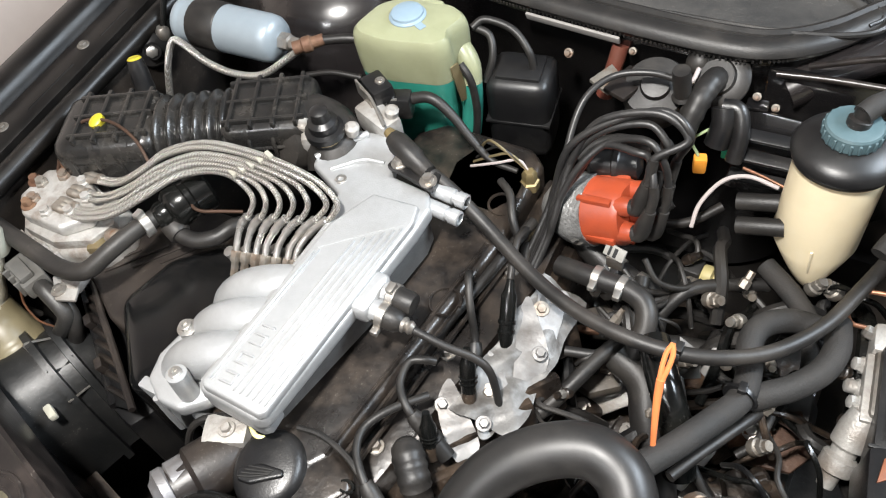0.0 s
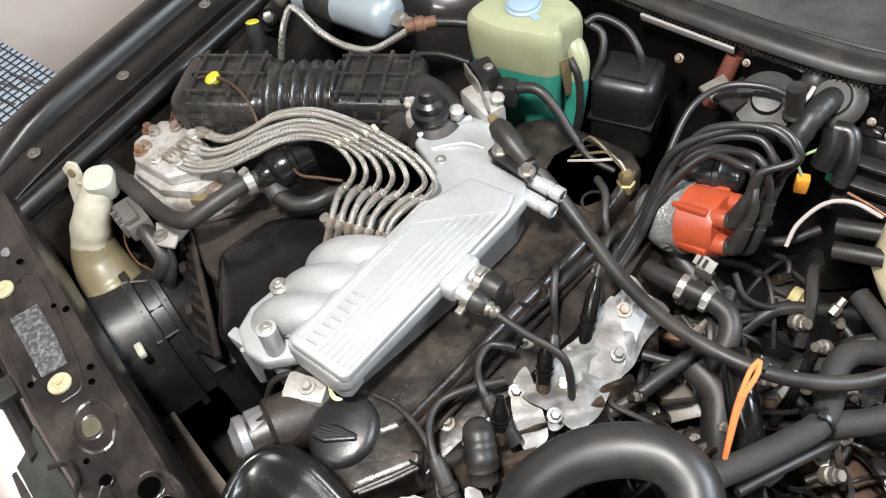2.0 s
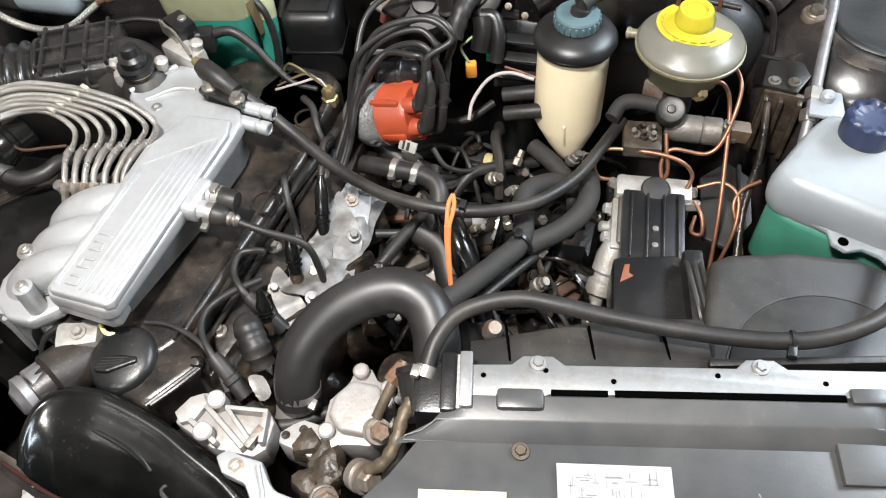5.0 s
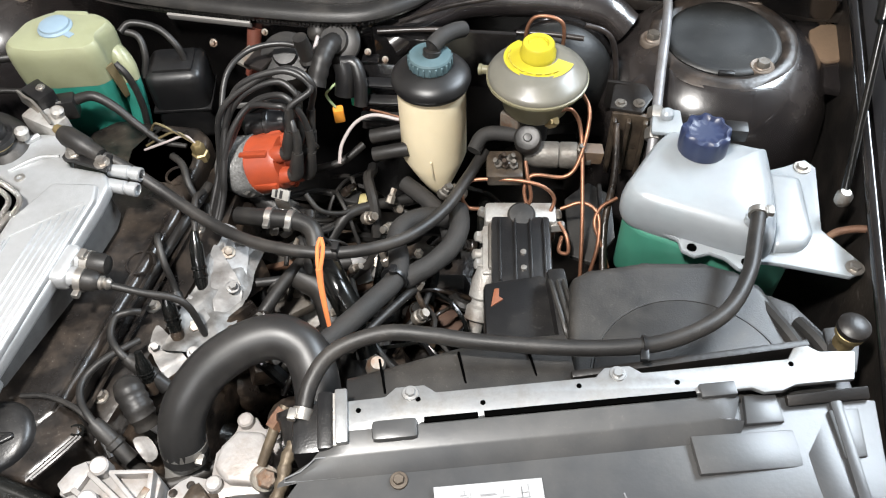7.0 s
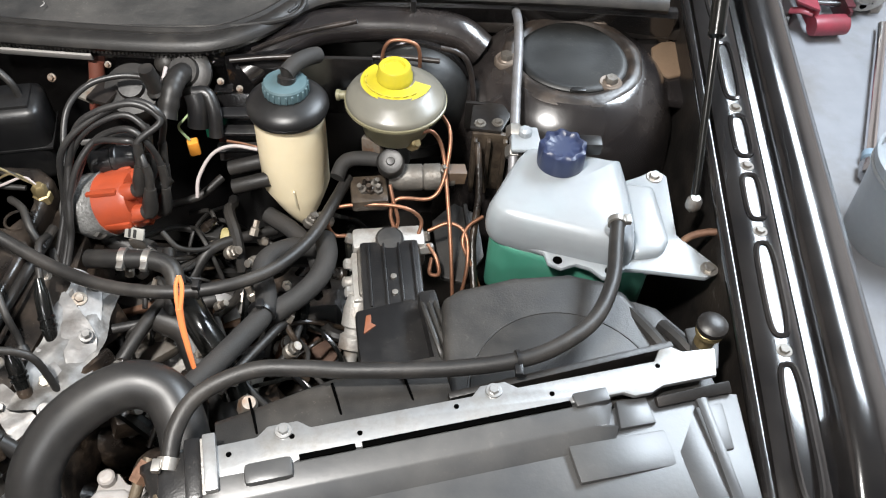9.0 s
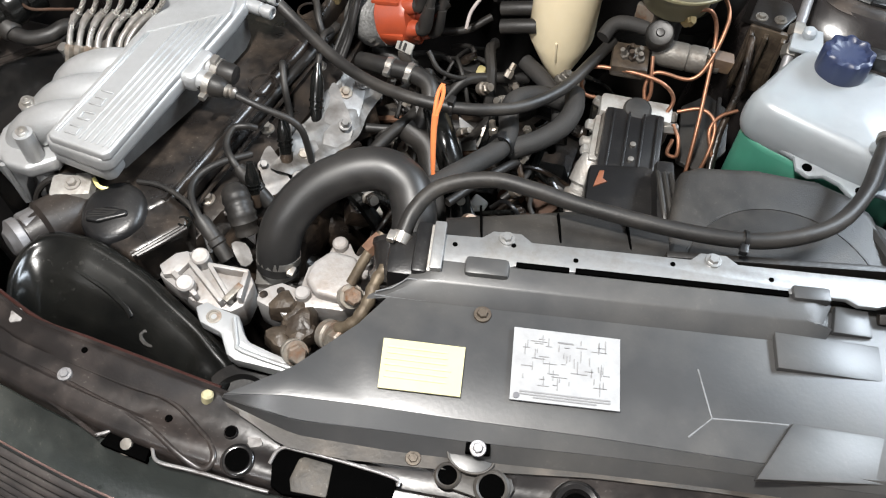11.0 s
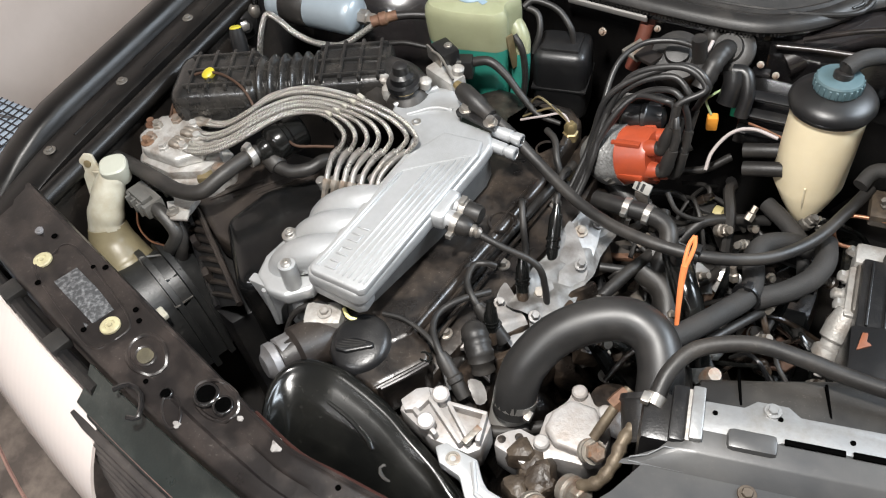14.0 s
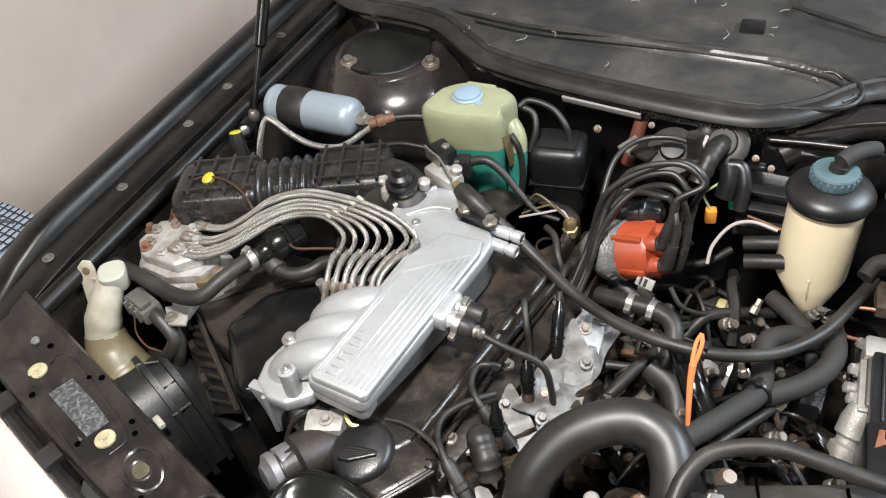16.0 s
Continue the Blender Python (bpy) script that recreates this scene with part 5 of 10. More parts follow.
    part("neck_ridge", tube(B(), [(-0.318, 0.540, 0.933), (-0.288, 0.566, 0.935), (-0.262, 0.572, 0.934)], 0.003, 8, 4), ALU, e)
    for x, y, z in ((-0.314, 0.395, 0.915), (-0.316, 0.249, 0.927), (-0.358, 0.303, 0.908), (-0.297, 0.531, 0.93)):
        b = B()
        lathe(b, (x, y, z - 0.010), (0, 0, 1), [(0.011, 0), (0.0112, 0.009), (0.0085, 0.010)], 18)
        lathe(b, (x, y, z), (0, 0, 1), [(0.0068, 0), (0.0068, 0.0055), (0.0058, 0.006), (0.0036, 0.006), (0.0033, 0.002), (0.0005, 0.002)], 16)
        part("socket_screw", b, FITTING, e)
    # right-hand ports with rubber connectors
    part("port_boss", box(B(), (-0.186, 0.413, 0.924), (0.030, 0.054, 0.027), bev=0.010, seg=3), ALU, e)
    for y, dx in ((0.407, 0.018), (0.384, 0.016)):
        b = lathe(B(), (-0.172, y + 0.016, 0.924), (1, 0.05, -0.05), [(0.0125, 0), (0.0125, dx * 0.6), (0.011, dx * 0.62), (0.011, dx)], 16)
        part("port", b, ALU, e)
    # throttle end with regulator
    b = lathe(B(), (-0.341, 0.573, 0.94), (0, 0, 1), [(0.017, 0), (0.018, 0.012), (0.024, 0.014), (0.024, 0.022), (0.018, 0.024), (0.018, 0.034), (0.012, 0.038), (0.011, 0.05), (0.006, 0.053)], 20)
    reg = part("regulator", b, PLASTIC, e, "black and brass regulator knob")
    part("regulator_ring", lathe(B(), (-0.341, 0.573, 0.95), (0, 0, 1), [(0.0205, 0), (0.021, 0.006), (0.018, 0.008)], 20), BRASS, reg)
    b = B()
    box(b, (-0.362, 0.591, 0.935), (0.05, 0.06, 0.03), rz=30, bev=0.008)
    box(b, (-0.307, 0.631, 0.93), (0.06, 0.03, 0.035), rz=-20, bev=0.006)
    part("throttle_housing", b, ALU_DIRTY, e)
    for x, y in ((-0.377, 0.574), (-0.317, 0.591), (-0.287, 0.633)):
        part("throttle_lug", lathe(B(), (x, y, 0.945), (0.2, 0, 1), [(0.008, 0), (0.009, 0.012), (0.005, 0.016)], 14), ALU_DIRTY, e)
    # rear bracket for the hose end
    b = prism(B(), [(-0.252, 0.564), (-0.185, 0.551), (-0.187, 0.576), (-0.249, 0.591)], 0.936, 0.944, 0.002)
    part("clamp_plate", b, PLASTIC, e)
    for x, y in ((-0.239, 0.572), (-0.195, 0.561)):
        part("clamp_bolt", bolt(B(), (x, y, 0.944), (0, 0, 1), 0.0065, 0.009), STEEL, e)
    for y, z in ((0.566, 0.926), (0.547, 0.918)):
        part("rear_stub", lathe(B(), (-0.192, y, z), (1, -0.06, -0.03), [(0.0092, 0), (0.0092, 0.026), (0.0075, 0.027), (0.0075, 0.030), (0.0092, 0.031), (0.0092, 0.042), (0.007, 0.043), (0.0065, 0.038), (0.001, 0.037)], 18), ALU, e)
    for ob in e.children:
        if ob.name.split(".")[0] in ("plenum", "front_wall", "lower_shell", "top_plate", "rib", "rib_end", "lettering_bar"):
            for v in ob.data.vertices:
                v.co.x -= 0.011 * min(1, max(0, (0.15 - v.co.y) / 0.30))
    return e


intake_manifold()
# connectors on the manifold ports
o = thing("blanking_cap", "black rubber blanking cap with a steel clamp on the manifold port", "rubber cap", (-0.16, 0.422, 0.922))
part("cap", lathe(B(), (-0.166, 0.422, 0.924), (1, 0.02, -0.05), [(0.0125, 0), (0.0135, 0.010), (0.0135, 0.024), (0.0115, 0.030), (0.004, 0.032)], 20), RUBBER, o)
part("clamp", clamp(B(), (-0.160, 0.422, 0.9235), (1, 0.02, -0.05), 0.0135), STEEL, o)
o = thing("vacuum_connector", "black rubber vacuum connector with a steel clamp", "rubber connector", (-0.155, 0.40, 0.92))
part("sleeve", lathe(B(), (-0.170, 0.400, 0.922), (1, 0.02, -0.12), [(0.0125, 0), (0.0135, 0.014), (0.0125, 0.026), (0.009, 0.032)], 20), RUBBER, o)
part("clamp", clamp(B(), (-0.160, 0.400, 0.921), (1, 0.02, -0.12), 0.0135, 0.009, (0, -1, -0.2)), STEEL, o)
part("union", lathe(B(), (-0.140, 0.4005, 0.918), (1, 0.04, -0.2), [(0.008, 0), (0.0088, 0.005), (0.006, 0.007), (0.0078, 0.011), (0.005, 0.015)], 12), STEEL, o)
hose("vacuum_hose", [(-0.130, 0.401, 0.914), (-0.094, 0.404, 0.900), (-0.064, 0.411, 0.885), (-0.049, 0.411, 0.870), (-0.041, 0.406, 0.840), (-0.034, 0.397, 0.800)], 0.0045, RUBBER, "thin black rubber vacuum hose")

# braided injection lines to the injectors
LINE_OUTER = [(-0.62, 0.423, 0.915), (-0.566, 0.428, 0.925), (-0.525, 0.444, 0.95), (-0.492, 0.464, 0.972), (-0.439, 0.482, 0.988), (-0.385, 0.489, 0.99), (-0.332, 0.491, 0.985), (-0.292, 0.493, 0.972), (-0.268, 0.487, 0.955), (-0.275, 0.475, 0.938), (-0.295, 0.461, 0.922), (-0.304, 0.441, 0.908), (-0.303, 0.426, 0.895)]
LINE_INNER = [(-0.621, 0.366, 0.915), (-0.581, 0.365, 0.915), (-0.535, 0.381, 0.925), (-0.499, 0.408, 0.942), (-0.469, 0.441, 0.955), (-0.435, 0.459, 0.962), (-0.404, 0.466, 0.962), (-0.381, 0.466, 0.955), (-0.368, 0.456, 0.945), (-0.371, 0.445, 0.932), (-0.38, 0.436, 0.92), (-0.381, 0.422, 0.905), (-0.379, 0.41, 0.893)]
rng = random.Random(17)
for k in range(7):
    s = (0.0, 0.13, 0.32, 0.50, 0.66, 0.83, 1.0)[k]
    # at the distributor the lines leave in three close bunches
    s0 = (0.0, 0.10, 0.42, 0.55, 0.80, 0.90, 1.0)[k]
    pts = []
    for i, (a, b) in enumerate(zip(LINE_OUTER, LINE_INNER)):
        f = min(1, i / 4)
        q = Vector(a).lerp(Vector(b), s0 * (1 - f) + s * f)
        wob = 0.0014 * math.sin(math.pi * i / 12)
        pts.append(q + Vector((rng.uniform(-wob, wob), rng.uniform(-wob, wob), rng.uniform(-wob, wob))))
    o = thing("fuel_line", "braided steel fuel injection line arching to its injector", "fuel line", tuple(pts[0]), "injection lines")
    part("braid", tube(B(), pts[:11], 0.0034, 12, 10), BRAID, o)
    # crimped sleeve and bent metal end that dives between its neighbours
    part("end_sleeve", tube(B(), [pts[9].lerp(pts[10], 0.2), pts[9].lerp(pts[10], 0.75), pts[10].lerp(pts[11], 0.3)], 0.0050, 12, 4, lambda v: 1.12 if v < 0.12 or 0.45 < v < 0.6 else 1.0), FITTING, o, "crimped bright sleeve")
    part("bent_end", tube(B(), [pts[10].lerp(pts[11], 0.2), pts[11], pts[12]], 0.0042, 12, 6), FITTING, o)
    part("union_nut", lathe(B(), pts[12], pts[12] - pts[11], [(0.0062, -0.006), (0.0066, -0.005), (0.0066, 0.006), (0.0050, 0.008), (0.0050, 0.026)], 6), GRIMY_STEEL, o)
    d0 = pts[1] - pts[0]
    part("ferrule", lathe(B(), pts[0], d0, [(0.0058, -0.006), (0.0062, 0.0), (0.0062, 0.008), (0.0046, 0.010), (0.0046, 0.022)], 12), GRIMY_STEEL, o)
o = thing("line_clip", "pale plastic clips holding the fuel lines apart", "clip", (-0.40, 0.47, 0.98))
for k in range(5):
    q = Vector((-0.352, 0.492, 0.992)).lerp(Vector((-0.396, 0.468, 0.968)), k / 4)
    part("clip", box(B(), q, (0.012, 0.006, 0.006), rz=-20, bev=0.0015), LINE_CLIP, o)
for k in range(5):
    o = thing("injector", "dirty steel fuel injector in a rubber seat", "injector", (-0.36 + 0.014 * k, 0.42 + 0.009 * k, 0.87), "injectors")
    x, y = -0.385 + 0.0165 * k, 0.418 + 0.0085 * k
    part("body", lathe(B(), (x, y, 0.86), (-0.2, -0.2, 1), [(0.009, 0), (0.009, 0.02), (0.007, 0.023), (0.007, 0.034)], 12), FITTING, o)
    part("seat", lathe(B(), (x, y, 0.853), (-0.2, -0.2, 1), [(0.015, 0), (0.016, 0.008), (0.012, 0.011)], 14), RUBBER, o)


def fuel_distributor():
    o = thing("fuel_distributor", "grimy rust spotted aluminium fuel distributor", "fuel distributor", (-0.62, 0.37, 0.86))
    poly = [(-0.700, 0.352), (-0.675, 0.326), (-0.61, 0.322), (-0.555, 0.345), (-0.54, 0.385), (-0.56, 0.415), (-0.64, 0.44), (-0.69, 0.41)]
    part("body", prism(B(), poly, 0.835, 0.880, 0.010, None, 3), FD_ALU, o)
    part("waist", prism(B(), [(-0.69, 0.355), (-0.665, 0.332), (-0.61, 0.33), (-0.565, 0.352), (-0.555, 0.385), (-0.58, 0.41), (-0.645, 0.43), (-0.68, 0.405)], 0.876, 0.894, 0.004), FD_ALU, o)
    part("cap", prism(B(), [(-0.692, 0.362), (-0.665, 0.340), (-0.60, 0.342), (-0.572, 0.372), (-0.59, 0.405), (-0.65, 0.432), (-0.69, 0.41)], 0.892, 0.913, 0.007, None, 3), FD_ALU, o)
    for k in range(7):
        a = 2 * math.pi * k / 7 + 0.3
        x, y = -0.635 + 0.040 * math.cos(a), 0.384 + 0.029 * math.sin(a)
        part("union", lathe(B(), (x, y, 0.911), (0, 0, 1), [(0.0085, 0), (0.0085, 0.006), (0.006, 0.007), (0.006, 0.012)], 6), GRIMY if k in (2, 3, 4) else FD_ALU, o)
    for x, y in ((-0.665, 0.355), (-0.687, 0.388), (-0.67, 0.425)):
        part("rusty_bolt", bolt(B(), (x, y, 0.913), (0, 0, 1), 0.0065, 0.010), RUST, o)
    for k in range(4):
        part("side_fin", box(B(), (-0.675 + 0.024 * k, 0.326 - 0.002 * k, 0.866), (0.005, 0.010, 0.04), rz=-20 + 10 * k, bev=0.0015), FD_ALU, o)
    part("side_adjuster", lathe(B(), (-0.555, 0.372, 0.885), (0.9, 0.1, 0.2), [(0.010, 0), (0.010, 0.016), (0.007, 0.02)], 14), GRIMY, o)
    part("yellowed_lug", box(B(), (-0.563, 0.355, 0.878), (0.024, 0.018, 0.018), rz=30, bev=0.004), BRASS_DULL, o)
    part("lower_lug", prism(B(), [(-0.60, 0.315), (-0.575, 0.29), (-0.555, 0.298), (-0.56, 0.33)], 0.855, 0.868, 0.004), FD_ALU, o)


fuel_distributor()


def air_filter_box():
    o = thing("air_filter_box", "black plastic air filter box with ribbed sides", "air filter box", (-0.5, 0.36, 0.55))
    top = [(-0.605, 0.335), (-0.555, 0.470), (-0.445, 0.480), (-0.43, 0.40), (-0.47, 0.285), (-0.505, 0.290), (-0.555, 0.318)]
    part("lid", prism(B(), top, 0.80, 0.850, 0.008, None, 3), BROWN_PLASTIC, o, "dusty brown black lid")
    # slanting grooves across the lid
    for k in range(4):
        x, y = -0.560 + 0.030 * k, 0.352 + 0.020 * k
        part("lid_groove", box(B(), (x, y, 0.8505), (0.0035, 0.085, 0.0035), rz=-38, bev=0.001), BROWN_PLASTIC, o)
    base = [(-0.640, 0.340), (-0.585, 0.480), (-0.40, 0.485), (-0.37, 0.30), (-0.42, 0.200), (-0.455, 0.208), (-0.525, 0.258), (-0.590, 0.302)]
    part("base", prism(B(), base, 0.52, 0.795, 0.010), PLASTIC, o)
    # sloping flank between the rim of the base and the foot of the funnel
    hi = [(-0.572, 0.326), (-0.521, 0.291), (-0.463, 0.255), (-0.396, 0.212)]
    lo = [(-0.632, 0.336), (-0.578, 0.298), (-0.520, 0.258), (-0.452, 0.212)]

    def at_line(line, u):
        s = u * (len(line) - 1)
        i = min(int(s), len(line) - 2)
        return Vector((*line[i], 0)).lerp(Vector((*line[i + 1], 0)), s - i)

    def flank(u, v):
        p = at_line(lo, u).lerp(at_line(hi, u), v)
        return (p.x, p.y, 0.798 + 0.040 * v ** 0.8)

    part("flank", sheet(B(), flank, 18, 5, 0.003), PLASTIC, o)
    for k in range(9):
        u = 0.05 + 0.105 * k
        pts = [Vector(flank(min(1, u + 0.05 * v), v)) + Vector((0, 0, 0.0015)) for v in (0.05, 0.4, 0.75, 1.0)]
        part("side_rib", tube(B(), pts, 0.0042, 8, 2), BROWN_PLASTIC, o)
    part("rim", tube(B(), [(p.x, p.y, 0.800) for p in (at_line(lo, k / 10) for k in range(11))], 0.0055, 8, 2), PLASTIC, o)
    part("upper_rim", tube(B(), [(p.x, p.y, 0.842) for p in (at_line(hi, k / 10) for k in range(11))], 0.0045, 8, 2), BROWN_PLASTIC, o)
    for x, y, rz in ((-0.606, 0.324, -34), (-0.548, 0.284, -34), (-0.49, 0.244, -34)):
        part("clip", box(B(), (x, y, 0.812), (0.016, 0.010, 0.030), rx=12, rz=rz, bev=0.002), BROWN_PLASTIC, o)
    # corner clip with stepped teeth beside the grey connector
    for k in range(3):
        part("clip_tooth", box(B(), (-0.590 + 0.010 * k, 0.318 - 0.007 * k, 0.842 - 0.004 * k), (0.022, 0.006, 0.006), rz=-30, bev=0.0015), PLASTIC, o)
    # smooth block of the meter funnel beside the manifold
    b = prism(B(), [(-0.503, 0.312), (-0.484, 0.388), (-0.43, 0.44), (-0.355, 0.44), (-0.345, 0.27), (-0.405, 0.222)], 0.62, 0.862, 0.024, None, 6)
    part("funnel", b, FUNNEL, o, "smooth shiny black funnel", 60)


FUNNEL = mat("satin_black_plastic", (0.0040, 0.0042, 0.0045), 0.12, 0, 0.25, 60, 0.02, 200, (0.018, 0.016, 0.014), 0.45, 9, speck=0.05)
air_filter_box()


DUCT = mat("worn_black_duct_plastic", (0.0125, 0.0122, 0.0118), 0.22, 0, 0.3, 60, 0.2, 130, (0.050, 0.045, 0.039), 0.55, 24, speck=0.14)


def air_duct():
    """Ribbed plastic intake duct with a corrugated middle."""
    o = thing("air_intake_duct", "black plastic intake duct with grid ribs and a corrugated middle", "air duct", (-0.53, 0.53, 0.88))
    ax = (Vector((-0.382, 0.612, 0)) - Vector((-0.66, 0.465, 0))).normalized()
    ang = math.degrees(math.atan2(ax.y, ax.x))
    c0 = Vector((-0.612, 0.49, 0.925))
    part("left_box", box(B(), c0 + Vector((-0.008, -0.004, -0.004)), (0.140, 0.108, 0.082), rz=ang, bev=0.030, seg=5), DUCT, o)
    c1 = Vector((-0.437, 0.585, 0.925))
    part("right_box", box(B(), c1, (0.118, 0.098, 0.074), rz=ang, bev=0.020, seg=4), DUCT, o)
    R = Matrix.Rotation(radians(ang), 3, "Z")
    for c in (c0, c1):
        for k in range(4):
            q = c + R @ Vector((-0.042 + 0.028 * k, 0, 0.0365))
            part("rib", box(B(), q, (0.0060, 0.090, 0.0105), rz=ang, bev=0.0028, seg=2), DUCT, o)
            q = c + R @ Vector((-0.050 + 0.030 * k, -0.052, -0.006))
            part("rib", tube(B(), [q + Vector((0, 0, 0.030)) + R @ Vector((0, 0.010, 0)), q + Vector((0, 0, 0.016)), q - Vector((0, 0, 0.026))], 0.0032, 8, 4), DUCT, o)
        for k in range(3):
            q = c + R @ Vector((0, -0.034 + 0.034 * k, 0.0365))
            part("rib", box(B(), q, (0.104, 0.0060, 0.0105), rz=ang, bev=0.0028, seg=2), DUCT, o)
        part("rib", tube(B(), [c + R @ Vector((-0.052 + 0.02 * k, -0.052, 0.008)) for k in range(6)], 0.0026, 8, 2), DUCT, o)
    a, b2 = c0 + R @ Vector((0.055, 0, 0)), c1 - R @ Vector((0.05, 0, 0))
    pts = [a.lerp(b2, k / 60) for k in range(61)]
    part("corrugation", tube(B(), pts, 0.048, 24, 1, lambda s: 1.0 + 0.10 * math.sin(s * 2 * math.pi * 5.5), 0.85), DUCT, o)
    part("elbow", tube(B(), [tuple(c1 + R @ Vector((0.04, 0, 0))), (-0.365, 0.60, 0.925), (-0.345, 0.585, 0.92), (-0.335, 0.565, 0.90)], 0.036, 20, 6), RUBBER, o)
    part("elbow_bulge", lathe(B(), (-0.395, 0.565, 0.92), (-0.3, -0.8, 0.5), [(0.03, -0.02), (0.034, 0.0), (0.03, 0.014), (0.012, 0.02)], 20), RUBBER, o)
    q = thing("yellow_plug", "bright yellow plastic cap on a black plug", "plastic plug", (-0.62, 0.472, 0.955))
    part("plug", box(B(), (-0.612, 0.463, 0.953), (0.022, 0.028, 0.02), rz=30, bev=0.004), PLASTIC, q)
    part("cap", lathe(B(), (-0.62, 0.472, 0.962), (0, -0.2, 1), [(0.0085, 0), (0.0095, 0.003), (0.0095, 0.008), (0.007, 0.010), (0.002, 0.0105)], 18, lambda a, i: 1 + 0.12 * math.cos(2 * a)), YELLOW, q)
    q = thing("yellow_ring_plug", "black plug with a thin yellow ring", "plastic plug", (-0.66, 0.575, 0.92))
    part("plug", lathe(B(), (-0.66, 0.575, 0.915), (-0.2, 0.3, 1), [(0.014, 0), (0.013, 0.03), (0.010, 0.045)], 14), PLASTIC, q)
    part("ring", lathe(B(), (-0.668, 0.587, 0.955), (-0.2, 0.3, 1), [(0.009, 0), (0.010, 0.003), (0.008, 0.005)], 14), YELLOW, q)


air_duct()
hose("brown_pipe", [(-0.672, 0.41, 0.91), (-0.665, 0.44, 0.945), (-0.64, 0.465, 0.965), (-0.60, 0.475, 0.97), (-0.555, 0.468, 0.965), (-0.52, 0.45, 0.95), (-0.49, 0.43, 0.93)], 0.0021, RUST_WIRE, "thin rusty brown pipe over the fuel distributor", "pipe", 8)
hose("brown_pipe", [(-0.47, 0.44, 0.93), (-0.44, 0.43, 0.925), (-0.41, 0.44, 0.925), (-0.385, 0.45, 0.925)], 0.0021, RUST_WIRE, "thin rusty brown pipe under the fuel lines", "pipe", 8)
hose("coolant_hose", [(-0.70, 0.318, 0.90), (-0.664, 0.313, 0.905), (-0.612, 0.307, 0.905), (-0.559, 0.302, 0.905), (-0.52, 0.310, 0.911), (-0.503, 0.340, 0.921), (-0.494, 0.374, 0.923), (-0.486, 0.402, 0.920)], 0.0110, RUBBER, "black rubber breather hose with faded print", "hose", 16)
o = thing("auxiliary_air_valve", "dark steel auxiliary air valve with hose clamps", "air valve", (-0.485, 0.43, 0.9))
part("body", lathe(B(), (-0.484, 0.404, 0.918), (0.36, 0.93, -0.02), [(0.012, -0.004), (0.015, 0.0), (0.0175, 0.004), (0.0175, 0.012), (0.024, 0.016), (0.027, 0.020), (0.027, 0.036), (0.0245, 0.038), (0.0245, 0.044), (0.027, 0.046), (0.027, 0.066), (0.023, 0.070), (0.008, 0.072)], 28), GLOSS_BLACK, o)
part("clamp", clamp(B(), (-0.490, 0.389, 0.921), (0.3, 1, -0.05), 0.0142, 0.011, (0, 0, 1)), FITTING, o)
part("side_port", lathe(B(), (-0.476, 0.410, 0.905), (0.9, -0.3, -0.25), [(0.014, 0), (0.0145, 0.018), (0.012, 0.022)], 18), RUBBER, o)
hose("air_hose", [(-0.470, 0.406, 0.903), (-0.452, 0.404, 0.898), (-0.434, 0.407, 0.896), (-0.414, 0.421, 0.897), (-0.404, 0.446, 0.895), (-0.402, 0.48, 0.86)], 0.0100, RUBBER, "black rubber air hose beside the fuel lines", "hose", 16)

# ---- radiator side ----
RA = math.degrees(math.atan2(0.39 - 0.266, 0.69 - 0.186))
RAD = Matrix.Translation((0.186, 0.266, 0)) @ Matrix.Rotation(radians(RA), 4, "Z")


def rp(u, v, z):
    """A point along the radiator: u metres along it from its inner end, v behind its rear top edge, z up."""
    return tuple(RAD @ Vector((u, v, z)))


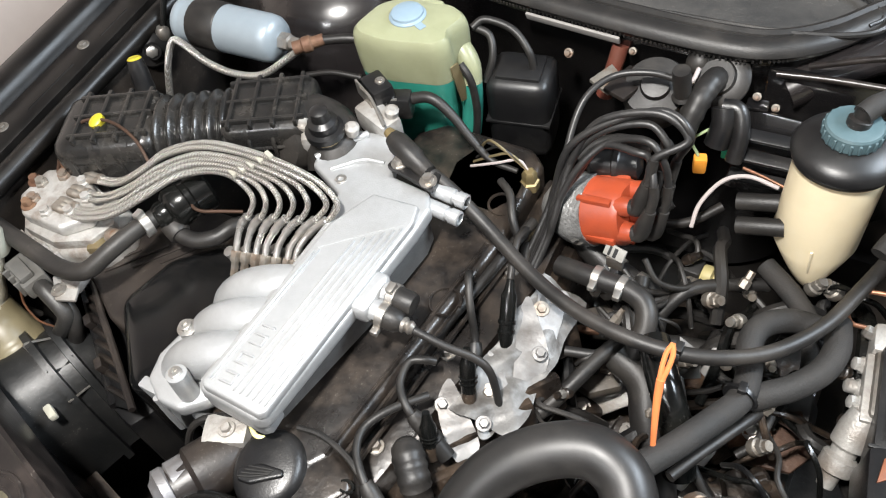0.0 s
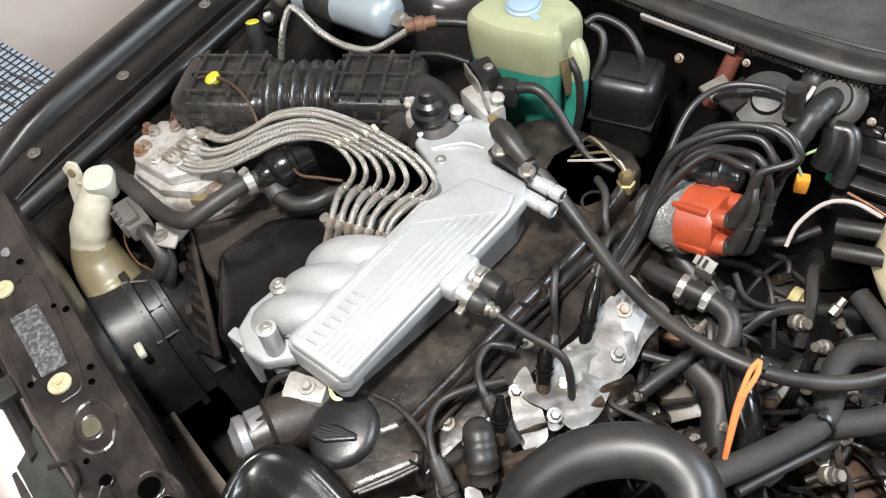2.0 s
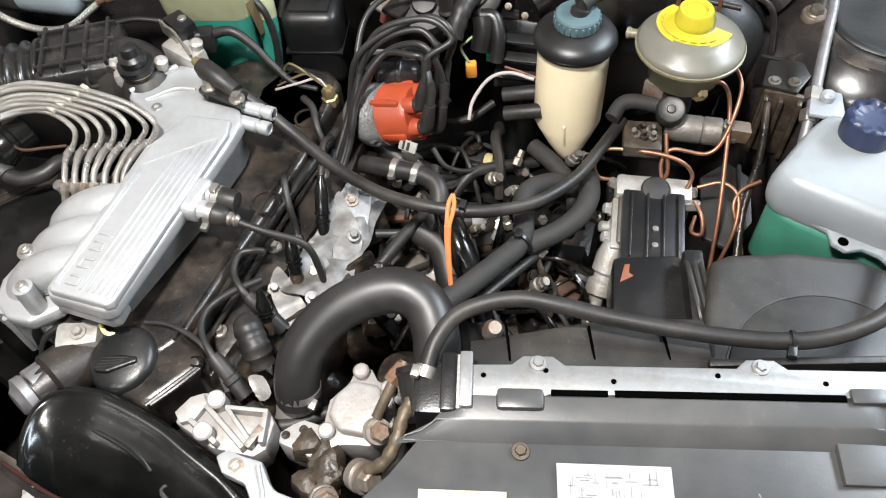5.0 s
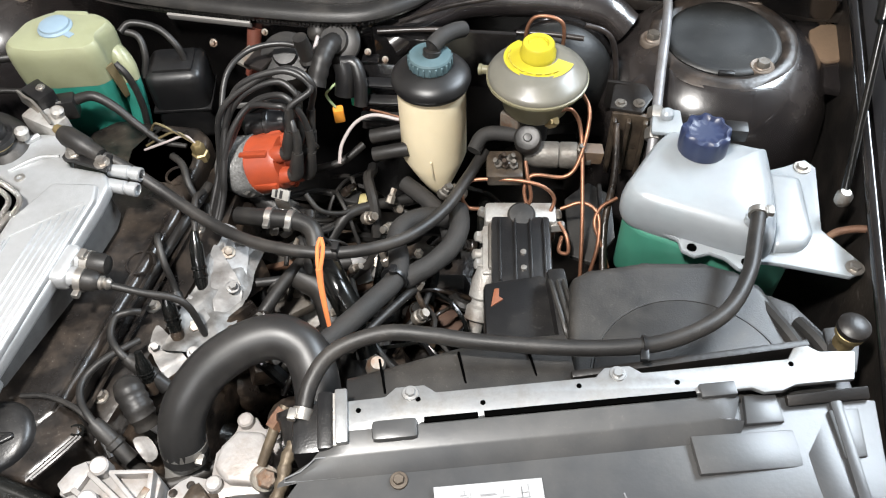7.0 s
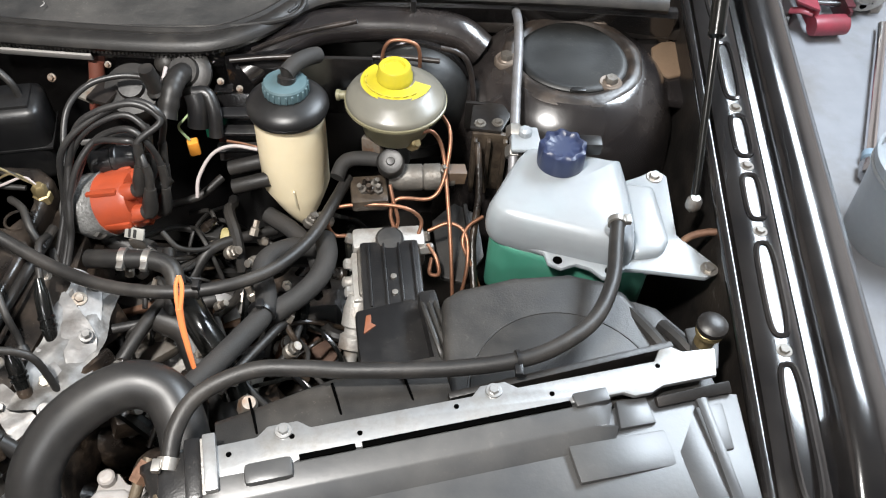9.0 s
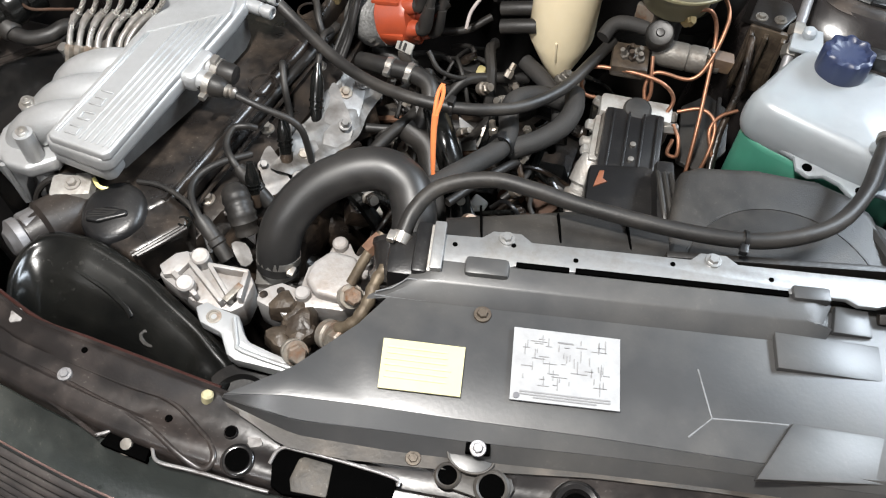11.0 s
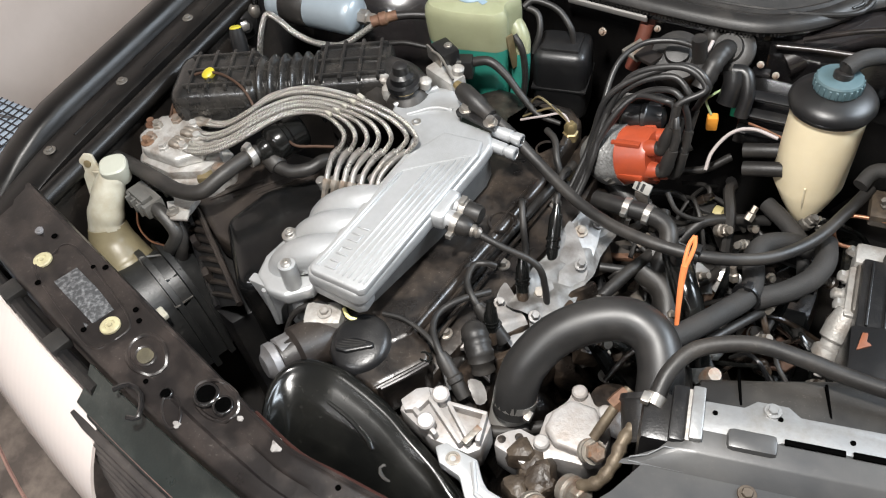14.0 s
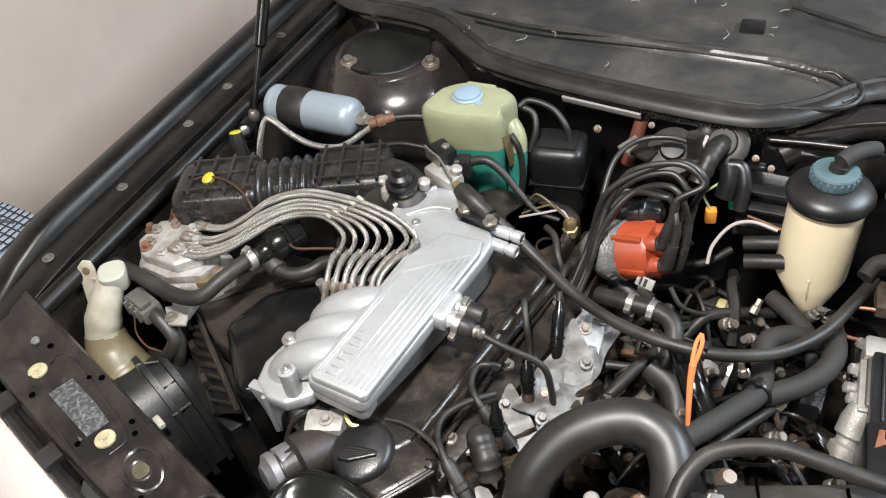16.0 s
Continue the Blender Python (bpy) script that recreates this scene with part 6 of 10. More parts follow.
def radiator():
    o = thing("radiator", "slim car radiator with a bright folded aluminium top rail", "radiator", rp(0.26, -0.02, 0.45))
    t = box(B(), (0.255, -0.018, 0.70), (0.50, 0.036, 0.50), bev=0.003)
    t.transform(RAD)
    part("core", t, DUSTY_PLASTIC, o)
    rail = [(0.003, -0.001), (0.046, 0.0), (0.057, 0.009), (0.085, 0.009), (0.096, 0.0), (0.253, 0.0), (0.263, 0.009), (0.288, 0.009), (0.299, 0.0), (0.444, 0.0), (0.454, 0.012), (0.468, 0.013), (0.477, 0.005), (0.512, 0.002), (0.500, -0.028), (0.442, -0.028), (0.428, -0.033), (0.410, -0.033), (0.400, -0.027), (0.08, -0.030), (0.07, -0.036), (0.003, -0.039)]
    t = prism(B(), rail, 0.963, 0.969, 0.0015)
    t.transform(RAD)
    part("top_rail", t, SHEET_ALU, o, "bright bare aluminium top rail")
    t = box(B(), (0.258, -0.003, 0.954), (0.50, 0.003, 0.018), bev=0.001)
    t.transform(RAD)
    part("rail_lip", t, SHEET_ALU, o)
    for u in (0.071, 0.275):
        part("rail_screw", bolt(B(), rp(u, 0.001, 0.969), (0, 0, 1), 0.0052, 0.005), SHEET_ALU, o)
    for u, v in ((0.02, -0.012), (0.078, -0.006), (0.052, -0.028), (0.235, -0.008), (0.445, -0.006), (0.14, -0.016), (0.33, -0.014)):
        part("rail_hole", lathe(B(), rp(u, v, 0.9685), (0, 0, 1), [(0.0026, 0), (0.0026, 0.001), (0.0005, 0.001)], 12), HOLE, o)
    # inner end tank with the hose stub
    t = box(B(), (-0.022, -0.02, 0.75), (0.05, 0.055, 0.42), bev=0.01)
    box(t, (-0.012, -0.018, 0.955), (0.016, 0.06, 0.03), bev=0.004)
    t.transform(RAD)
    part("end_tank", t, PLASTIC, o, "black plastic end tank")
    t = B()
    for k in range(5):
        box(t, (0.001, -0.018, 0.935 + 0.008 * k), (0.012, 0.055, 0.004), bev=0.001)
    t.transform(RAD)
    part("tank_flange", t, ALU_DIRTY, o)
    t = box(B(), (0.004, -0.018, 0.972), (0.012, 0.056, 0.008), bev=0.002)
    t.transform(RAD)
    part("tank_edge", t, SHEET_ALU, o)
    part("tank_stub", lathe(B(), rp(-0.04, 0.0, 0.90), (-0.3, 0.6, 0.3), [(0.026, -0.02), (0.026, 0.02), (0.028, 0.024), (0.026, 0.03)], 20), PLASTIC, o)
    # outer end: rubber mount in a small brass cup
    b = lathe(B(), rp(0.528, 0.034, 0.925), (0, 0, 1), [(0.011, 0), (0.011, 0.018), (0.015, 0.020), (0.015, 0.026), (0.012, 0.028)], 20)
    part("mount_cup", b, BRASS, o, "small brass coloured mount")
    part("mount_rubber", lathe(B(), rp(0.528, 0.034, 0.952), (0, 0, 1), [(0.014, 0), (0.0165, 0.003), (0.0165, 0.009), (0.012, 0.013), (0.002, 0.014)], 20), BROWN_PAINT, o)
    t = prism(B(), [(0.490, 0.0), (0.53, 0.0), (0.545, 0.03), (0.535, 0.055), (0.515, 0.055), (0.508, 0.02)], 0.920, 0.926, 0.002)
    t.transform(RAD)
    part("mount_plate", t, DUSTY_PLASTIC, o)


radiator()


CREASE = mat("scuffed_white_crease", (0.16, 0.165, 0.17), 0.6, 0, 0.3, 200, 0.1, 300, (0.06, 0.06, 0.06), 0.7, 60)


RUSTY_SCREW = mat("brown_rusted_screw", (0.075, 0.060, 0.045), 0.5, 0.4, 0.4, 120, 0.3, 250, (0.035, 0.020, 0.012), 0.7, 60)


def air_guide():
    """The broad plastic cover over the air path between front member and radiator."""
    o = thing("air_guide_cover", "broad grey black plastic air guide cover with two stickers", "air guide cover", (0.35, 0.15, 0.93))
    z = 0.958
    outline = [(0.066, 0.0415), (0.116, 0.059), (0.191, 0.077), (0.267, 0.093), (0.389, 0.121), (0.486, 0.141), (0.610, 0.167), (0.700, 0.188), (0.700, 0.345), (0.655, 0.345), (0.405, 0.285), (0.205, 0.235), (0.172, 0.205), (0.150, 0.150), (0.112, 0.088)]
    part("panel", prism(B(), outline, z - 0.009, z - 0.003, 0.0012, None, 2), GUIDE, o)
    # raised rear ridge, step and hood near the rail
    def strip(u0, u1, v0, v1, z0, z1, name, m=GUIDE, bev=0.003):
        t = box(B(), ((u0 + u1) / 2, (v0 + v1) / 2, (z0 + z1) / 2), (u1 - u0, v1 - v0, z1 - z0), bev=bev)
        t.transform(RAD)
        return part(name, t, m, o)

    # rear step with a bevelled front and slanted ends
    sect = [(-0.031, z - 0.006), (-0.031, z + 0.0085), (-0.033, z + 0.0095), (-0.054, z + 0.0085), (-0.056, z + 0.0075), (-0.0695, z - 0.0025), (-0.072, z - 0.005)]

    def rear(u, v):
        vv, zz = sect[round(v * 6)]
        lo = -0.003 - 0.9 * (-0.031 - vv) - (0.02 if vv < -0.06 else 0)
        hi = 0.387 - 0.5 * (-0.031 - vv) + (0.010 if vv < -0.055 else 0)
        return rp(lo + (hi - lo) * u, vv, zz - (0.006 if u in (0, 1) else 0))

    part("rear_step", sheet(B(), rear, 24, 6, 0.002), GUIDE, o, "", 25)
    part("worn_edge", tube(B(), [rp(u, -0.0553, z + 0.0078) for u in (-0.022, 0.1, 0.2, 0.3, 0.372)], 0.0007, 6, 2), CREASE, o)
    part("worn_edge", tube(B(), [rp(-0.022, -0.0553, z + 0.0078), rp(-0.036, -0.064, z + 0.002), rp(-0.052, -0.0715, z - 0.0026), rp(0.05, -0.0712, z - 0.0026), rp(0.2, -0.071, z - 0.0026)], 0.0007, 6, 2), CREASE, o)
    strip(0.082, 0.134, -0.0315, -0.0255, z + 0.004, z + 0.0125, "slot", HOLE, 0.001)
    strip(0.140, 0.345, -0.0315, -0.0250, z + 0.004, z + 0.0125, "slot", HOLE, 0.001)
    strip(0.032, 0.076, -0.047, -0.026, z - 0.002, z + 0.0175, "raised_hood", GUIDE, 0.0055)
    strip(0.348, 0.383, -0.0345, -0.0200, z, z + 0.0165, "rail_tab", GUIDE, 0.002)

    def facet(name, pts, h, tx=0.0, ty=0.0, bev=0.0015, m=GUIDE):
        cu, cv = sum(p[0] for p in pts) / len(pts), sum(p[1] for p in pts) / len(pts)
        t = prism(B(), [(u - cu, v - cv) for u, v in pts], -0.008, 0.0, bev)
        t.transform(RAD @ Matrix.Translation((cu, cv, z + h)) @ Matrix.Rotation(radians(tx), 4, "X") @ Matrix.Rotation(radians(ty), 4, "Y"))
        part(name, t, m, o, "", 25)

    facet("end_field", [(0.392, -0.031), (0.424, -0.031), (0.424, -0.060), (0.386, -0.060)], 0.002, 0.6, 4.5)
    facet("long_field", [(0.330, -0.067), (0.430, -0.067), (0.430, -0.104), (0.330, -0.104)], 0.0005, 0.7, 4.0)
    facet("outer_field", [(0.468, -0.053), (0.498, -0.053), (0.488, -0.101), (0.466, -0.101)], 0.0, 0.7, 4.0)
    facet("front_field", [(0.337, -0.157), (0.420, -0.158), (0.424, -0.200), (0.300, -0.212)], 0.0, 1.5, 4.2)
    facet("dark_column", [(0.434, -0.045), (0.464, -0.045), (0.462, -0.155), (0.434, -0.155)], -0.0026, -1.0, -1.2)
    facet("brown_edge", [(0.432, -0.036), (0.512, -0.034), (0.512, -0.046), (0.432, -0.046)], 0.004, 25, 0, 0.001, BROWN_PAINT)
    # the front: a shallow slope, an upright face under a worn edge, and a dusty flange
    bend = [(0.066, 0.0415, 0.9548), (0.116, 0.059, 0.9548), (0.191, 0.077, 0.9548), (0.267, 0.093, 0.9548), (0.389, 0.121, 0.9548), (0.486, 0.141, 0.9548), (0.61, 0.167, 0.9548), (0.70, 0.188, 0.9548)]
    edge = [(0.064, 0.0405, 0.9500), (0.100, 0.042, 0.9485), (0.136, 0.045, 0.947), (0.213, 0.064, 0.947), (0.287, 0.081, 0.947), (0.394, 0.109, 0.947), (0.49, 0.132, 0.947), (0.615, 0.159, 0.947), (0.70, 0.180, 0.947)]
    foot = [(0.062, 0.041, 0.940), (0.099, 0.0385, 0.934), (0.137, 0.0365, 0.9325), (0.227, 0.054, 0.9325), (0.292, 0.070, 0.9325), (0.40, 0.098, 0.9325), (0.496, 0.122, 0.9325), (0.62, 0.150, 0.9325), (0.70, 0.171, 0.9325)]
    flange = [(0.070, 0.037, 0.936), (0.131, 0.0215, 0.9335), (0.183, 0.029, 0.9335), (0.257, 0.048, 0.9335), (0.401, 0.093, 0.9335), (0.497, 0.117, 0.9335), (0.62, 0.145, 0.9335), (0.70, 0.166, 0.9335)]

    def along(line, u):
        x = line[0][0] + (line[-1][0] - line[0][0]) * u
        for a, c in zip(line, line[1:]):
            if x <= c[0] + 1e-6:
                return Vector(a).lerp(Vector(c), (x - a[0]) / (c[0] - a[0]))
        return Vector(line[-1])

    def band(name, hi, lo, m, thick=0.0015, label="", sag=0.0):
        part(name, sheet(B(), lambda u, v: tuple(along(hi, u).lerp(along(lo, u), v) + Vector((0, 0, sag * math.sin(math.pi * v)))), 48, 4, thick), m, o, label, 25)

    band("front_slope", bend, edge, GUIDE)
    band("front_face", edge, foot, GUIDE)
    band("front_flange", foot, flange, DUST_STRIP, 0.0012, "flat dusty flange")
    part("worn_edge", tube(B(), [along(edge, k / 20) + Vector((0, 0, 0.0004)) for k in range(2, 16)], 0.0007, 6, 1), CREASE, o)
    # tab with a screw, and the cover screw
    part("screw_recess", box(B(), (0.2965, 0.0795, 0.9445), (0.022, 0.013, 0.0075), rz=14, bev=0.0015), HOLE, o)
    part("fixing_tab", prism(B(), [(0.2925 + 0.0215 * math.cos(a), 0.0735 + 0.0165 * math.sin(a)) for a in (math.pi * (1.03 + k / 12.5) for k in range(13))], 0.9335, 0.9375, 0.0012), GUIDE, o)
    part("tab_ring", tube(B(), [(0.2925 + 0.0215 * math.cos(a), 0.0735 + 0.0165 * math.sin(a), 0.9378) for a in (math.pi * (1.03 + k / 12.5) for k in range(13))], 0.0012, 6, 1), DUST_STRIP, o)
    part("tab_screw", bolt(B(), (0.297, 0.0775, 0.9480), (0, -0.15, 1), 0.0048, 0.005), ALU_GREY, o)
    part("cover_screw", bolt(B(), (0.258, 0.201, z - 0.002), (0, 0, 1), 0.0055, 0.005), RUSTY_SCREW, o)
    part("front_screw", bolt(B(), (0.245, 0.053, 0.934), (0, 0, 1), 0.0045, 0.003), RUSTY_SCREW, o)
    # crease lines
    for line in (((0.258, -0.112), (0.268, -0.159), (0.246, -0.179)), ((0.268, -0.159), (0.30, -0.1575), (0.336, -0.1565))):
        part("crease", tube(B(), [rp(u, v, z - 0.0034) for u, v in line], 0.0011, 6, 1), CREASE, o)

    def sticker(name, a, bb, c, d, m, label):
        st = B()
        vs = [st.verts.new((x, y, z + 0.0012)) for x, y in (a, bb, c, d)]
        lo = [st.verts.new((x, y, z - 0.0005)) for x, y in (a, bb, c, d)]
        st.faces.new(vs)
        for k in range(4):
            st.faces.new((lo[k], lo[(k + 1) % 4], vs[(k + 1) % 4], vs[k]))
        return part(name, st, m, o, label)

    ya, yb, yc, yd = (0.180, 0.143), (0.255, 0.161), (0.267, 0.113), (0.194, 0.095)
    s = sticker("yellow_sticker", ya, yb, yc, yd, LABEL_Y, "pale yellow sticker with faint print")
    wa, wb, wc, wd = (0.291, 0.198), (0.388, 0.221), (0.405, 0.151), (0.309, 0.127)
    w = sticker("white_sticker", wa, wb, wc, wd, LABEL_W, "white sticker with a grey line diagram")

    def on(a, bb, c, d, u, v):
        a, bb, c, d = (Vector((*q, 0)) for q in (a, bb, c, d))
        return a.lerp(bb, u).lerp(d.lerp(c, u), v)

    rng = random.Random(4)
    def bar(q, par, u, v, du, dv, m):
        p = on(*q, u, v)
        b = box(B(), (p.x, p.y, z + 0.0016), (du * 0.1, dv * 0.07, 0.0006), rz=13.5, bev=0)
        part("print_bar", b, m, par)
    for k in range(6):
        bar((ya, yb, yc, yd), s, 0.42 + 0.04 * rng.random(), 0.16 + 0.12 * k, 0.55 + 0.08 * rng.random(), 0.03, INK_PALE)
    for k in range(3):
        bar((wa, wb, wc, wd), w, 0.5, 0.88 + 0.035 * k, 0.82 - 0.25 * (k == 2), 0.02, INK_MID)
    for k in range(60):
        u, v = 0.1 + 0.8 * rng.random(), 0.1 + 0.68 * rng.random()
        if rng.random() < 0.5:
            bar((wa, wb, wc, wd), w, u, v, 0.04 + 0.12 * rng.random(), 0.009, INK_MID)
        else:
            bar((wa, wb, wc, wd), w, u, v, 0.006, 0.05 + 0.14 * rng.random(), INK_MID)
    p = on(wa, wb, wc, wd, 0.06, 0.94)
    part("print_dot", lathe(B(), (p.x, p.y, z + 0.0012), (0, 0, 1), [(0.003, 0), (0.003, 0.0007), (0.0005, 0.0008)], 12), INK, w)
    # the funnel towards the inner wing
    part("side_flap", box(B(), (0.668, 0.29, 0.935), (0.012, 0.12, 0.05), rz=RA * 0.6, bev=0.003), GUIDE, o)


INK_MID = mat("grey_print", (0.175, 0.175, 0.18), 0.6, 0, 0.1, 200, 0)
air_guide()


ORANGE_TAB = mat("dirty_orange_plastic", (0.15, 0.048, 0.020), 0.5, 0, 0.2, 80, 0.05, 300, (0.2, 0.07, 0.03), 0.5, 40)


def fan_shroud():
    o = thing("fan_shroud", "dusty black plastic fan shroud behind the radiator", "fan shroud", rp(0.28, 0.1, 0.5))
    # long top skirt with three notches
    def f(u, v):
        uu = 0.006 + 0.232 * u
        wide = 0.040 + 0.030 * min(1, u * 1.6)
        return rp(uu, 0.004 + wide * v, 0.950 - 0.010 * v - 0.05 * max(0, v - 0.8) * 5 * (v - 0.8))

    part("top_skirt", sheet(B(), f, 24, 10, 0.003), DUSTY_PLASTIC, o, "", 50)
    for u in (0.043, 0.125, 0.197):
        t = box(B(), (u, 0.034, 0.945), (0.0025, 0.042, 0.006), rz=6, bev=0.0008)
        t.transform(RAD)
        part("skirt_notch", t, HOLE, o)
    # broad rounded hood over the fan, with a shallow round field
    hood = [(0.236, 0.020), (0.250, 0.10), (0.262, 0.158), (0.285, 0.166), (0.35, 0.170), (0.417, 0.162), (0.452, 0.145), (0.473, 0.122), (0.486, 0.078), (0.482, 0.034), (0.44, 0.006), (0.3, 0.004)]
    t = prism(B(), hood, 0.78, 0.917, 0.012, None, 4)
    t.transform(RAD)
    part("fan_hood", t, DUSTY_PLASTIC, o, "", 60)
    cu, cv = 0.362, 0.005
    ring = [rp(cu + 0.105 * math.cos(a), cv + 0.108 * math.sin(a), 0.9165) for a in (math.pi * (0.08 + 0.84 * k / 30) for k in range(31))]
    part("field_edge", tube(B(), ring, 0.0016, 6, 1), DUSTY_PLASTIC, o)
    fld = [(cu + 0.103 * math.cos(a), cv + 0.106 * math.sin(a)) for a in (math.pi * (0.06 + 0.88 * k / 24) for k in range(25))]
    t = prism(B(), fld, 0.905, 0.9185, 0.001)
    t.transform(RAD)
    part("round_field", t, DUSTY_PLASTIC, o)
    t = box(B(), (0.355, 0.017, 0.935), (0.245, 0.008, 0.045), rz=2.5, bev=0.002)
    t.transform(RAD)
    part("front_wall", t, BROWN_PAINT, o)
    for a, b2 in (((0.468, 0.105), (0.49, 0.02)), ((0.50, 0.075), (0.515, 0.02))):
        part("side_fold", tube(B(), [rp(*a, 0.908), rp((a[0] + b2[0]) / 2, (a[1] + b2[1]) / 2, 0.916), rp(*b2, 0.918)], 0.008, 8, 4), DUSTY_PLASTIC, o)
    t = prism(B(), [(0.47, 0.005), (0.525, 0.005), (0.53, 0.05), (0.505, 0.10), (0.475, 0.12)], 0.86, 0.908, 0.008)
    t.transform(RAD)
    part("corner_plate", t, DUSTY_PLASTIC, o)
    # flat cheek beside the hydraulic unit and three slanted ribs
    t = prism(B(), [(0.155, 0.06), (0.24, 0.06), (0.262, 0.158), (0.262, 0.18), (0.235, 0.195), (0.165, 0.19)], 0.80, 0.872, 0.006)
    t.transform(RAD)
    part("cheek", t, PLASTIC, o)
    for k in range(3):
        part("cheek_rib", tube(B(), [rp(0.243 + 0.0075 * k, 0.186, 0.885), rp(0.2425 + 0.0075 * k, 0.150, 0.899), rp(0.246 + 0.0075 * k, 0.100, 0.902), rp(0.250 + 0.007 * k, 0.085, 0.89)], 0.0032, 8, 5), DUSTY_PLASTIC, o)
    t = prism(B(), [(0.238, 0.08), (0.262, 0.08), (0.262, 0.186), (0.24, 0.186)], 0.80, 0.896, 0.005)
    t.transform(RAD)
    part("rib_base", t, PLASTIC, o)
    part("orange_tab", prism(B(), [(0.314, 0.456), (0.328, 0.469), (0.322, 0.472), (0.321, 0.484), (0.315, 0.482)], 0.868, 0.874, 0.001), ORANGE_TAB, o, "orange plastic tab")


fan_shroud()
HOSE_RUBBER = mat("woven_black_rubber", (0.0145, 0.0140, 0.0137), 0.41, 0, 0.25, 300, 0.05, 900, (0.042, 0.039, 0.036), 0.5, 14)
o = thing("radiator_hose", "thick black rubber radiator hose bent over the engine", "radiator hose", (0.0, 0.26, 0.8))
pts = [(-0.006, 0.246, 0.822), (-0.007, 0.258, 0.85), (-0.003, 0.280, 0.876), (0.016, 0.314, 0.898), (0.05, 0.343, 0.912), (0.086, 0.358, 0.916), (0.116, 0.352, 0.911), (0.134, 0.331, 0.902), (0.144, 0.305, 0.886), (0.149, 0.280, 0.866)]
part("hose", tube(B(), pts, 0.0255, 28, 8), HOSE_RUBBER, o, "", 60)
part("clamp", clamp(B(), (-0.0065, 0.252, 0.836), (0, 0.4, 0.9), 0.0243, 0.010, (1, -0.6, 0)), STEEL, o)
part("clamp", clamp(B(), (0.147, 0.29, 0.876), (0.15, -0.75, -0.6), 0.0243, 0.010, (-0.6, -0.3, 0.6)), STEEL, o)
o = thing("thermostat_housing", "dirty cast aluminium thermostat housing", "thermostat housing", (-0.01, 0.235, 0.76))
part("neck", lathe(B(), (-0.012, 0.235, 0.77), (0, 0.4, 0.9), [(0.03, 0), (0.026, 0.02), (0.024, 0.08)], 20), ALU_DIRTY, o)
o = thing("overflow_hose", "thin black rubber hose from the radiator to the expansion tank", "hose", (0.15, 0.26, 0.95))
pts = [(0.152, 0.252, 0.955), (0.155, 0.285, 0.968), (0.172, 0.317, 0.975), (0.217, 0.342, 0.978), (0.265, 0.348, 0.975), (0.315, 0.35, 0.97), (0.411, 0.357, 0.968), (0.483, 0.369, 0.97), (0.53, 0.391, 0.972), (0.565, 0.425, 0.97), (0.588, 0.475, 0.968), (0.599, 0.53, 0.966), (0.606, 0.568, 0.965)]
part("hose", tube(B(), pts, 0.0085, 14, 8), RUBBER, o)
part("clamp", clamp(B(), (0.152, 0.254, 0.956), (0.05, 0.9, 0.3), 0.009, 0.012, (-0.5, -0.4, 0.6)), STEEL, o)
part("cable_tie", clamp(B(), (0.478, 0.3675, 0.97), (1, 0.15, 0), 0.009, 0.004, (0, -1, 0.2)), PLASTIC, o)
part("clamp", clamp(B(), (0.604, 0.562, 0.965), (0.1, 0.9, 0.0), 0.009, 0.008, (1, 0.2, 0.2)), STEEL, o)


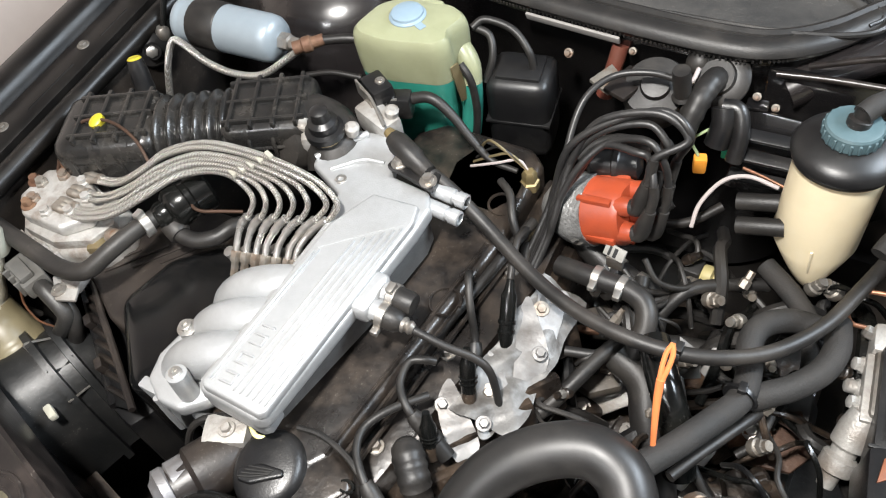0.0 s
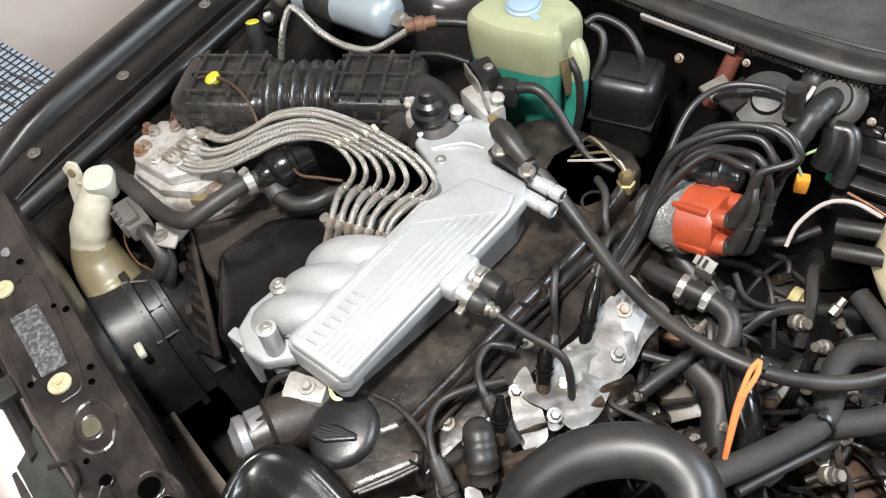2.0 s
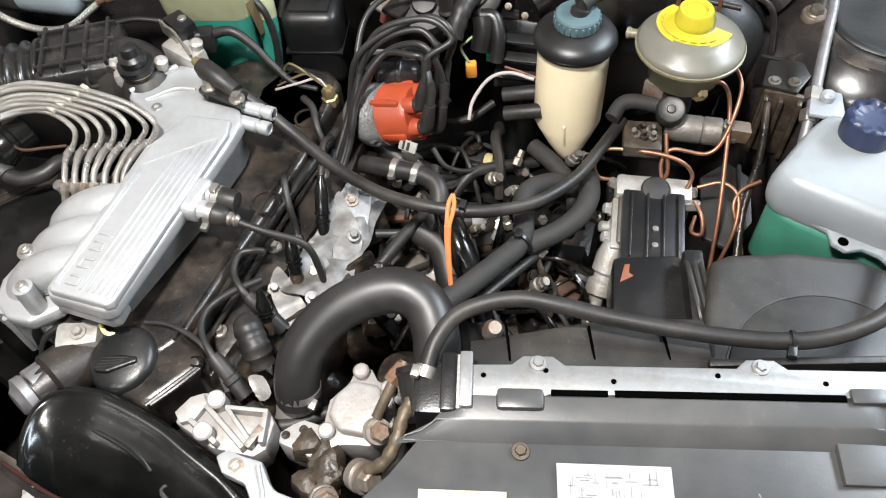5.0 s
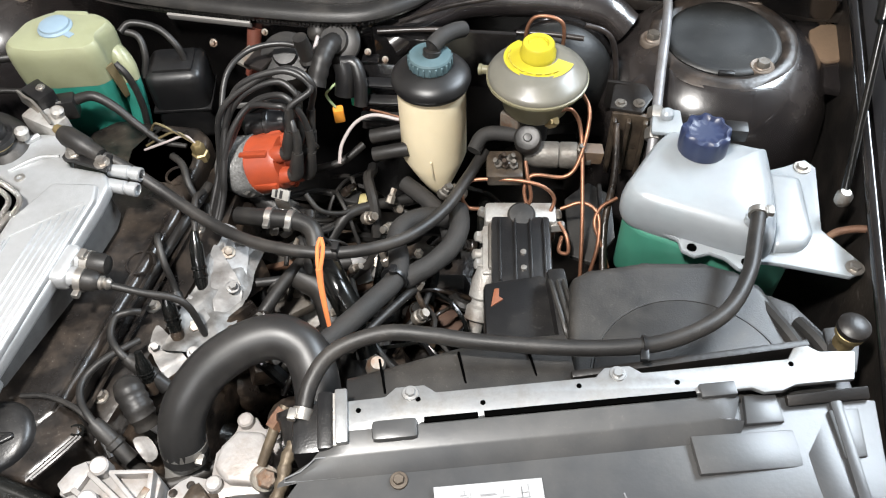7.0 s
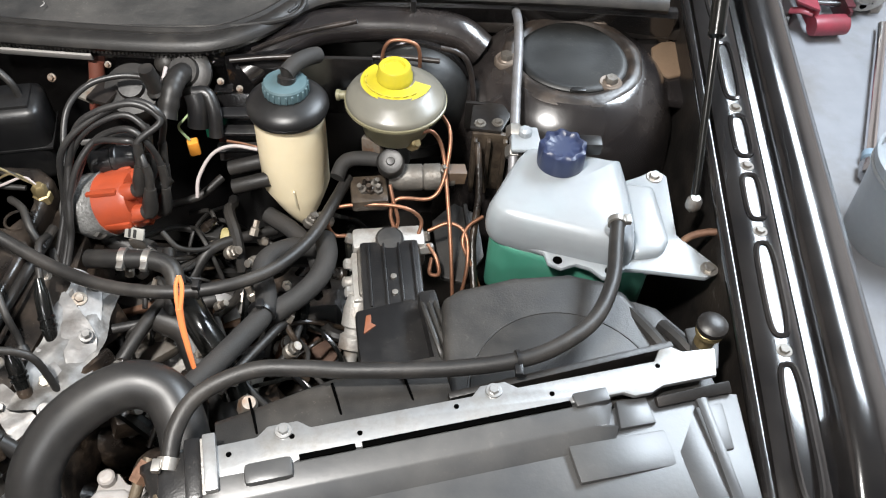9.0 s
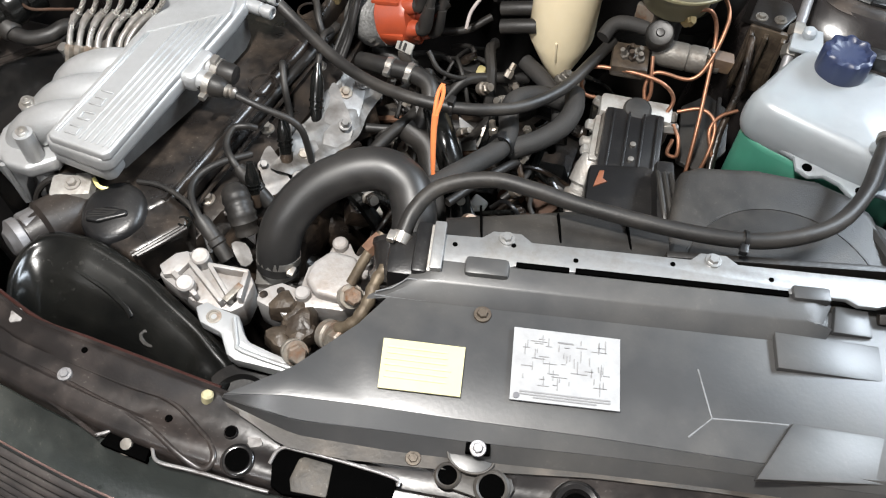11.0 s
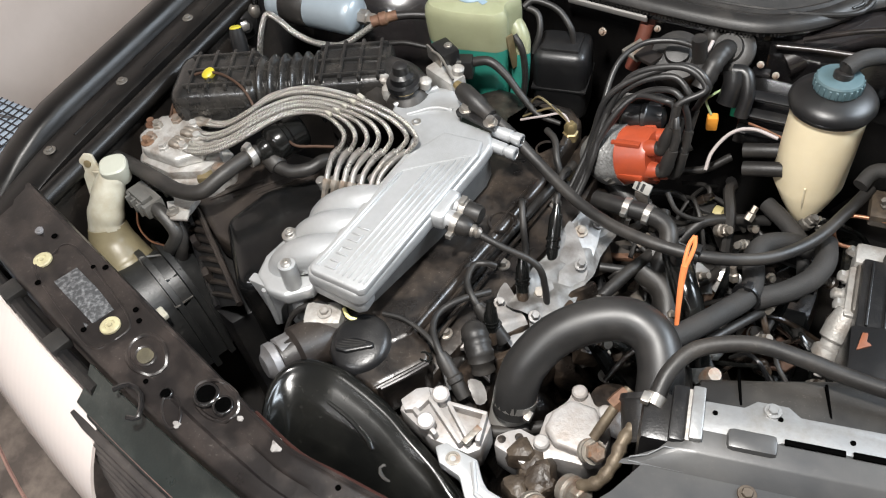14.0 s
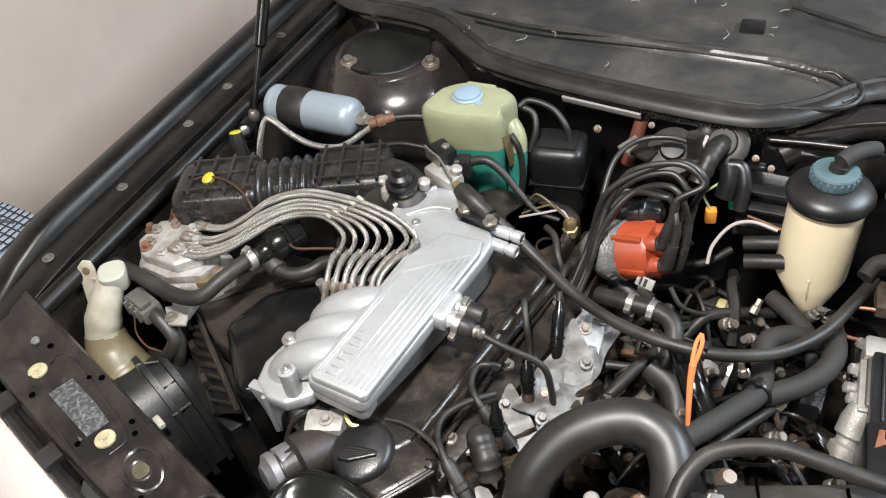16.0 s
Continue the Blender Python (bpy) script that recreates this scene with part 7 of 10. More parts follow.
def expansion_tank():
    o = thing("expansion_tank", "milky white coolant expansion tank with green coolant and a blue cap", "expansion tank", (0.58, 0.62, 0.83))
    top = [(0.458, 0.622), (0.468, 0.645), (0.492, 0.695), (0.512, 0.722), (0.53, 0.722), (0.625, 0.705), (0.640, 0.692), (0.640, 0.58), (0.62, 0.556), (0.545, 0.572), (0.482, 0.59), (0.462, 0.604)]
    t = bmesh.new()
    rings = []
    n = len(top)
    loop = [(*top[(k + d) % n], 0) for k in range(-2, n + 3) for d in (0,)]
    c = catmull(loop, 5)
    top = [(p.x, p.y) for p in c[10:10 + 5 * n]]
    cx, cy = 0.555, 0.64
    for s, z in ((0.965, 0.878), (0.992, 0.886), (1.0, 0.896), (0.996, 0.908), (0.975, 0.919), (0.94, 0.927), (0.88, 0.933), (0.75, 0.937), (0.3, 0.940)):
        rings.append([t.verts.new((cx + (x - cx) * s, cy + (y - cy) * s, z)) for x, y in top])
    for a, c in zip(rings, rings[1:]):
        for k in range(len(top)):
            t.faces.new((a[k], a[(k + 1) % len(top)], c[(k + 1) % len(top)], c[k]))
    t.faces.new(rings[0][::-1])
    t.faces.new(rings[-1])
    part("shell", t, WHITE_PLASTIC, o, "milky white upper shell", 70)
    low = [(0.462, 0.612), (0.48, 0.65), (0.515, 0.70), (0.625, 0.69), (0.665, 0.67), (0.672, 0.575), (0.635, 0.555), (0.545, 0.570), (0.484, 0.588)]
    part("coolant", prism(B(), low, 0.77, 0.882, 0.012, None, 3), COOLANT, o, "green coolant in the lower shell")
    part("side_box", prism(B(), [(0.638, 0.69), (0.682, 0.684), (0.688, 0.59), (0.675, 0.572), (0.638, 0.565)], 0.85, 0.905, 0.010, None, 3), WHITE_PLASTIC, o)
    flange = [(0.470, 0.598), (0.530, 0.574), (0.534, 0.558), (0.550, 0.550), (0.568, 0.558), (0.586, 0.552), (0.600, 0.538), (0.618, 0.538), (0.628, 0.552), (0.645, 0.552), (0.728, 0.543), (0.742, 0.552), (0.742, 0.566), (0.703, 0.61), (0.708, 0.715), (0.695, 0.728), (0.668, 0.712), (0.64, 0.70), (0.64, 0.6)]
    part("seam_flange", prism(B(), flange, 0.882, 0.890, 0.0025), WHITE_PLASTIC, o)
    for x, y in ((0.546, 0.562), (0.609, 0.548)):
        part("flange_hole", lathe(B(), (x, y, 0.8895), (0, 0, 1), [(0.006, 0), (0.006, 0.0012), (0.0005, 0.0013)], 14), HOLE, o)
    for x, y in ((0.734, 0.556), (0.69, 0.712)):
        part("mount_screw", bolt(B(), (x, y, 0.890), (0, 0, 1), 0.007, 0.006), STEEL, o)
    part("rear_tab", prism(B(), [(0.492, 0.72), (0.494, 0.765), (0.53, 0.765), (0.535, 0.72)], 0.918, 0.925, 0.003), WHITE_PLASTIC, o)
    part("tab_bolt", lathe(B(), (0.512, 0.75, 0.925), (0, 0, 1), [(0.009, 0), (0.0085, 0.008), (0.005, 0.011)], 14), WHITE_PLASTIC, o)
    part("neck", lathe(B(), (0.552, 0.685, 0.925), (0, 0, 1), [(0.031, 0), (0.027, 0.010), (0.026, 0.02)], 28), WHITE_PLASTIC, o)
    b = lathe(B(), (0.552, 0.685, 0.934), (0, 0, 1), [(0.0285, 0), (0.0300, 0.003), (0.0305, 0.012), (0.0300, 0.024), (0.0292, 0.031), (0.0280, 0.035), (0.024, 0.0365), (0.021, 0.032), (0.010, 0.031), (0.002, 0.031)], 72, lambda a, i: 1 + ((0.0, 0.0, 0.005, 0.03, 0.06, 0.075, 0.06)[i] * math.cos(9 * a) if i < 7 else 0))
    part("cap", b, BLUE_CAP, o, "dark blue lobed screw cap", 50)
    part("nipple", lathe(B(), (0.606, 0.58, 0.93), (0, -0.6, 0.6), [(0.01, 0), (0.008, 0.02), (0.007, 0.045)], 14), WHITE_PLASTIC, o)
    part("sensor", box(B(), (0.592, 0.712, 0.945), (0.03, 0.02, 0.02), bev=0.004), PLASTIC, o, "black level sensor")
    for p0, p1 in (((0.475, 0.607), (0.60, 0.572)), ((0.642, 0.60), (0.642, 0.68))):
        part("seam", tube(B(), [(*p0, 0.905), (*p1, 0.905)], 0.0025, 6, 2), WHITE_PLASTIC, o)


expansion_tank()


def steering_reservoir():
    x, y = 0.197, 0.745
    o = thing("power_steering_reservoir", "aged beige hydraulic reservoir with black lid and teal cap", "fluid reservoir", (x, y, 0.76))
    t = bmesh.new()
    rings = []
    low = Vector((x + 0.010, y - 0.026, 0.766))
    # straight wall above, drawn to a keel at the lower front
    for k in range(9):
        c = Vector((x, y, 0.958)).lerp(Vector((x, y, 0.828)), k / 2) if k < 3 else Vector((x, y, 0.828)).lerp(low, (k - 2) / 6)
        r = 0.0470 if k < 3 else 0.0470 * (1 - (k - 2) / 6.3) ** 0.75
        rings.append([t.verts.new((c.x + r * math.cos(a), c.y + r * math.sin(a) + (c.z - 0.79) * 0.05, c.z)) for a in (2 * math.pi * q / 40 for q in range(40))])
    for a, c in zip(rings, rings[1:]):
        for q in range(40):
            t.faces.new((a[q], c[q], c[(q + 1) % 40], a[(q + 1) % 40]))
    t.faces.new(rings[0])
    t.faces.new(rings[-1][::-1])
    bmesh.ops.recalc_face_normals(t, faces=t.faces[:])
    part("body", t, BEIGE, o, "", 50)
    part("seam_keel", tube(B(), [(x + 0.004, y - 0.0465, 0.85), (x + 0.006, y - 0.0450, 0.822), (x + 0.010, y - 0.032, 0.775)], 0.0016, 6, 4), BEIGE, o)
    b = lathe(B(), (x, y + 0.008, 0.950), (0, 0.05, 1), [(0.048, -0.003), (0.0515, 0.0), (0.0525, 0.004), (0.0515, 0.0055), (0.0540, 0.007), (0.0535, 0.012), (0.0500, 0.0175), (0.0440, 0.0215), (0.036, 0.025), (0.029, 0.027), (0.01, 0.028)], 48)
    part("lid", b, GLOSS_PLASTIC, o, "black plastic screw lid")
    cap = part("cap", lathe(B(), (x, y + 0.010, 0.977), (0, 0.05, 1), [(0.0275, 0), (0.0285, 0.002), (0.0285, 0.015), (0.0270, 0.0175), (0.024, 0.0185), (0.012, 0.019), (0.002, 0.019)], 48), TEAL, o, "grey teal ribbed cap", 25)
    for k in range(22):
        a = 2 * math.pi * k / 22
        part("cap_rib", box(B(), (x + 0.0287 * math.cos(a), y + 0.0104 + 0.0287 * math.sin(a), 0.9855), (0.0028, 0.0032, 0.012), rz=math.degrees(a), bev=0.0007, seg=1), TEAL, cap)
    part("cap_stub", lathe(B(), (x + 0.002, y + 0.010, 0.993), (0.1, 0.3, 1), [(0.012, 0), (0.012, 0.008), (0.008, 0.01), (0.0085, 0.02)], 16), PLASTIC, o)
    part("vent_hose", tube(B(), [(x + 0.003, y + 0.012, 1.006), (x + 0.012, y + 0.026, 1.010), (x + 0.026, y + 0.046, 1.006), (x + 0.036, y + 0.062, 0.998)], 0.0110, 14, 6), FOAM, o, "short black foam hose")
    return o


GLOSS_PLASTIC = mat("shiny_black_plastic", (0.0065, 0.0065, 0.007), 0.38, 0, 0.15, 80, 0.05, 300, (0.04, 0.038, 0.035), 0.3, 15)
steering_reservoir()


def brake_reservoir():
    x, y = 0.338, 0.760
    o = thing("brake_fluid_reservoir", "round smoky brake fluid reservoir with a yellow cap and yellow sticker", "fluid reservoir", (x, y, 0.93))
    b = lathe(B(), (x, y, 0.945), (0, 0.02, 1), [(0.02, -0.030), (0.040, -0.028), (0.0445, -0.022), (0.0465, -0.002), (0.050, 0.010), (0.057, 0.017), (0.064, 0.019), (0.0672, 0.021), (0.0672, 0.0245), (0.0648, 0.0255), (0.0648, 0.0275), (0.062, 0.031), (0.058, 0.033), (0.050, 0.041), (0.035, 0.046), (0.004, 0.047)], 48)
    part("bowl", b, BRAKE_PLASTIC, o)
    part("lid", lathe(B(), (x, y, 0.945), (0, 0.02, 1), [(0.0655, 0.0255), (0.0652, 0.0285), (0.0625, 0.0325), (0.058, 0.0345), (0.050, 0.0425), (0.035, 0.0475), (0.004, 0.0485)], 48), BRAKE_LID, o, "smoky grey domed lid")
    part("spout", lathe(B(), (x - 0.062, y + 0.012, 0.962), (-1, 0.1, -0.1), [(0.006, -0.006), (0.006, 0.012), (0.0075, 0.013), (0.0075, 0.017), (0.004, 0.018)], 14), BRAKE_PLASTIC, o)
    b = lathe(B(), (x - 0.002, y + 0.010, 0.992), (0, 0.02, 1), [(0.0235, 0), (0.0235, 0.009), (0.0215, 0.012), (0.0213, 0.020), (0.0195, 0.0225), (0.014, 0.0225), (0.0125, 0.0195), (0.002, 0.0195)], 40, lambda a, i: 1 + (0.014 * math.cos(26 * a) if i in (0, 1) else 0))
    part("cap", b, YELLOW, o, "bright yellow screw cap")
    t = bmesh.new()
    n = 30
    inner, outer = [], []
    for k in range(n + 1):
        a = math.pi * (0.72 + 1.22 * k / n)
        inner.append(t.verts.new((x + 0.025 * math.cos(a), y + 0.008 + 0.024 * math.sin(a), 0.9965)))
        outer.append(t.verts.new((x + 0.046 * math.cos(a), y + 0.008 + 0.042 * math.sin(a), 0.9925)))
    for k in range(n):
        t.faces.new((inner[k], inner[k + 1], outer[k + 1], outer[k]))
    part("warning_sticker", t, YELLOW, o, "yellow ring sticker with dark print bars")
    for k in range(9):
        a = math.pi * (0.95 + 0.095 * k)
        part("print_bar", box(B(), (x + 0.039 * math.cos(a), y + 0.008 + 0.036 * math.sin(a), 0.9955), (0.008, 0.0018, 0.0008), rz=math.degrees(a) + 90, bev=0), INK_OLIVE, o)
    # master cylinder and regulator under it
    m = thing("master_cylinder", "dirty grey brake master cylinder", "master cylinder", (0.35, 0.69, 0.84))
    part("barrel", lathe(B(), (0.30, 0.715, 0.865), (1, 0.08, 0), [(0.012, 0.03), (0.017, 0.04), (0.0185, 0.045), (0.0185, 0.075), (0.0165, 0.077), (0.0185, 0.08), (0.0185, 0.10), (0.014, 0.104), (0.013, 0.120), (0.008, 0.123)], 20), MASTER, m)
    part("end_lug", box(B(), (0.418, 0.722, 0.872), (0.034, 0.020, 0.022), rz=10, ry=8, bev=0.003), RUSTY_PAINT, m, "rusty end lug")
    part("bleed_screw", lathe(B(), (0.405, 0.715, 0.884), (0.1, -0.3, 1), [(0.006, 0), (0.006, 0.006), (0.0035, 0.007), (0.0035, 0.014)], 6), MASTER, m)
    part("plate", box(B(), (0.305, 0.69, 0.862), (0.05, 0.05, 0.02), rz=8, bev=0.006), GREASE_BROWN, m)
    b = lathe(B(), (0.333, 0.712, 0.90), (0, -0.5, 0.8), [(0.0185, -0.02), (0.0190, 0.002), (0.0175, 0.006), (0.0165, 0.0075), (0.0150, 0.0068), (0.006, 0.0068), (0.005, 0.010), (0.001, 0.0105)], 28)
    part("pressure_switch", b, DUSTY_PLASTIC, m, "black pressure switch")
    part("union", lathe(B(), (0.358, 0.728, 0.918), (0.6, -0.3, 0.6), [(0.009, 0), (0.009, 0.012), (0.006, 0.015)], 6), BRASS, m)
    part("grey_bracket", box(B(), (0.308, 0.735, 0.905), (0.03, 0.012, 0.03), rz=-30, bev=0.003), GRIMY, m)
    for k in range(5):
        part("union_nut", lathe(B(), (0.30 + 0.009 * (k % 3), 0.685 + 0.012 * (k // 3), 0.87), (0.2 * k - 0.4, -0.3, 1), [(0.0062, 0), (0.0062, 0.009), (0.0036, 0.011), (0.0036, 0.020)], 6), GREASE if k % 2 else MASTER, m)
    part("seat_post", lathe(B(), (x, y, 0.86), (0, 0, 1), [(0.02, 0), (0.02, 0.07)], 14), PLASTIC, m)


INK_OLIVE = mat("olive_print", (0.35, 0.29, 0.03), 0.6, 0, 0.1, 200, 0)
brake_reservoir()


def hydraulic_unit():
    o = thing("hydraulic_unit", "silver hydraulic brake block with a ribbed black plastic cover", "hydraulic unit", (0.337, 0.575, 0.72))
    part("block", box(B(), (0.336, 0.60, 0.79), (0.084, 0.10, 0.075), rz=7, bev=0.006), MASTER, o)
    part("rear_block", box(B(), (0.333, 0.642, 0.806), (0.098, 0.036, 0.05), rz=7, bev=0.007), ALU_DIRTY, o)
    c = box(B(), (0.341, 0.57, 0.812), (0.078, 0.118, 0.052), rz=7, bev=0.005)
    cv = part("cover", c, PLASTIC, o, "ribbed black plastic cover")
    R = Matrix.Rotation(radians(7), 3, "Z")
    for u in (-0.028, -0.008, 0.012, 0.03):
        q = Vector((0.341, 0.572, 0.839)) + R @ Vector((u, 0, 0))
        part("rib", box(B(), q, (0.003, 0.10, 0.005), rz=7, bev=0.001), PLASTIC, cv)
    for u in (-0.019, 0.021):
        q = Vector((0.341, 0.512, 0.838)) + R @ Vector((u, 0, 0))
        part("front_clip", box(B(), q, (0.036, 0.004, 0.004), rz=7, bev=0.001), DUSTY_PLASTIC, cv)
    for v in (-0.005, -0.03):
        q = Vector((0.341, 0.572, 0.838)) + R @ Vector((0.002, v, 0))
        part("cover_screw", lathe(B(), q, (0, 0, 1), [(0.004, 0), (0.004, 0.003), (0.001, 0.0032)], 10), STEEL, cv)
    part("plug", lathe(B(), (0.335, 0.632, 0.832), (0, -0.2, 1), [(0.018, 0), (0.019, 0.006), (0.016, 0.009), (0.004, 0.010)], 24), DUSTY_PLASTIC, o, "grey round plug")
    part("side_rail", box(B(), (0.295, 0.580, 0.812), (0.012, 0.080, 0.018), rz=7, bev=0.003), ALU_DIRTY, o)
    for k, (dy, z) in enumerate(((0.036, 0.806), (0.014, 0.795), (-0.010, 0.806), (-0.026, 0.790), (0.026, 0.780))):
        part("valve_body", lathe(B(), (0.292 - 0.12 * dy, 0.575 + dy, z), (-1, -0.2, 0.25), [(0.010, -0.006), (0.0105, 0.004), (0.008, 0.006), (0.0075, 0.012 + 0.003 * (k % 2)), (0.004, 0.014 + 0.003 * (k % 2))], 12 if k % 2 else 6), ALU_DIRTY if k != 3 else GREASE, o)
    part("accumulator", lathe(B(), (0.296, 0.535, 0.79), (-0.1, -0.6, -0.6), [(0.014, -0.03), (0.018, -0.01), (0.018, 0.01), (0.013, 0.014), (0.013, 0.02), (0.018, 0.024), (0.018, 0.04), (0.010, 0.044), (0.009, 0.06)], 18), ALU_DIRTY, o)
    for x, y in ((0.285, 0.644), (0.378, 0.652), (0.384, 0.632)):
        part("union", lathe(B(), (x, y, 0.818), (1 if x > 0.3 else -1, 0.1, 0.2), [(0.008, -0.01), (0.008, 0.008), (0.005, 0.011)], 6), STEEL, o)


hydraulic_unit()
PIPES_FRONT = [
    [(0.362, 0.726, 0.925), (0.375, 0.735, 0.935), (0.39, 0.737, 0.932), (0.403, 0.727, 0.905), (0.412, 0.672, 0.86), (0.418, 0.62, 0.82), (0.423, 0.57, 0.76)],
    [(0.277, 0.647, 0.822), (0.26, 0.643, 0.828), (0.252, 0.650, 0.845), (0.262, 0.663, 0.86), (0.313, 0.667, 0.865), (0.355, 0.665, 0.862), (0.376, 0.66, 0.845), (0.372, 0.645, 0.825)],
    [(0.345, 0.645, 0.825), (0.335, 0.665, 0.85), (0.345, 0.678, 0.866), (0.388, 0.681, 0.866), (0.405, 0.70, 0.885), (0.412, 0.745, 0.92), (0.400, 0.775, 0.93), (0.385, 0.80, 0.92)],
    [(0.386, 0.634, 0.825), (0.398, 0.615, 0.82), (0.402, 0.60, 0.805), (0.39, 0.605, 0.80), (0.392, 0.63, 0.80)],
]
PIPES_REAR = [
    [(0.386, 0.654, 0.83), (0.415, 0.66, 0.84), (0.437, 0.645, 0.835), (0.44, 0.61, 0.81), (0.43, 0.58, 0.76)],
    [(0.46, 0.67, 0.845), (0.44, 0.655, 0.84), (0.433, 0.635, 0.83), (0.445, 0.615, 0.81), (0.458, 0.60, 0.78)],
    [(0.333, 0.69, 0.88), (0.338, 0.675, 0.865), (0.345, 0.66, 0.84), (0.335, 0.65, 0.82)],
    [(0.315, 0.86, 0.90), (0.318, 0.872, 0.925), (0.335, 0.875, 0.93), (0.352, 0.872, 0.928), (0.356, 0.86, 0.90)],
]
for pts in PIPES_FRONT + PIPES_REAR:
    hose("brake_pipe", pts, 0.0027, COPPER, "thin bent copper brake pipe", "brake pipe", 10, 8, None, "copper pipes")


# ---- ignition and the middle of the bay ----
MOTTLED = mat("corroded_mottled_casting", (0.24, 0.24, 0.235), 0.42, 0.4, 0.4, 220, 0.7, 260, (0.09, 0.086, 0.082), 0.85, 210)


WHITE_TAG = mat("white_paper_tag", (0.27, 0.265, 0.245), 0.5, 0, 0.1, 90, 0.05, 200, (0.17, 0.16, 0.14), 0.5, 60)
INK_BLACK = mat("black_print", (0.012, 0.012, 0.012), 0.6, 0, 0.1, 200, 0)


def distributor():
    o = thing("distributor", "orange ignition distributor cap with black plug boots", "distributor", (-0.04, 0.65, 0.80))
    ax = Vector((0.93, -0.05, 0.37)).normalized()
    q = Vector((-0.083, 0.663, 0.847))
    part("base", lathe(B(), q, ax, [(0.02, -0.045), (0.034, -0.030), (0.0405, -0.016), (0.0435, -0.006), (0.0445, 0.004), (0.0425, 0.008), (0.0435, 0.024)], 36, lambda a, i: 1 + 0.02 * math.cos(9 * a)), MOTTLED, o, "corroded grey metal base")
    cap = part("cap", lathe(B(), q + ax * 0.017, ax, [(0.042, 0), (0.0425, 0.006), (0.0405, 0.01), (0.039, 0.045), (0.035, 0.052), (0.01, 0.054)], 36), ORANGE, o)
    up = Vector((0, 0, 1)) - ax * ax.z
    up.normalize()
    sd = ax.cross(up)
    towers = []
    for k in range(6):
        a = 2 * math.pi * k / 5 + 0.5
        r = 0.026 if k < 5 else 0.0
        d = (up * math.cos(a) + sd * math.sin(a)) * r
        p0 = q + ax * 0.063 + d
        towers.append(p0)
        part("tower", lathe(B(), p0, ax, [(0.012, -0.012), (0.0115, 0.014), (0.009, 0.02)], 14), ORANGE, cap)
        if k < 5:
            d2 = d.normalized() * 0.038
            part("ridge", box(B(), q + ax * 0.040 + d2, (0.045, 0.010, 0.010), ry=-16, rz=-6, bev=0.003), ORANGE, cap)
    part("cap_clip", box(B(), (-0.02, 0.612, 0.835), (0.02, 0.006, 0.018), bev=0.001), STEEL, o)
    part("white_tag", box(B(), (-0.021, 0.614, 0.852), (0.026, 0.004, 0.015), rx=-40, rz=-12, bev=0.001), WHITE_TAG, o, "small white tag")
    for dx, w in ((-0.004, 0.003), (0.003, 0.004)):
        part("tag_print", box(B(), (-0.023 + dx, 0.6122 - 0.2 * dx, 0.8535), (w, 0.0012, 0.011), rx=-40, rz=-12, bev=0), INK_BLACK, o)
    part("base_screw", bolt(B(), (-0.074, 0.630, 0.838), (-0.3, -0.8, 0.4), 0.008, 0.01), STEEL, o)
    return towers, ax


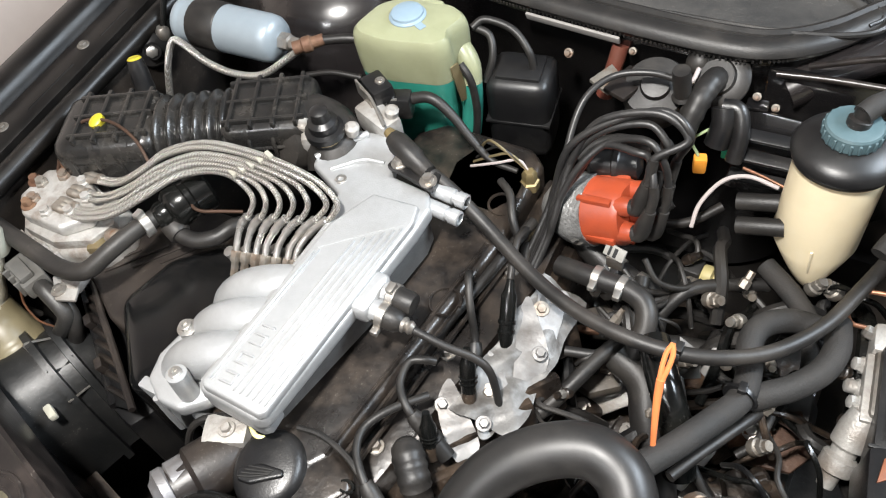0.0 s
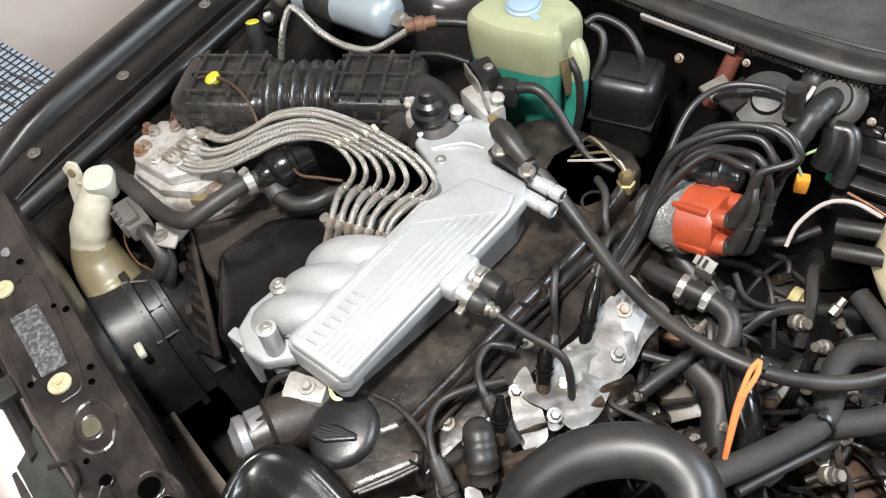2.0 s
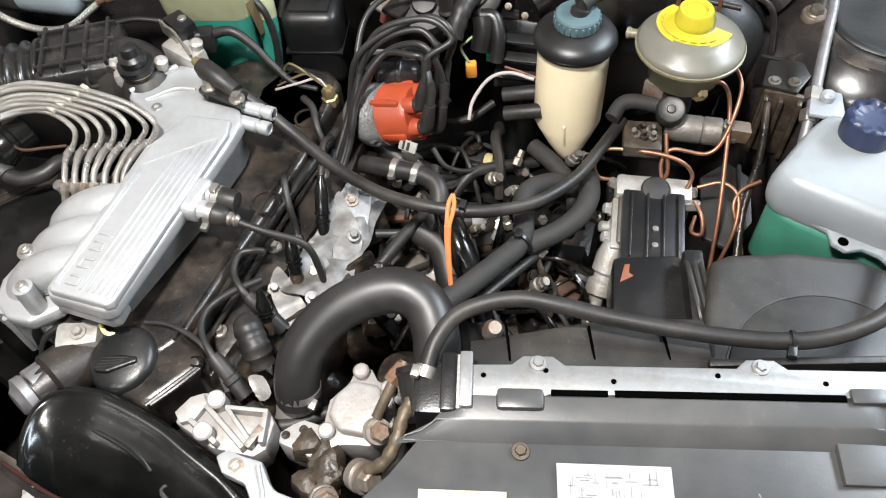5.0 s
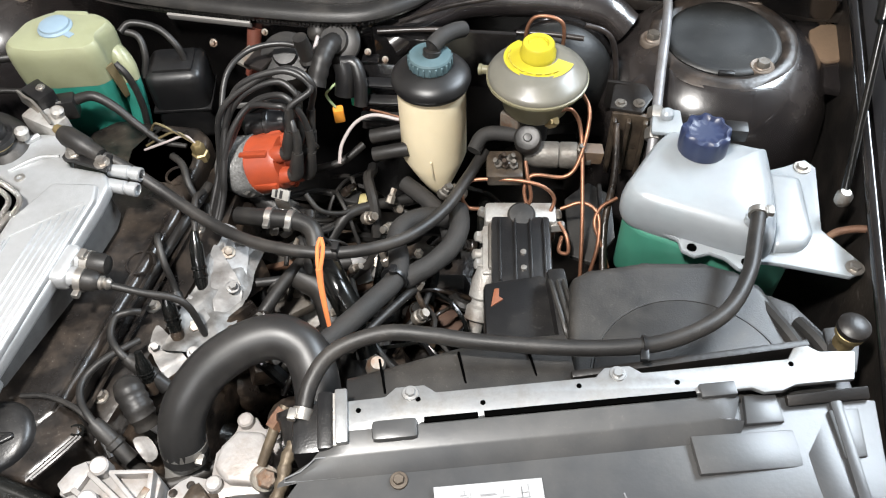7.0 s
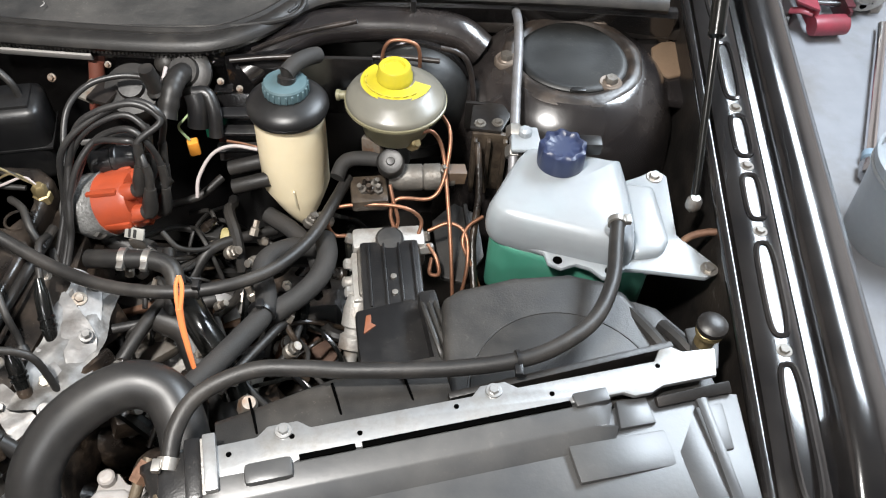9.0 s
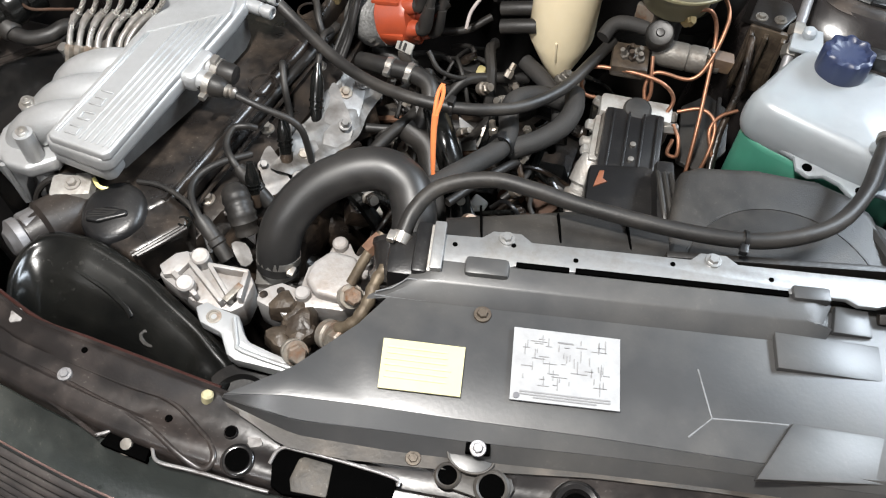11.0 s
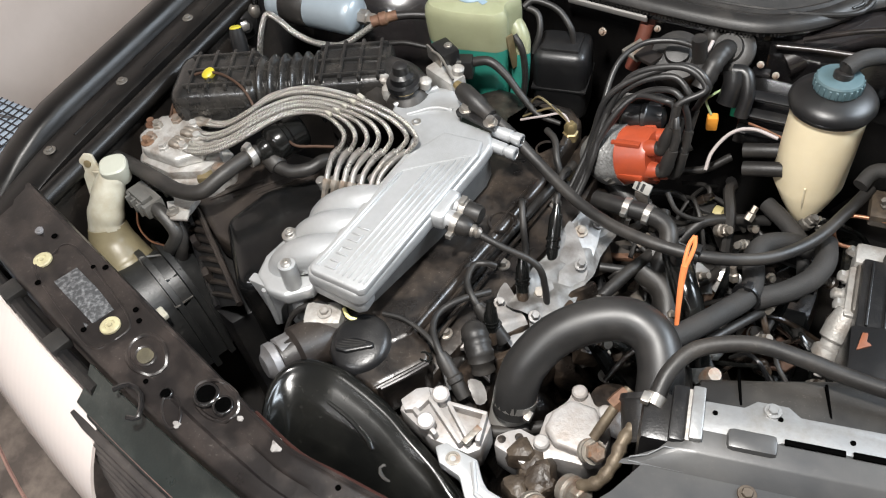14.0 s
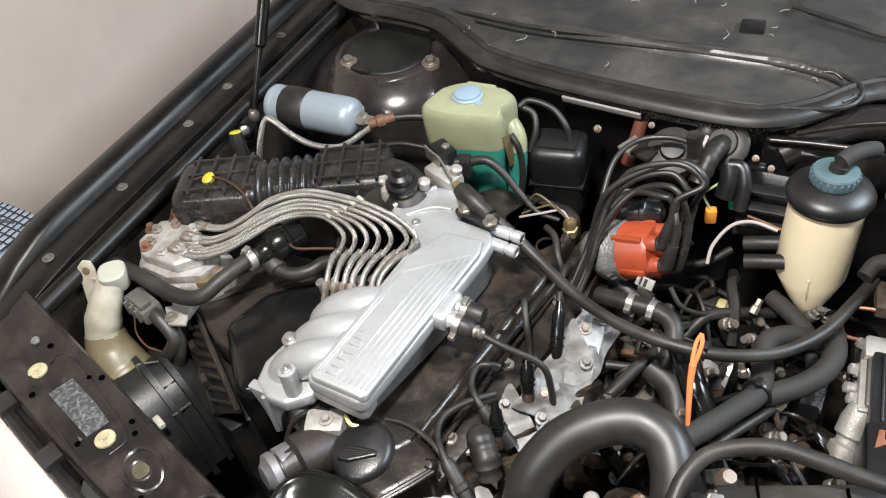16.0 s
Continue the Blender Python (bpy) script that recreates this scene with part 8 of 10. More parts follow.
towers, dax = distributor()
SHIFT = Vector((0.028, 0.0, 0.0))
lead_rng = random.Random(5)
ENDS = [(-0.110, 0.622, 0.85), (-0.107, 0.614, 0.85), (-0.104, 0.607, 0.85), (-0.114, 0.632, 0.86), (-0.101, 0.601, 0.845)]
for k, p0 in enumerate(towers):
    b0 = p0 + dax * 0.012
    b1 = p0 + dax * 0.034 + Vector((0.0, 0.006, 0.006))
    if k == 5:
        o = thing("coil_lead", "black ignition coil lead with rubber boots", "ignition lead", tuple(b0))
        pts = [(-0.098, 0.63, 0.87), (-0.108, 0.675, 0.92), (-0.108, 0.725, 0.958), (-0.088, 0.762, 0.97), (-0.05, 0.778, 0.974), (-0.018, 0.784, 0.968)]
        part("wire", tube(B(), pts, 0.004, 12, 8), LEAD, o)
        part("boot", lathe(B(), (-0.016, 0.785, 0.975), (0.1, 0.1, -1), [(0.010, -0.008), (0.011, 0.0), (0.010, 0.03), (0.013, 0.034)], 14), RUBBER, o)
        part("boot", tube(B(), [b0, b1, b1 + Vector((0.012, 0.01, 0.008))], 0.0095, 12, 4), RUBBER, o)
        continue
    o = thing("ignition_lead", "black ignition lead looping up from the distributor", "ignition lead", tuple(b0), "plug leads")
    s = (0.15, 0.95, 0.65, 0.0, 0.4)[k]
    jit = lambda a: Vector((lead_rng.uniform(-a, a), lead_rng.uniform(-a, a), lead_rng.uniform(-a, a)))
    # right-angled boot: out of its tower, then up
    e1 = p0 + dax * 0.026
    e2 = e1 + Vector((0.006, 0.008, 0.034))
    e = Vector(ENDS[k])
    pts = [e2, e2 + Vector((0.002 - 0.004 * s, 0.010, 0.030)), Vector((0.030 - 0.040 * s, 0.684 - 0.012 * s, 0.985 - 0.030 * s)) + jit(0.006), Vector((-0.012 - 0.012 * s, 0.694 - 0.020 * s, 1.004 - 0.042 * s)) + jit(0.005), Vector((-0.062, 0.682 - 0.012 * s, 0.985 - 0.040 * s)) + jit(0.006), Vector((-0.094 + 0.012 * s, 0.66 - 0.01 * s, 0.948 - 0.03 * s)) + jit(0.004), e + Vector((0.004, 0.015, 0.03)), e, e + Vector((-0.01, -0.06, -0.05))]
    part("wire", tube(B(), pts, 0.0043, 12, 8), LEAD, o)
    part("boot", tube(B(), [p0 + dax * 0.006, p0 + dax * 0.018, e1, e1.lerp(e2, 0.45), e2], 0.0098, 14, 5, lambda v: 1.0 if v < 0.7 else 1.0 - 0.9 * (v - 0.7)), RUBBER, o, "angled rubber boot")
    part("sleeve", tube(B(), [e2, e2 + Vector((0.001, 0.006, 0.016)), pts[1]], 0.0058, 10, 4), RUBBER, o)
for o in [q for q in bpy.data.objects if q.name.startswith(("distributor", "ignition_lead", "coil_lead"))]:
    o.location += SHIFT

o = thing("ignition_coil", "dark ignition coil on the bulkhead with a metal bracket", "ignition coil", (-0.01, 0.81, 0.9))
part("disc", lathe(B(), (-0.02, 0.80, 0.93), (0.1, -0.5, 0.85), [(0.036, -0.05), (0.040, -0.02), (0.040, 0.0), (0.036, 0.012), (0.018, 0.016), (0.016, 0.024), (0.004, 0.025)], 32), RUBBER, o)
part("bracket", prism(B(), [(-0.10, 0.79), (-0.07, 0.775), (-0.055, 0.80), (-0.085, 0.825)], 0.925, 0.93, 0.001), GRIMY, o)
part("plate", prism(B(), [(-0.075, 0.77), (-0.045, 0.76), (-0.03, 0.80), (-0.06, 0.82)], 0.935, 0.942, 0.003), BROWN_PLASTIC, o)
o = thing("vacuum_capsule", "black vacuum capsule behind the distributor", "vacuum capsule", (-0.035, 0.70, 0.89))
part("drum", lathe(B(), (-0.062, 0.700, 0.888), (1, 0.15, 0.15), [(0.012, 0), (0.0175, 0.006), (0.0175, 0.030), (0.0195, 0.032), (0.0195, 0.038), (0.0175, 0.040), (0.0150, 0.060), (0.006, 0.064)], 24), PLASTIC, o)
part("spout", tube(B(), [(-0.075, 0.700, 0.890), (-0.060, 0.715, 0.905), (-0.030, 0.725, 0.915), (0.005, 0.722, 0.915)], 0.0065, 12, 6), RUBBER, o)
part("bright_strut", box(B(), (-0.050, 0.728, 0.906), (0.058, 0.004, 0.007), rz=8, ry=-6, bev=0.001), SHIELD, o, "bright bent metal strut")
part("bracket", prism(B(), [(-0.030, 0.715), (-0.012, 0.712), (-0.008, 0.732), (-0.022, 0.742)], 0.905, 0.909, 0.001), ALU_GREY, o)
hose("white_wire", [(0.018, 0.835, 0.945), (0.017, 0.815, 0.94), (0.008, 0.79, 0.93), (-0.012, 0.77, 0.915)], 0.0028, PINK_WIRE, "short white insulated wire", "wire", 8)
hose("white_wire", [(0.07, 0.69, 0.84), (0.07, 0.715, 0.855), (0.085, 0.745, 0.87), (0.11, 0.76, 0.873), (0.145, 0.76, 0.868)], 0.0026, PINK_WIRE, "pale insulated wire beside the reservoir", "wire", 8)
hose("copper_wire", [(0.1, 0.775, 0.868), (0.125, 0.77, 0.868), (0.15, 0.765, 0.866)], 0.002, COPPER, "short orange insulated wire stub", "wire", 8)
o = thing("rubber_grommet", "large black rubber grommet with a cable tube in the bulkhead", "grommet", (0.045, 0.85, 0.92))
part("plate", lathe(B(), (0.041, 0.846, 0.928), (-0.1, -0.65, 0.75), [(0.036, -0.004), (0.037, 0.004), (0.033, 0.008), (0.022, 0.01), (0.02, 0.016)], 28), RUBBER, o)
part("tube", tube(B(), [(0.040, 0.838, 0.935), (0.038, 0.815, 0.945), (0.034, 0.790, 0.940), (0.028, 0.765, 0.915)], 0.014, 14, 6, lambda s: 1 + 0.06 * math.sin(s * 40)), RUBBER, o)
o = thing("rubber_plug", "small round black rubber plug in the bulkhead", "rubber plug", (0.012, 0.85, 0.945))
part("head", lathe(B(), (0.012, 0.85, 0.94), (-0.1, -0.75, 0.6), [(0.012, 0), (0.013, 0.005), (0.009, 0.009), (0.002, 0.010)], 16), RUBBER, o)
o = thing("wiring_connector", "black wiring connector with green and orange inserts", "connector", (0.06, 0.79, 0.86))
part("shell", tube(B(), [(0.062, 0.80, 0.93), (0.066, 0.79, 0.915), (0.064, 0.778, 0.89)], 0.015, 12, 5), PLASTIC, o)
part("branch", tube(B(), [(0.06, 0.80, 0.93), (0.078, 0.80, 0.93), (0.088, 0.785, 0.91), (0.088, 0.77, 0.88)], 0.010, 12, 5), PLASTIC, o)
part("green_insert", box(B(), (0.075, 0.79, 0.875), (0.01, 0.014, 0.02), bev=0.002), GREEN_PLASTIC, o)
part("orange_insert", box(B(), (0.048, 0.783, 0.846), (0.016, 0.014, 0.024), rz=20, bev=0.003), ORANGE_AMBER, o, "amber plastic insert")
part("green_wire", tube(B(), [(0.06, 0.785, 0.915), (0.045, 0.78, 0.90), (0.035, 0.78, 0.885), (0.045, 0.782, 0.86)], 0.0018, 6, 6), GREEN_WIRE, o)

# ---- left rear: washer bottle, filter, canister ----
def washer_bottle():
    o = thing("washer_bottle", "yellowed washer bottle half full of green fluid, blue cap", "washer bottle", (-0.31, 0.76, 0.76))
    corners = [(-0.387, 0.712), (-0.378, 0.762), (-0.350, 0.788), (-0.275, 0.792), (-0.252, 0.778), (-0.262, 0.744), (-0.252, 0.728), (-0.264, 0.712), (-0.330, 0.697), (-0.372, 0.699)]
    n = len(corners)
    # flat faces with rounded corners
    outline = []
    for k in range(n):
        a, b, c = (Vector((*corners[(k + d) % n], 0)) for d in (-1, 0, 1))
        r0, r1 = min(0.010, (a - b).length * 0.4), min(0.010, (c - b).length * 0.4)
        p0, p1 = b + (a - b).normalized() * r0, b + (c - b).normalized() * r1
        for s in (0.0, 0.33, 0.67, 1.0):
            q = p0.lerp(b, s).lerp(b.lerp(p1, s), s)
            outline.append((q.x, q.y))

    def rings_between(levels, m, name, label):
        t = bmesh.new()
        rings = []
        cx, cy = -0.315, 0.745
        for s, z in levels:
            rings.append([t.verts.new((cx + (x - cx) * s, cy + (y - cy) * s, z)) for x, y in outline])
        for a, c in zip(rings, rings[1:]):
            for k in range(len(outline)):
                t.faces.new((a[k], a[(k + 1) % len(outline)], c[(k + 1) % len(outline)], c[k]))
        t.faces.new(rings[0][::-1])
        t.faces.new(rings[-1])
        return part(name, t, m, o, label, 35)

    rings_between([(0.66, 0.755), (0.80, 0.77), (0.86, 0.82), (0.93, 0.88), (0.965, 0.915), (0.985, 0.932)], WASHER_FLUID, "fluid", "green washer fluid in the lower half")
    rings_between([(0.985, 0.932), (0.992, 0.938), (1.005, 0.955), (1.010, 0.972), (1.0, 0.982), (0.965, 0.990), (0.90, 0.995), (0.6, 0.999)], WASHER, "shell", "yellowed translucent upper shell")
    part("cap", lathe(B(), (-0.322, 0.748, 0.996), (0, 0.02, 1), [(0.0235, 0), (0.0235, 0.004), (0.0205, 0.006), (0.0200, 0.009), (0.017, 0.0105), (0.002, 0.0108)], 28), PALE_BLUE, o, "pale blue push cap")
    part("cap_lip", box(B(), (-0.298, 0.736, 0.9985), (0.016, 0.010, 0.003), rz=-25, bev=0.001), PALE_BLUE, o)
    part("rear_step", box(B(), (-0.318, 0.784, 0.987), (0.050, 0.012, 0.020), rz=4, bev=0.005), WASHER, o)
    lobe = part("handle_lobe", tube(B(), [(-0.275, 0.770, 0.950), (-0.260, 0.765, 0.947), (-0.248, 0.758, 0.932), (-0.245, 0.752, 0.912)], 0.0140, 16, 6), WASHER, o, "yellowed handle lobe")
    part("lobe_fluid", tube(B(), [(-0.245, 0.752, 0.914), (-0.246, 0.750, 0.88), (-0.252, 0.746, 0.83), (-0.262, 0.744, 0.80)], 0.0138, 16, 6), WASHER_FLUID, lobe, "green fluid in the handle")
    part("gauge_strip", box(B(), (-0.2505, 0.733, 0.925), (0.003, 0.012, 0.062), rz=-30, rx=8, bev=0.001), BRASS_DULL, o, "brown stained gauge strip")
    part("pump_hose", tube(B(), [(-0.25, 0.74, 0.95), (-0.235, 0.735, 0.93), (-0.232, 0.735, 0.88), (-0.238, 0.73, 0.82)], 0.005, 8, 6), RUBBER, o)


washer_bottle()


def fuel_filter():
    a, c = Vector((-0.672, 0.692, 0.945)), Vector((-0.492, 0.702, 0.945))
    d = (c - a).normalized()
    o = thing("fuel_filter", "blue grey metal fuel filter with a black rubber band", "fuel filter", tuple((a + c) / 2))
    part("can", lathe(B(), a, d, [(0.010, -0.014), (0.012, -0.002), (0.030, 0.0), (0.0335, 0.005), (0.0335, 0.012), (0.0325, 0.014), (0.0330, 0.018), (0.0330, 0.145), (0.0315, 0.156), (0.027, 0.163), (0.013, 0.168)], 36), FILTER_BLUE, o)
    part("band", lathe(B(), a + d * 0.028, d, [(0.0335, 0), (0.0348, 0.002), (0.0348, 0.046), (0.0335, 0.048)], 36), RUBBER, o, "black rubber mounting band")
    part("hex", lathe(B(), a + d * 0.166, d, [(0.0125, 0), (0.0125, 0.016), (0.009, 0.018), (0.009, 0.03)], 6), STEEL, o)
    q = thing("filter_line", "braided steel fuel hose under the filter", "fuel line", (-0.655, 0.62, 0.9))
    pts = [(-0.66, 0.60, 0.87), (-0.657, 0.622, 0.92), (-0.653, 0.645, 0.948), (-0.63, 0.645, 0.945), (-0.60, 0.642, 0.93), (-0.563, 0.648, 0.915), (-0.52, 0.66, 0.915), (-0.485, 0.685, 0.935), (-0.462, 0.705, 0.95)]
    part("braid", tube(B(), pts, 0.0052, 12, 8), BRAID, q)
    part("end_fitting", lathe(B(), (-0.468, 0.70, 0.948), (0.75, 0.6, 0.1), [(0.009, -0.012), (0.009, 0.0), (0.011, 0.002), (0.011, 0.012), (0.008, 0.015), (0.008, 0.03)], 14), RUST, q)


fuel_filter()
hose("fuel_pipe", [(-0.455, 0.712, 0.95), (-0.42, 0.73, 0.95), (-0.39, 0.745, 0.945)], 0.0065, RUBBER, "dark fuel pipe towards the washer bottle", "pipe")
hose("fuel_pipe", [(-0.46, 0.675, 0.92), (-0.42, 0.69, 0.925), (-0.38, 0.70, 0.92)], 0.004, RUBBER, "thin dark fuel pipe", "pipe")
o = thing("wing_valve", "round black valve on the inner wing", "valve", (-0.72, 0.66, 0.88))
part("body", lathe(B(), (-0.74, 0.66, 0.90), (0.8, -0.4, 0.3), [(0.025, 0), (0.028, 0.012), (0.024, 0.02), (0.012, 0.024), (0.011, 0.035)], 22), PLASTIC, o)
part("nut", lathe(B(), (-0.715, 0.645, 0.912), (0.8, -0.4, 0.3), [(0.009, 0), (0.009, 0.008), (0.006, 0.01)], 6), STEEL, o)
o = thing("vapour_canister", "glossy black plastic canister beside the washer bottle", "canister", (-0.195, 0.8, 0.78))
part("body", box(B(), (-0.198, 0.80, 0.845), (0.085, 0.075, 0.13), rz=12, bev=0.018, seg=3), GLOSS_PLASTIC, o)
part("seam", box(B(), (-0.198, 0.80, 0.845), (0.088, 0.078, 0.005), rz=12, bev=0.002), GLOSS_PLASTIC, o)
part("lid", box(B(), (-0.198, 0.80, 0.908), (0.06, 0.05, 0.012), rz=12, bev=0.006, seg=2), GLOSS_PLASTIC, o)
hose("canister_hose", [(-0.18, 0.80, 0.91), (-0.188, 0.805, 0.935), (-0.215, 0.815, 0.955), (-0.25, 0.81, 0.965), (-0.262, 0.795, 0.96)], 0.005, RUBBER, "thin black hose over the canister", "hose")
hose("canister_hose", [(-0.235, 0.77, 0.90), (-0.23, 0.785, 0.93), (-0.24, 0.80, 0.95), (-0.262, 0.80, 0.958)], 0.005, RUBBER, "thin black hose beside the washer bottle", "hose")
o = thing("bulkhead_stud", "steel stud with nut on the bulkhead", "stud", (-0.15, 0.85, 0.91))
part("nut", bolt(B(), (-0.155, 0.852, 0.905), (0, -0.8, 0.5), 0.004, 0.006), GRIMY, o)
for x, y, z in ((-0.03, 0.849, 0.925), (0.11, 0.85, 0.90), (0.088, 0.84, 0.92), (0.1, 0.83, 0.86), (-0.07, 0.855, 0.93)):
    o = thing("bulkhead_stud", "small steel stud on the bulkhead", "stud", (x, y, z), "studs")
    part("nut", bolt(B(), (x, y, z), (0, -0.8, 0.5), 0.0032, 0.006), GRIMY, o)
o = thing("control_unit_bracket", "black pressed metal bracket on the bulkhead", "bracket", (0.13, 0.83, 0.85))
for k in range(3):
    part("rib", box(B(), (0.135, 0.80 - 0.012 * k, 0.90 - 0.022 * k), (0.10, 0.016, 0.006), rz=4, rx=14, bev=0.002), PLASTIC, o)
part("plate", box(B(), (0.135, 0.812, 0.86), (0.11, 0.008, 0.10), rx=-30, bev=0.003), BLACK_PAINT, o)
part("lug", prism(B(), [(0.078, 0.83), (0.078, 0.848), (0.102, 0.85), (0.104, 0.832)], 0.905, 0.909, 0.001), BLACK_PAINT, o)
hose("red_pipe", [(-0.088, 0.862, 0.93), (-0.092, 0.85, 0.90), (-0.10, 0.84, 0.86)], 0.011, RED_BROWN, "rusty red painted pipe on the bulkhead", "pipe")
o = thing("brake_booster", "shiny black brake servo drum behind the fluid reservoir", "brake servo", (0.36, 0.86, 0.85))
part("drum", lathe(B(), (0.36, 0.95, 0.84), (0, -1, 0.1), [(0.07, 0), (0.085, 0.02), (0.085, 0.05), (0.08, 0.06), (0.07, 0.075), (0.05, 0.095), (0.04, 0.10)], 40), STRUT_CAP, o)
part("clinch_ring", lathe(B(), (0.36, 0.932, 0.842), (0, -1, 0.1), [(0.084, 0), (0.090, 0.002), (0.090, 0.012), (0.084, 0.014)], 40), BLACK_PAINT, o)
part("push_rod_boot", lathe(B(), (0.36, 0.86, 0.868), (0, -1, 0.1), [(0.04, 0), (0.034, 0.012), (0.036, 0.02), (0.028, 0.032)], 24), RUBBER, o)
for pts in (((0.10, 0.862, 0.940), (0.16, 0.868, 0.944), (0.225, 0.87, 0.948)), ((0.300, 0.872, 0.948), (0.35, 0.872, 0.949), (0.395, 0.870, 0.947)), ((0.395, 0.87, 0.970), (0.420, 0.87, 0.963), (0.436, 0.868, 0.945), (0.446, 0.86, 0.90), (0.447, 0.85, 0.86)), ((0.132, 0.872, 0.952), (0.20, 0.874, 0.982), (0.28, 0.875, 1.005))):
    part("bulkhead_rim", tube(B(), pts, 0.0040, 10, 6), DULL_PAINT, car, "shiny black pressed rim of the bulkhead")
part("bulkhead_hump", tube(B(), [(0.11, 0.880, 0.905), (0.155, 0.915, 0.925), (0.20, 0.950, 0.932), (0.26, 0.968, 0.932), (0.34, 0.976, 0.930), (0.42, 0.975, 0.922), (0.46, 0.962, 0.90)], 0.030, 20, 8, None, 0.8), TOWER, car, "smooth black pressed hump below the seal")
part("bulkhead_plate", prism(B(), [(0.09, 0.868), (0.30, 0.874), (0.30, 0.882), (0.09, 0.876)], 0.84, 0.942, 0.003), BLACK_PAINT, car)
hose("brake_pipe", [(0.314, 0.862, 0.93), (0.315, 0.865, 0.96), (0.324, 0.868, 0.978), (0.343, 0.869, 0.981), (0.362, 0.868, 0.974), (0.367, 0.866, 0.955), (0.366, 0.862, 0.93)], 0.0028, COPPER, "thin bent copper brake pipe", "brake pipe", 10, 8, None, "copper pipes")

# ---- hoses and leads across the bay ----
o = thing("main_hose", "long black rubber hose sweeping across the engine bay", "hose", (-0.23, 0.59, 0.93))
pts = [(-0.243, 0.588, 0.952), (-0.215, 0.578, 0.945), (-0.175, 0.573, 0.925), (-0.128, 0.560, 0.90), (-0.06, 0.53, 0.885), (0.0, 0.507, 0.885), (0.06, 0.495, 0.89), (0.115, 0.498, 0.89), (0.16, 0.515, 0.885), (0.20, 0.548, 0.875), (0.235, 0.60, 0.868), (0.258, 0.66, 0.868), (0.275, 0.71, 0.87)]
part("hose", tube(B(), pts, 0.0080, 14, 8), RUBBER, o)
part("end_sleeve", lathe(B(), (-0.25, 0.59, 0.956), (0.9, -0.35, -0.2), [(0.010, -0.01), (0.0135, 0), (0.0135, 0.03), (0.0115, 0.034), (0.0105, 0.055)], 16), RUBBER, o, "thicker rubber end")
part("brass_end", lathe(B(), (-0.268, 0.598, 0.96), (0.9, -0.35, -0.2), [(0.006, 0), (0.008, 0.01), (0.008, 0.018)], 12), BRASS, o)
part("cable_tie", clamp(B(), (0.118, 0.498, 0.89), (1, 0.15, 0), 0.0085, 0.004), PLASTIC, o)
hose("throttle_cable", [(-0.275, 0.602, 0.962), (-0.31, 0.63, 0.97), (-0.335, 0.645, 0.965)], 0.002, STEEL, "thin steel throttle cable", "cable", 8)
hose("servo_hose", [(0.262, 0.695, 0.885), (0.27, 0.715, 0.892), (0.285, 0.722, 0.895), (0.315, 0.722, 0.895), (0.332, 0.72, 0.895)], 0.010, FOAM, "short black hose to the pressure switch", "hose")
o = thing("foam_hose", "thick grey foam sleeved hose with a steel tie", "hose", (0.13, 0.39, 0.86))
part("sleeve", tube(B(), [(0.125, 0.387, 0.86), (0.145, 0.42, 0.855), (0.168, 0.465, 0.845), (0.185, 0.505, 0.835), (0.184, 0.54, 0.83), (0.175, 0.57, 0.835), (0.18, 0.60, 0.83), (0.205, 0.625, 0.82), (0.235, 0.635, 0.81)], 0.0136, 16, 7), FOAM, o)
part("tie", clamp(B(), (0.184, 0.508, 0.834), (0.2, 1, -0.1), 0.016, 0.005), PLASTIC, o)
hose("foam_hose", [(0.249, 0.635, 0.83), (0.255, 0.60, 0.835), (0.248, 0.57, 0.832), (0.228, 0.545, 0.825), (0.205, 0.527, 0.82), (0.192, 0.518, 0.815)], 0.0138, FOAM, "short thick grey foam sleeved hose", "hose", 16)
hose("thin_hose", [(0.15, 0.40, 0.83), (0.17, 0.44, 0.825), (0.20, 0.50, 0.81), (0.21, 0.53, 0.79)], 0.006, RUBBER, "thin black hose along the foam sleeve", "hose")
o = thing("dipstick", "orange plastic dipstick handle", "dipstick", (0.117, 0.46, 0.93))
ring = [(0.1185, 0.464, 0.964), (0.1155, 0.457, 0.956), (0.1160, 0.446, 0.943), (0.1180, 0.438, 0.932), (0.1205, 0.446, 0.942), (0.1215, 0.457, 0.955), (0.1185, 0.464, 0.964)]
part("loop", tube(B(), ring, 0.0025, 8, 4), ORANGE_LIGHT, o)
part("handle", tube(B(), [(0.118, 0.441, 0.936), (0.120, 0.430, 0.915), (0.125, 0.415, 0.885), (0.129, 0.405, 0.86)], 0.0034, 10, 6, lambda s: 1.25 - 0.5 * s), ORANGE_LIGHT, o)
part("tube", tube(B(), [(0.129, 0.405, 0.862), (0.128, 0.40, 0.80), (0.11, 0.40, 0.70)], 0.005, 8, 4), PLASTIC, o)
o = thing("sensor_connector", "pale yellow sensor connector on a black cable", "connector", (0.100, 0.68, 0.765))
part("plug", lathe(B(), (0.094, 0.682, 0.768), (1, -0.05, 0), [(0.0130, 0), (0.0140, 0.002), (0.0140, 0.012), (0.011, 0.013), (0.0075, 0.015), (0.0080, 0.022), (0.005, 0.030)], 18), YELLOW_DUSTY, o, "pale yellow collar")
part("cable", tube(B(), [(0.124, 0.680, 0.768), (0.150, 0.676, 0.770), (0.175, 0.664, 0.765), (0.185, 0.64, 0.745)], 0.0045, 8, 6), RUBBER, o)
part("body", box(B(), (0.081, 0.683, 0.768), (0.026, 0.026, 0.026), rz=-4, bev=0.004), DUSTY_PLASTIC, o, "dusty black connector body")
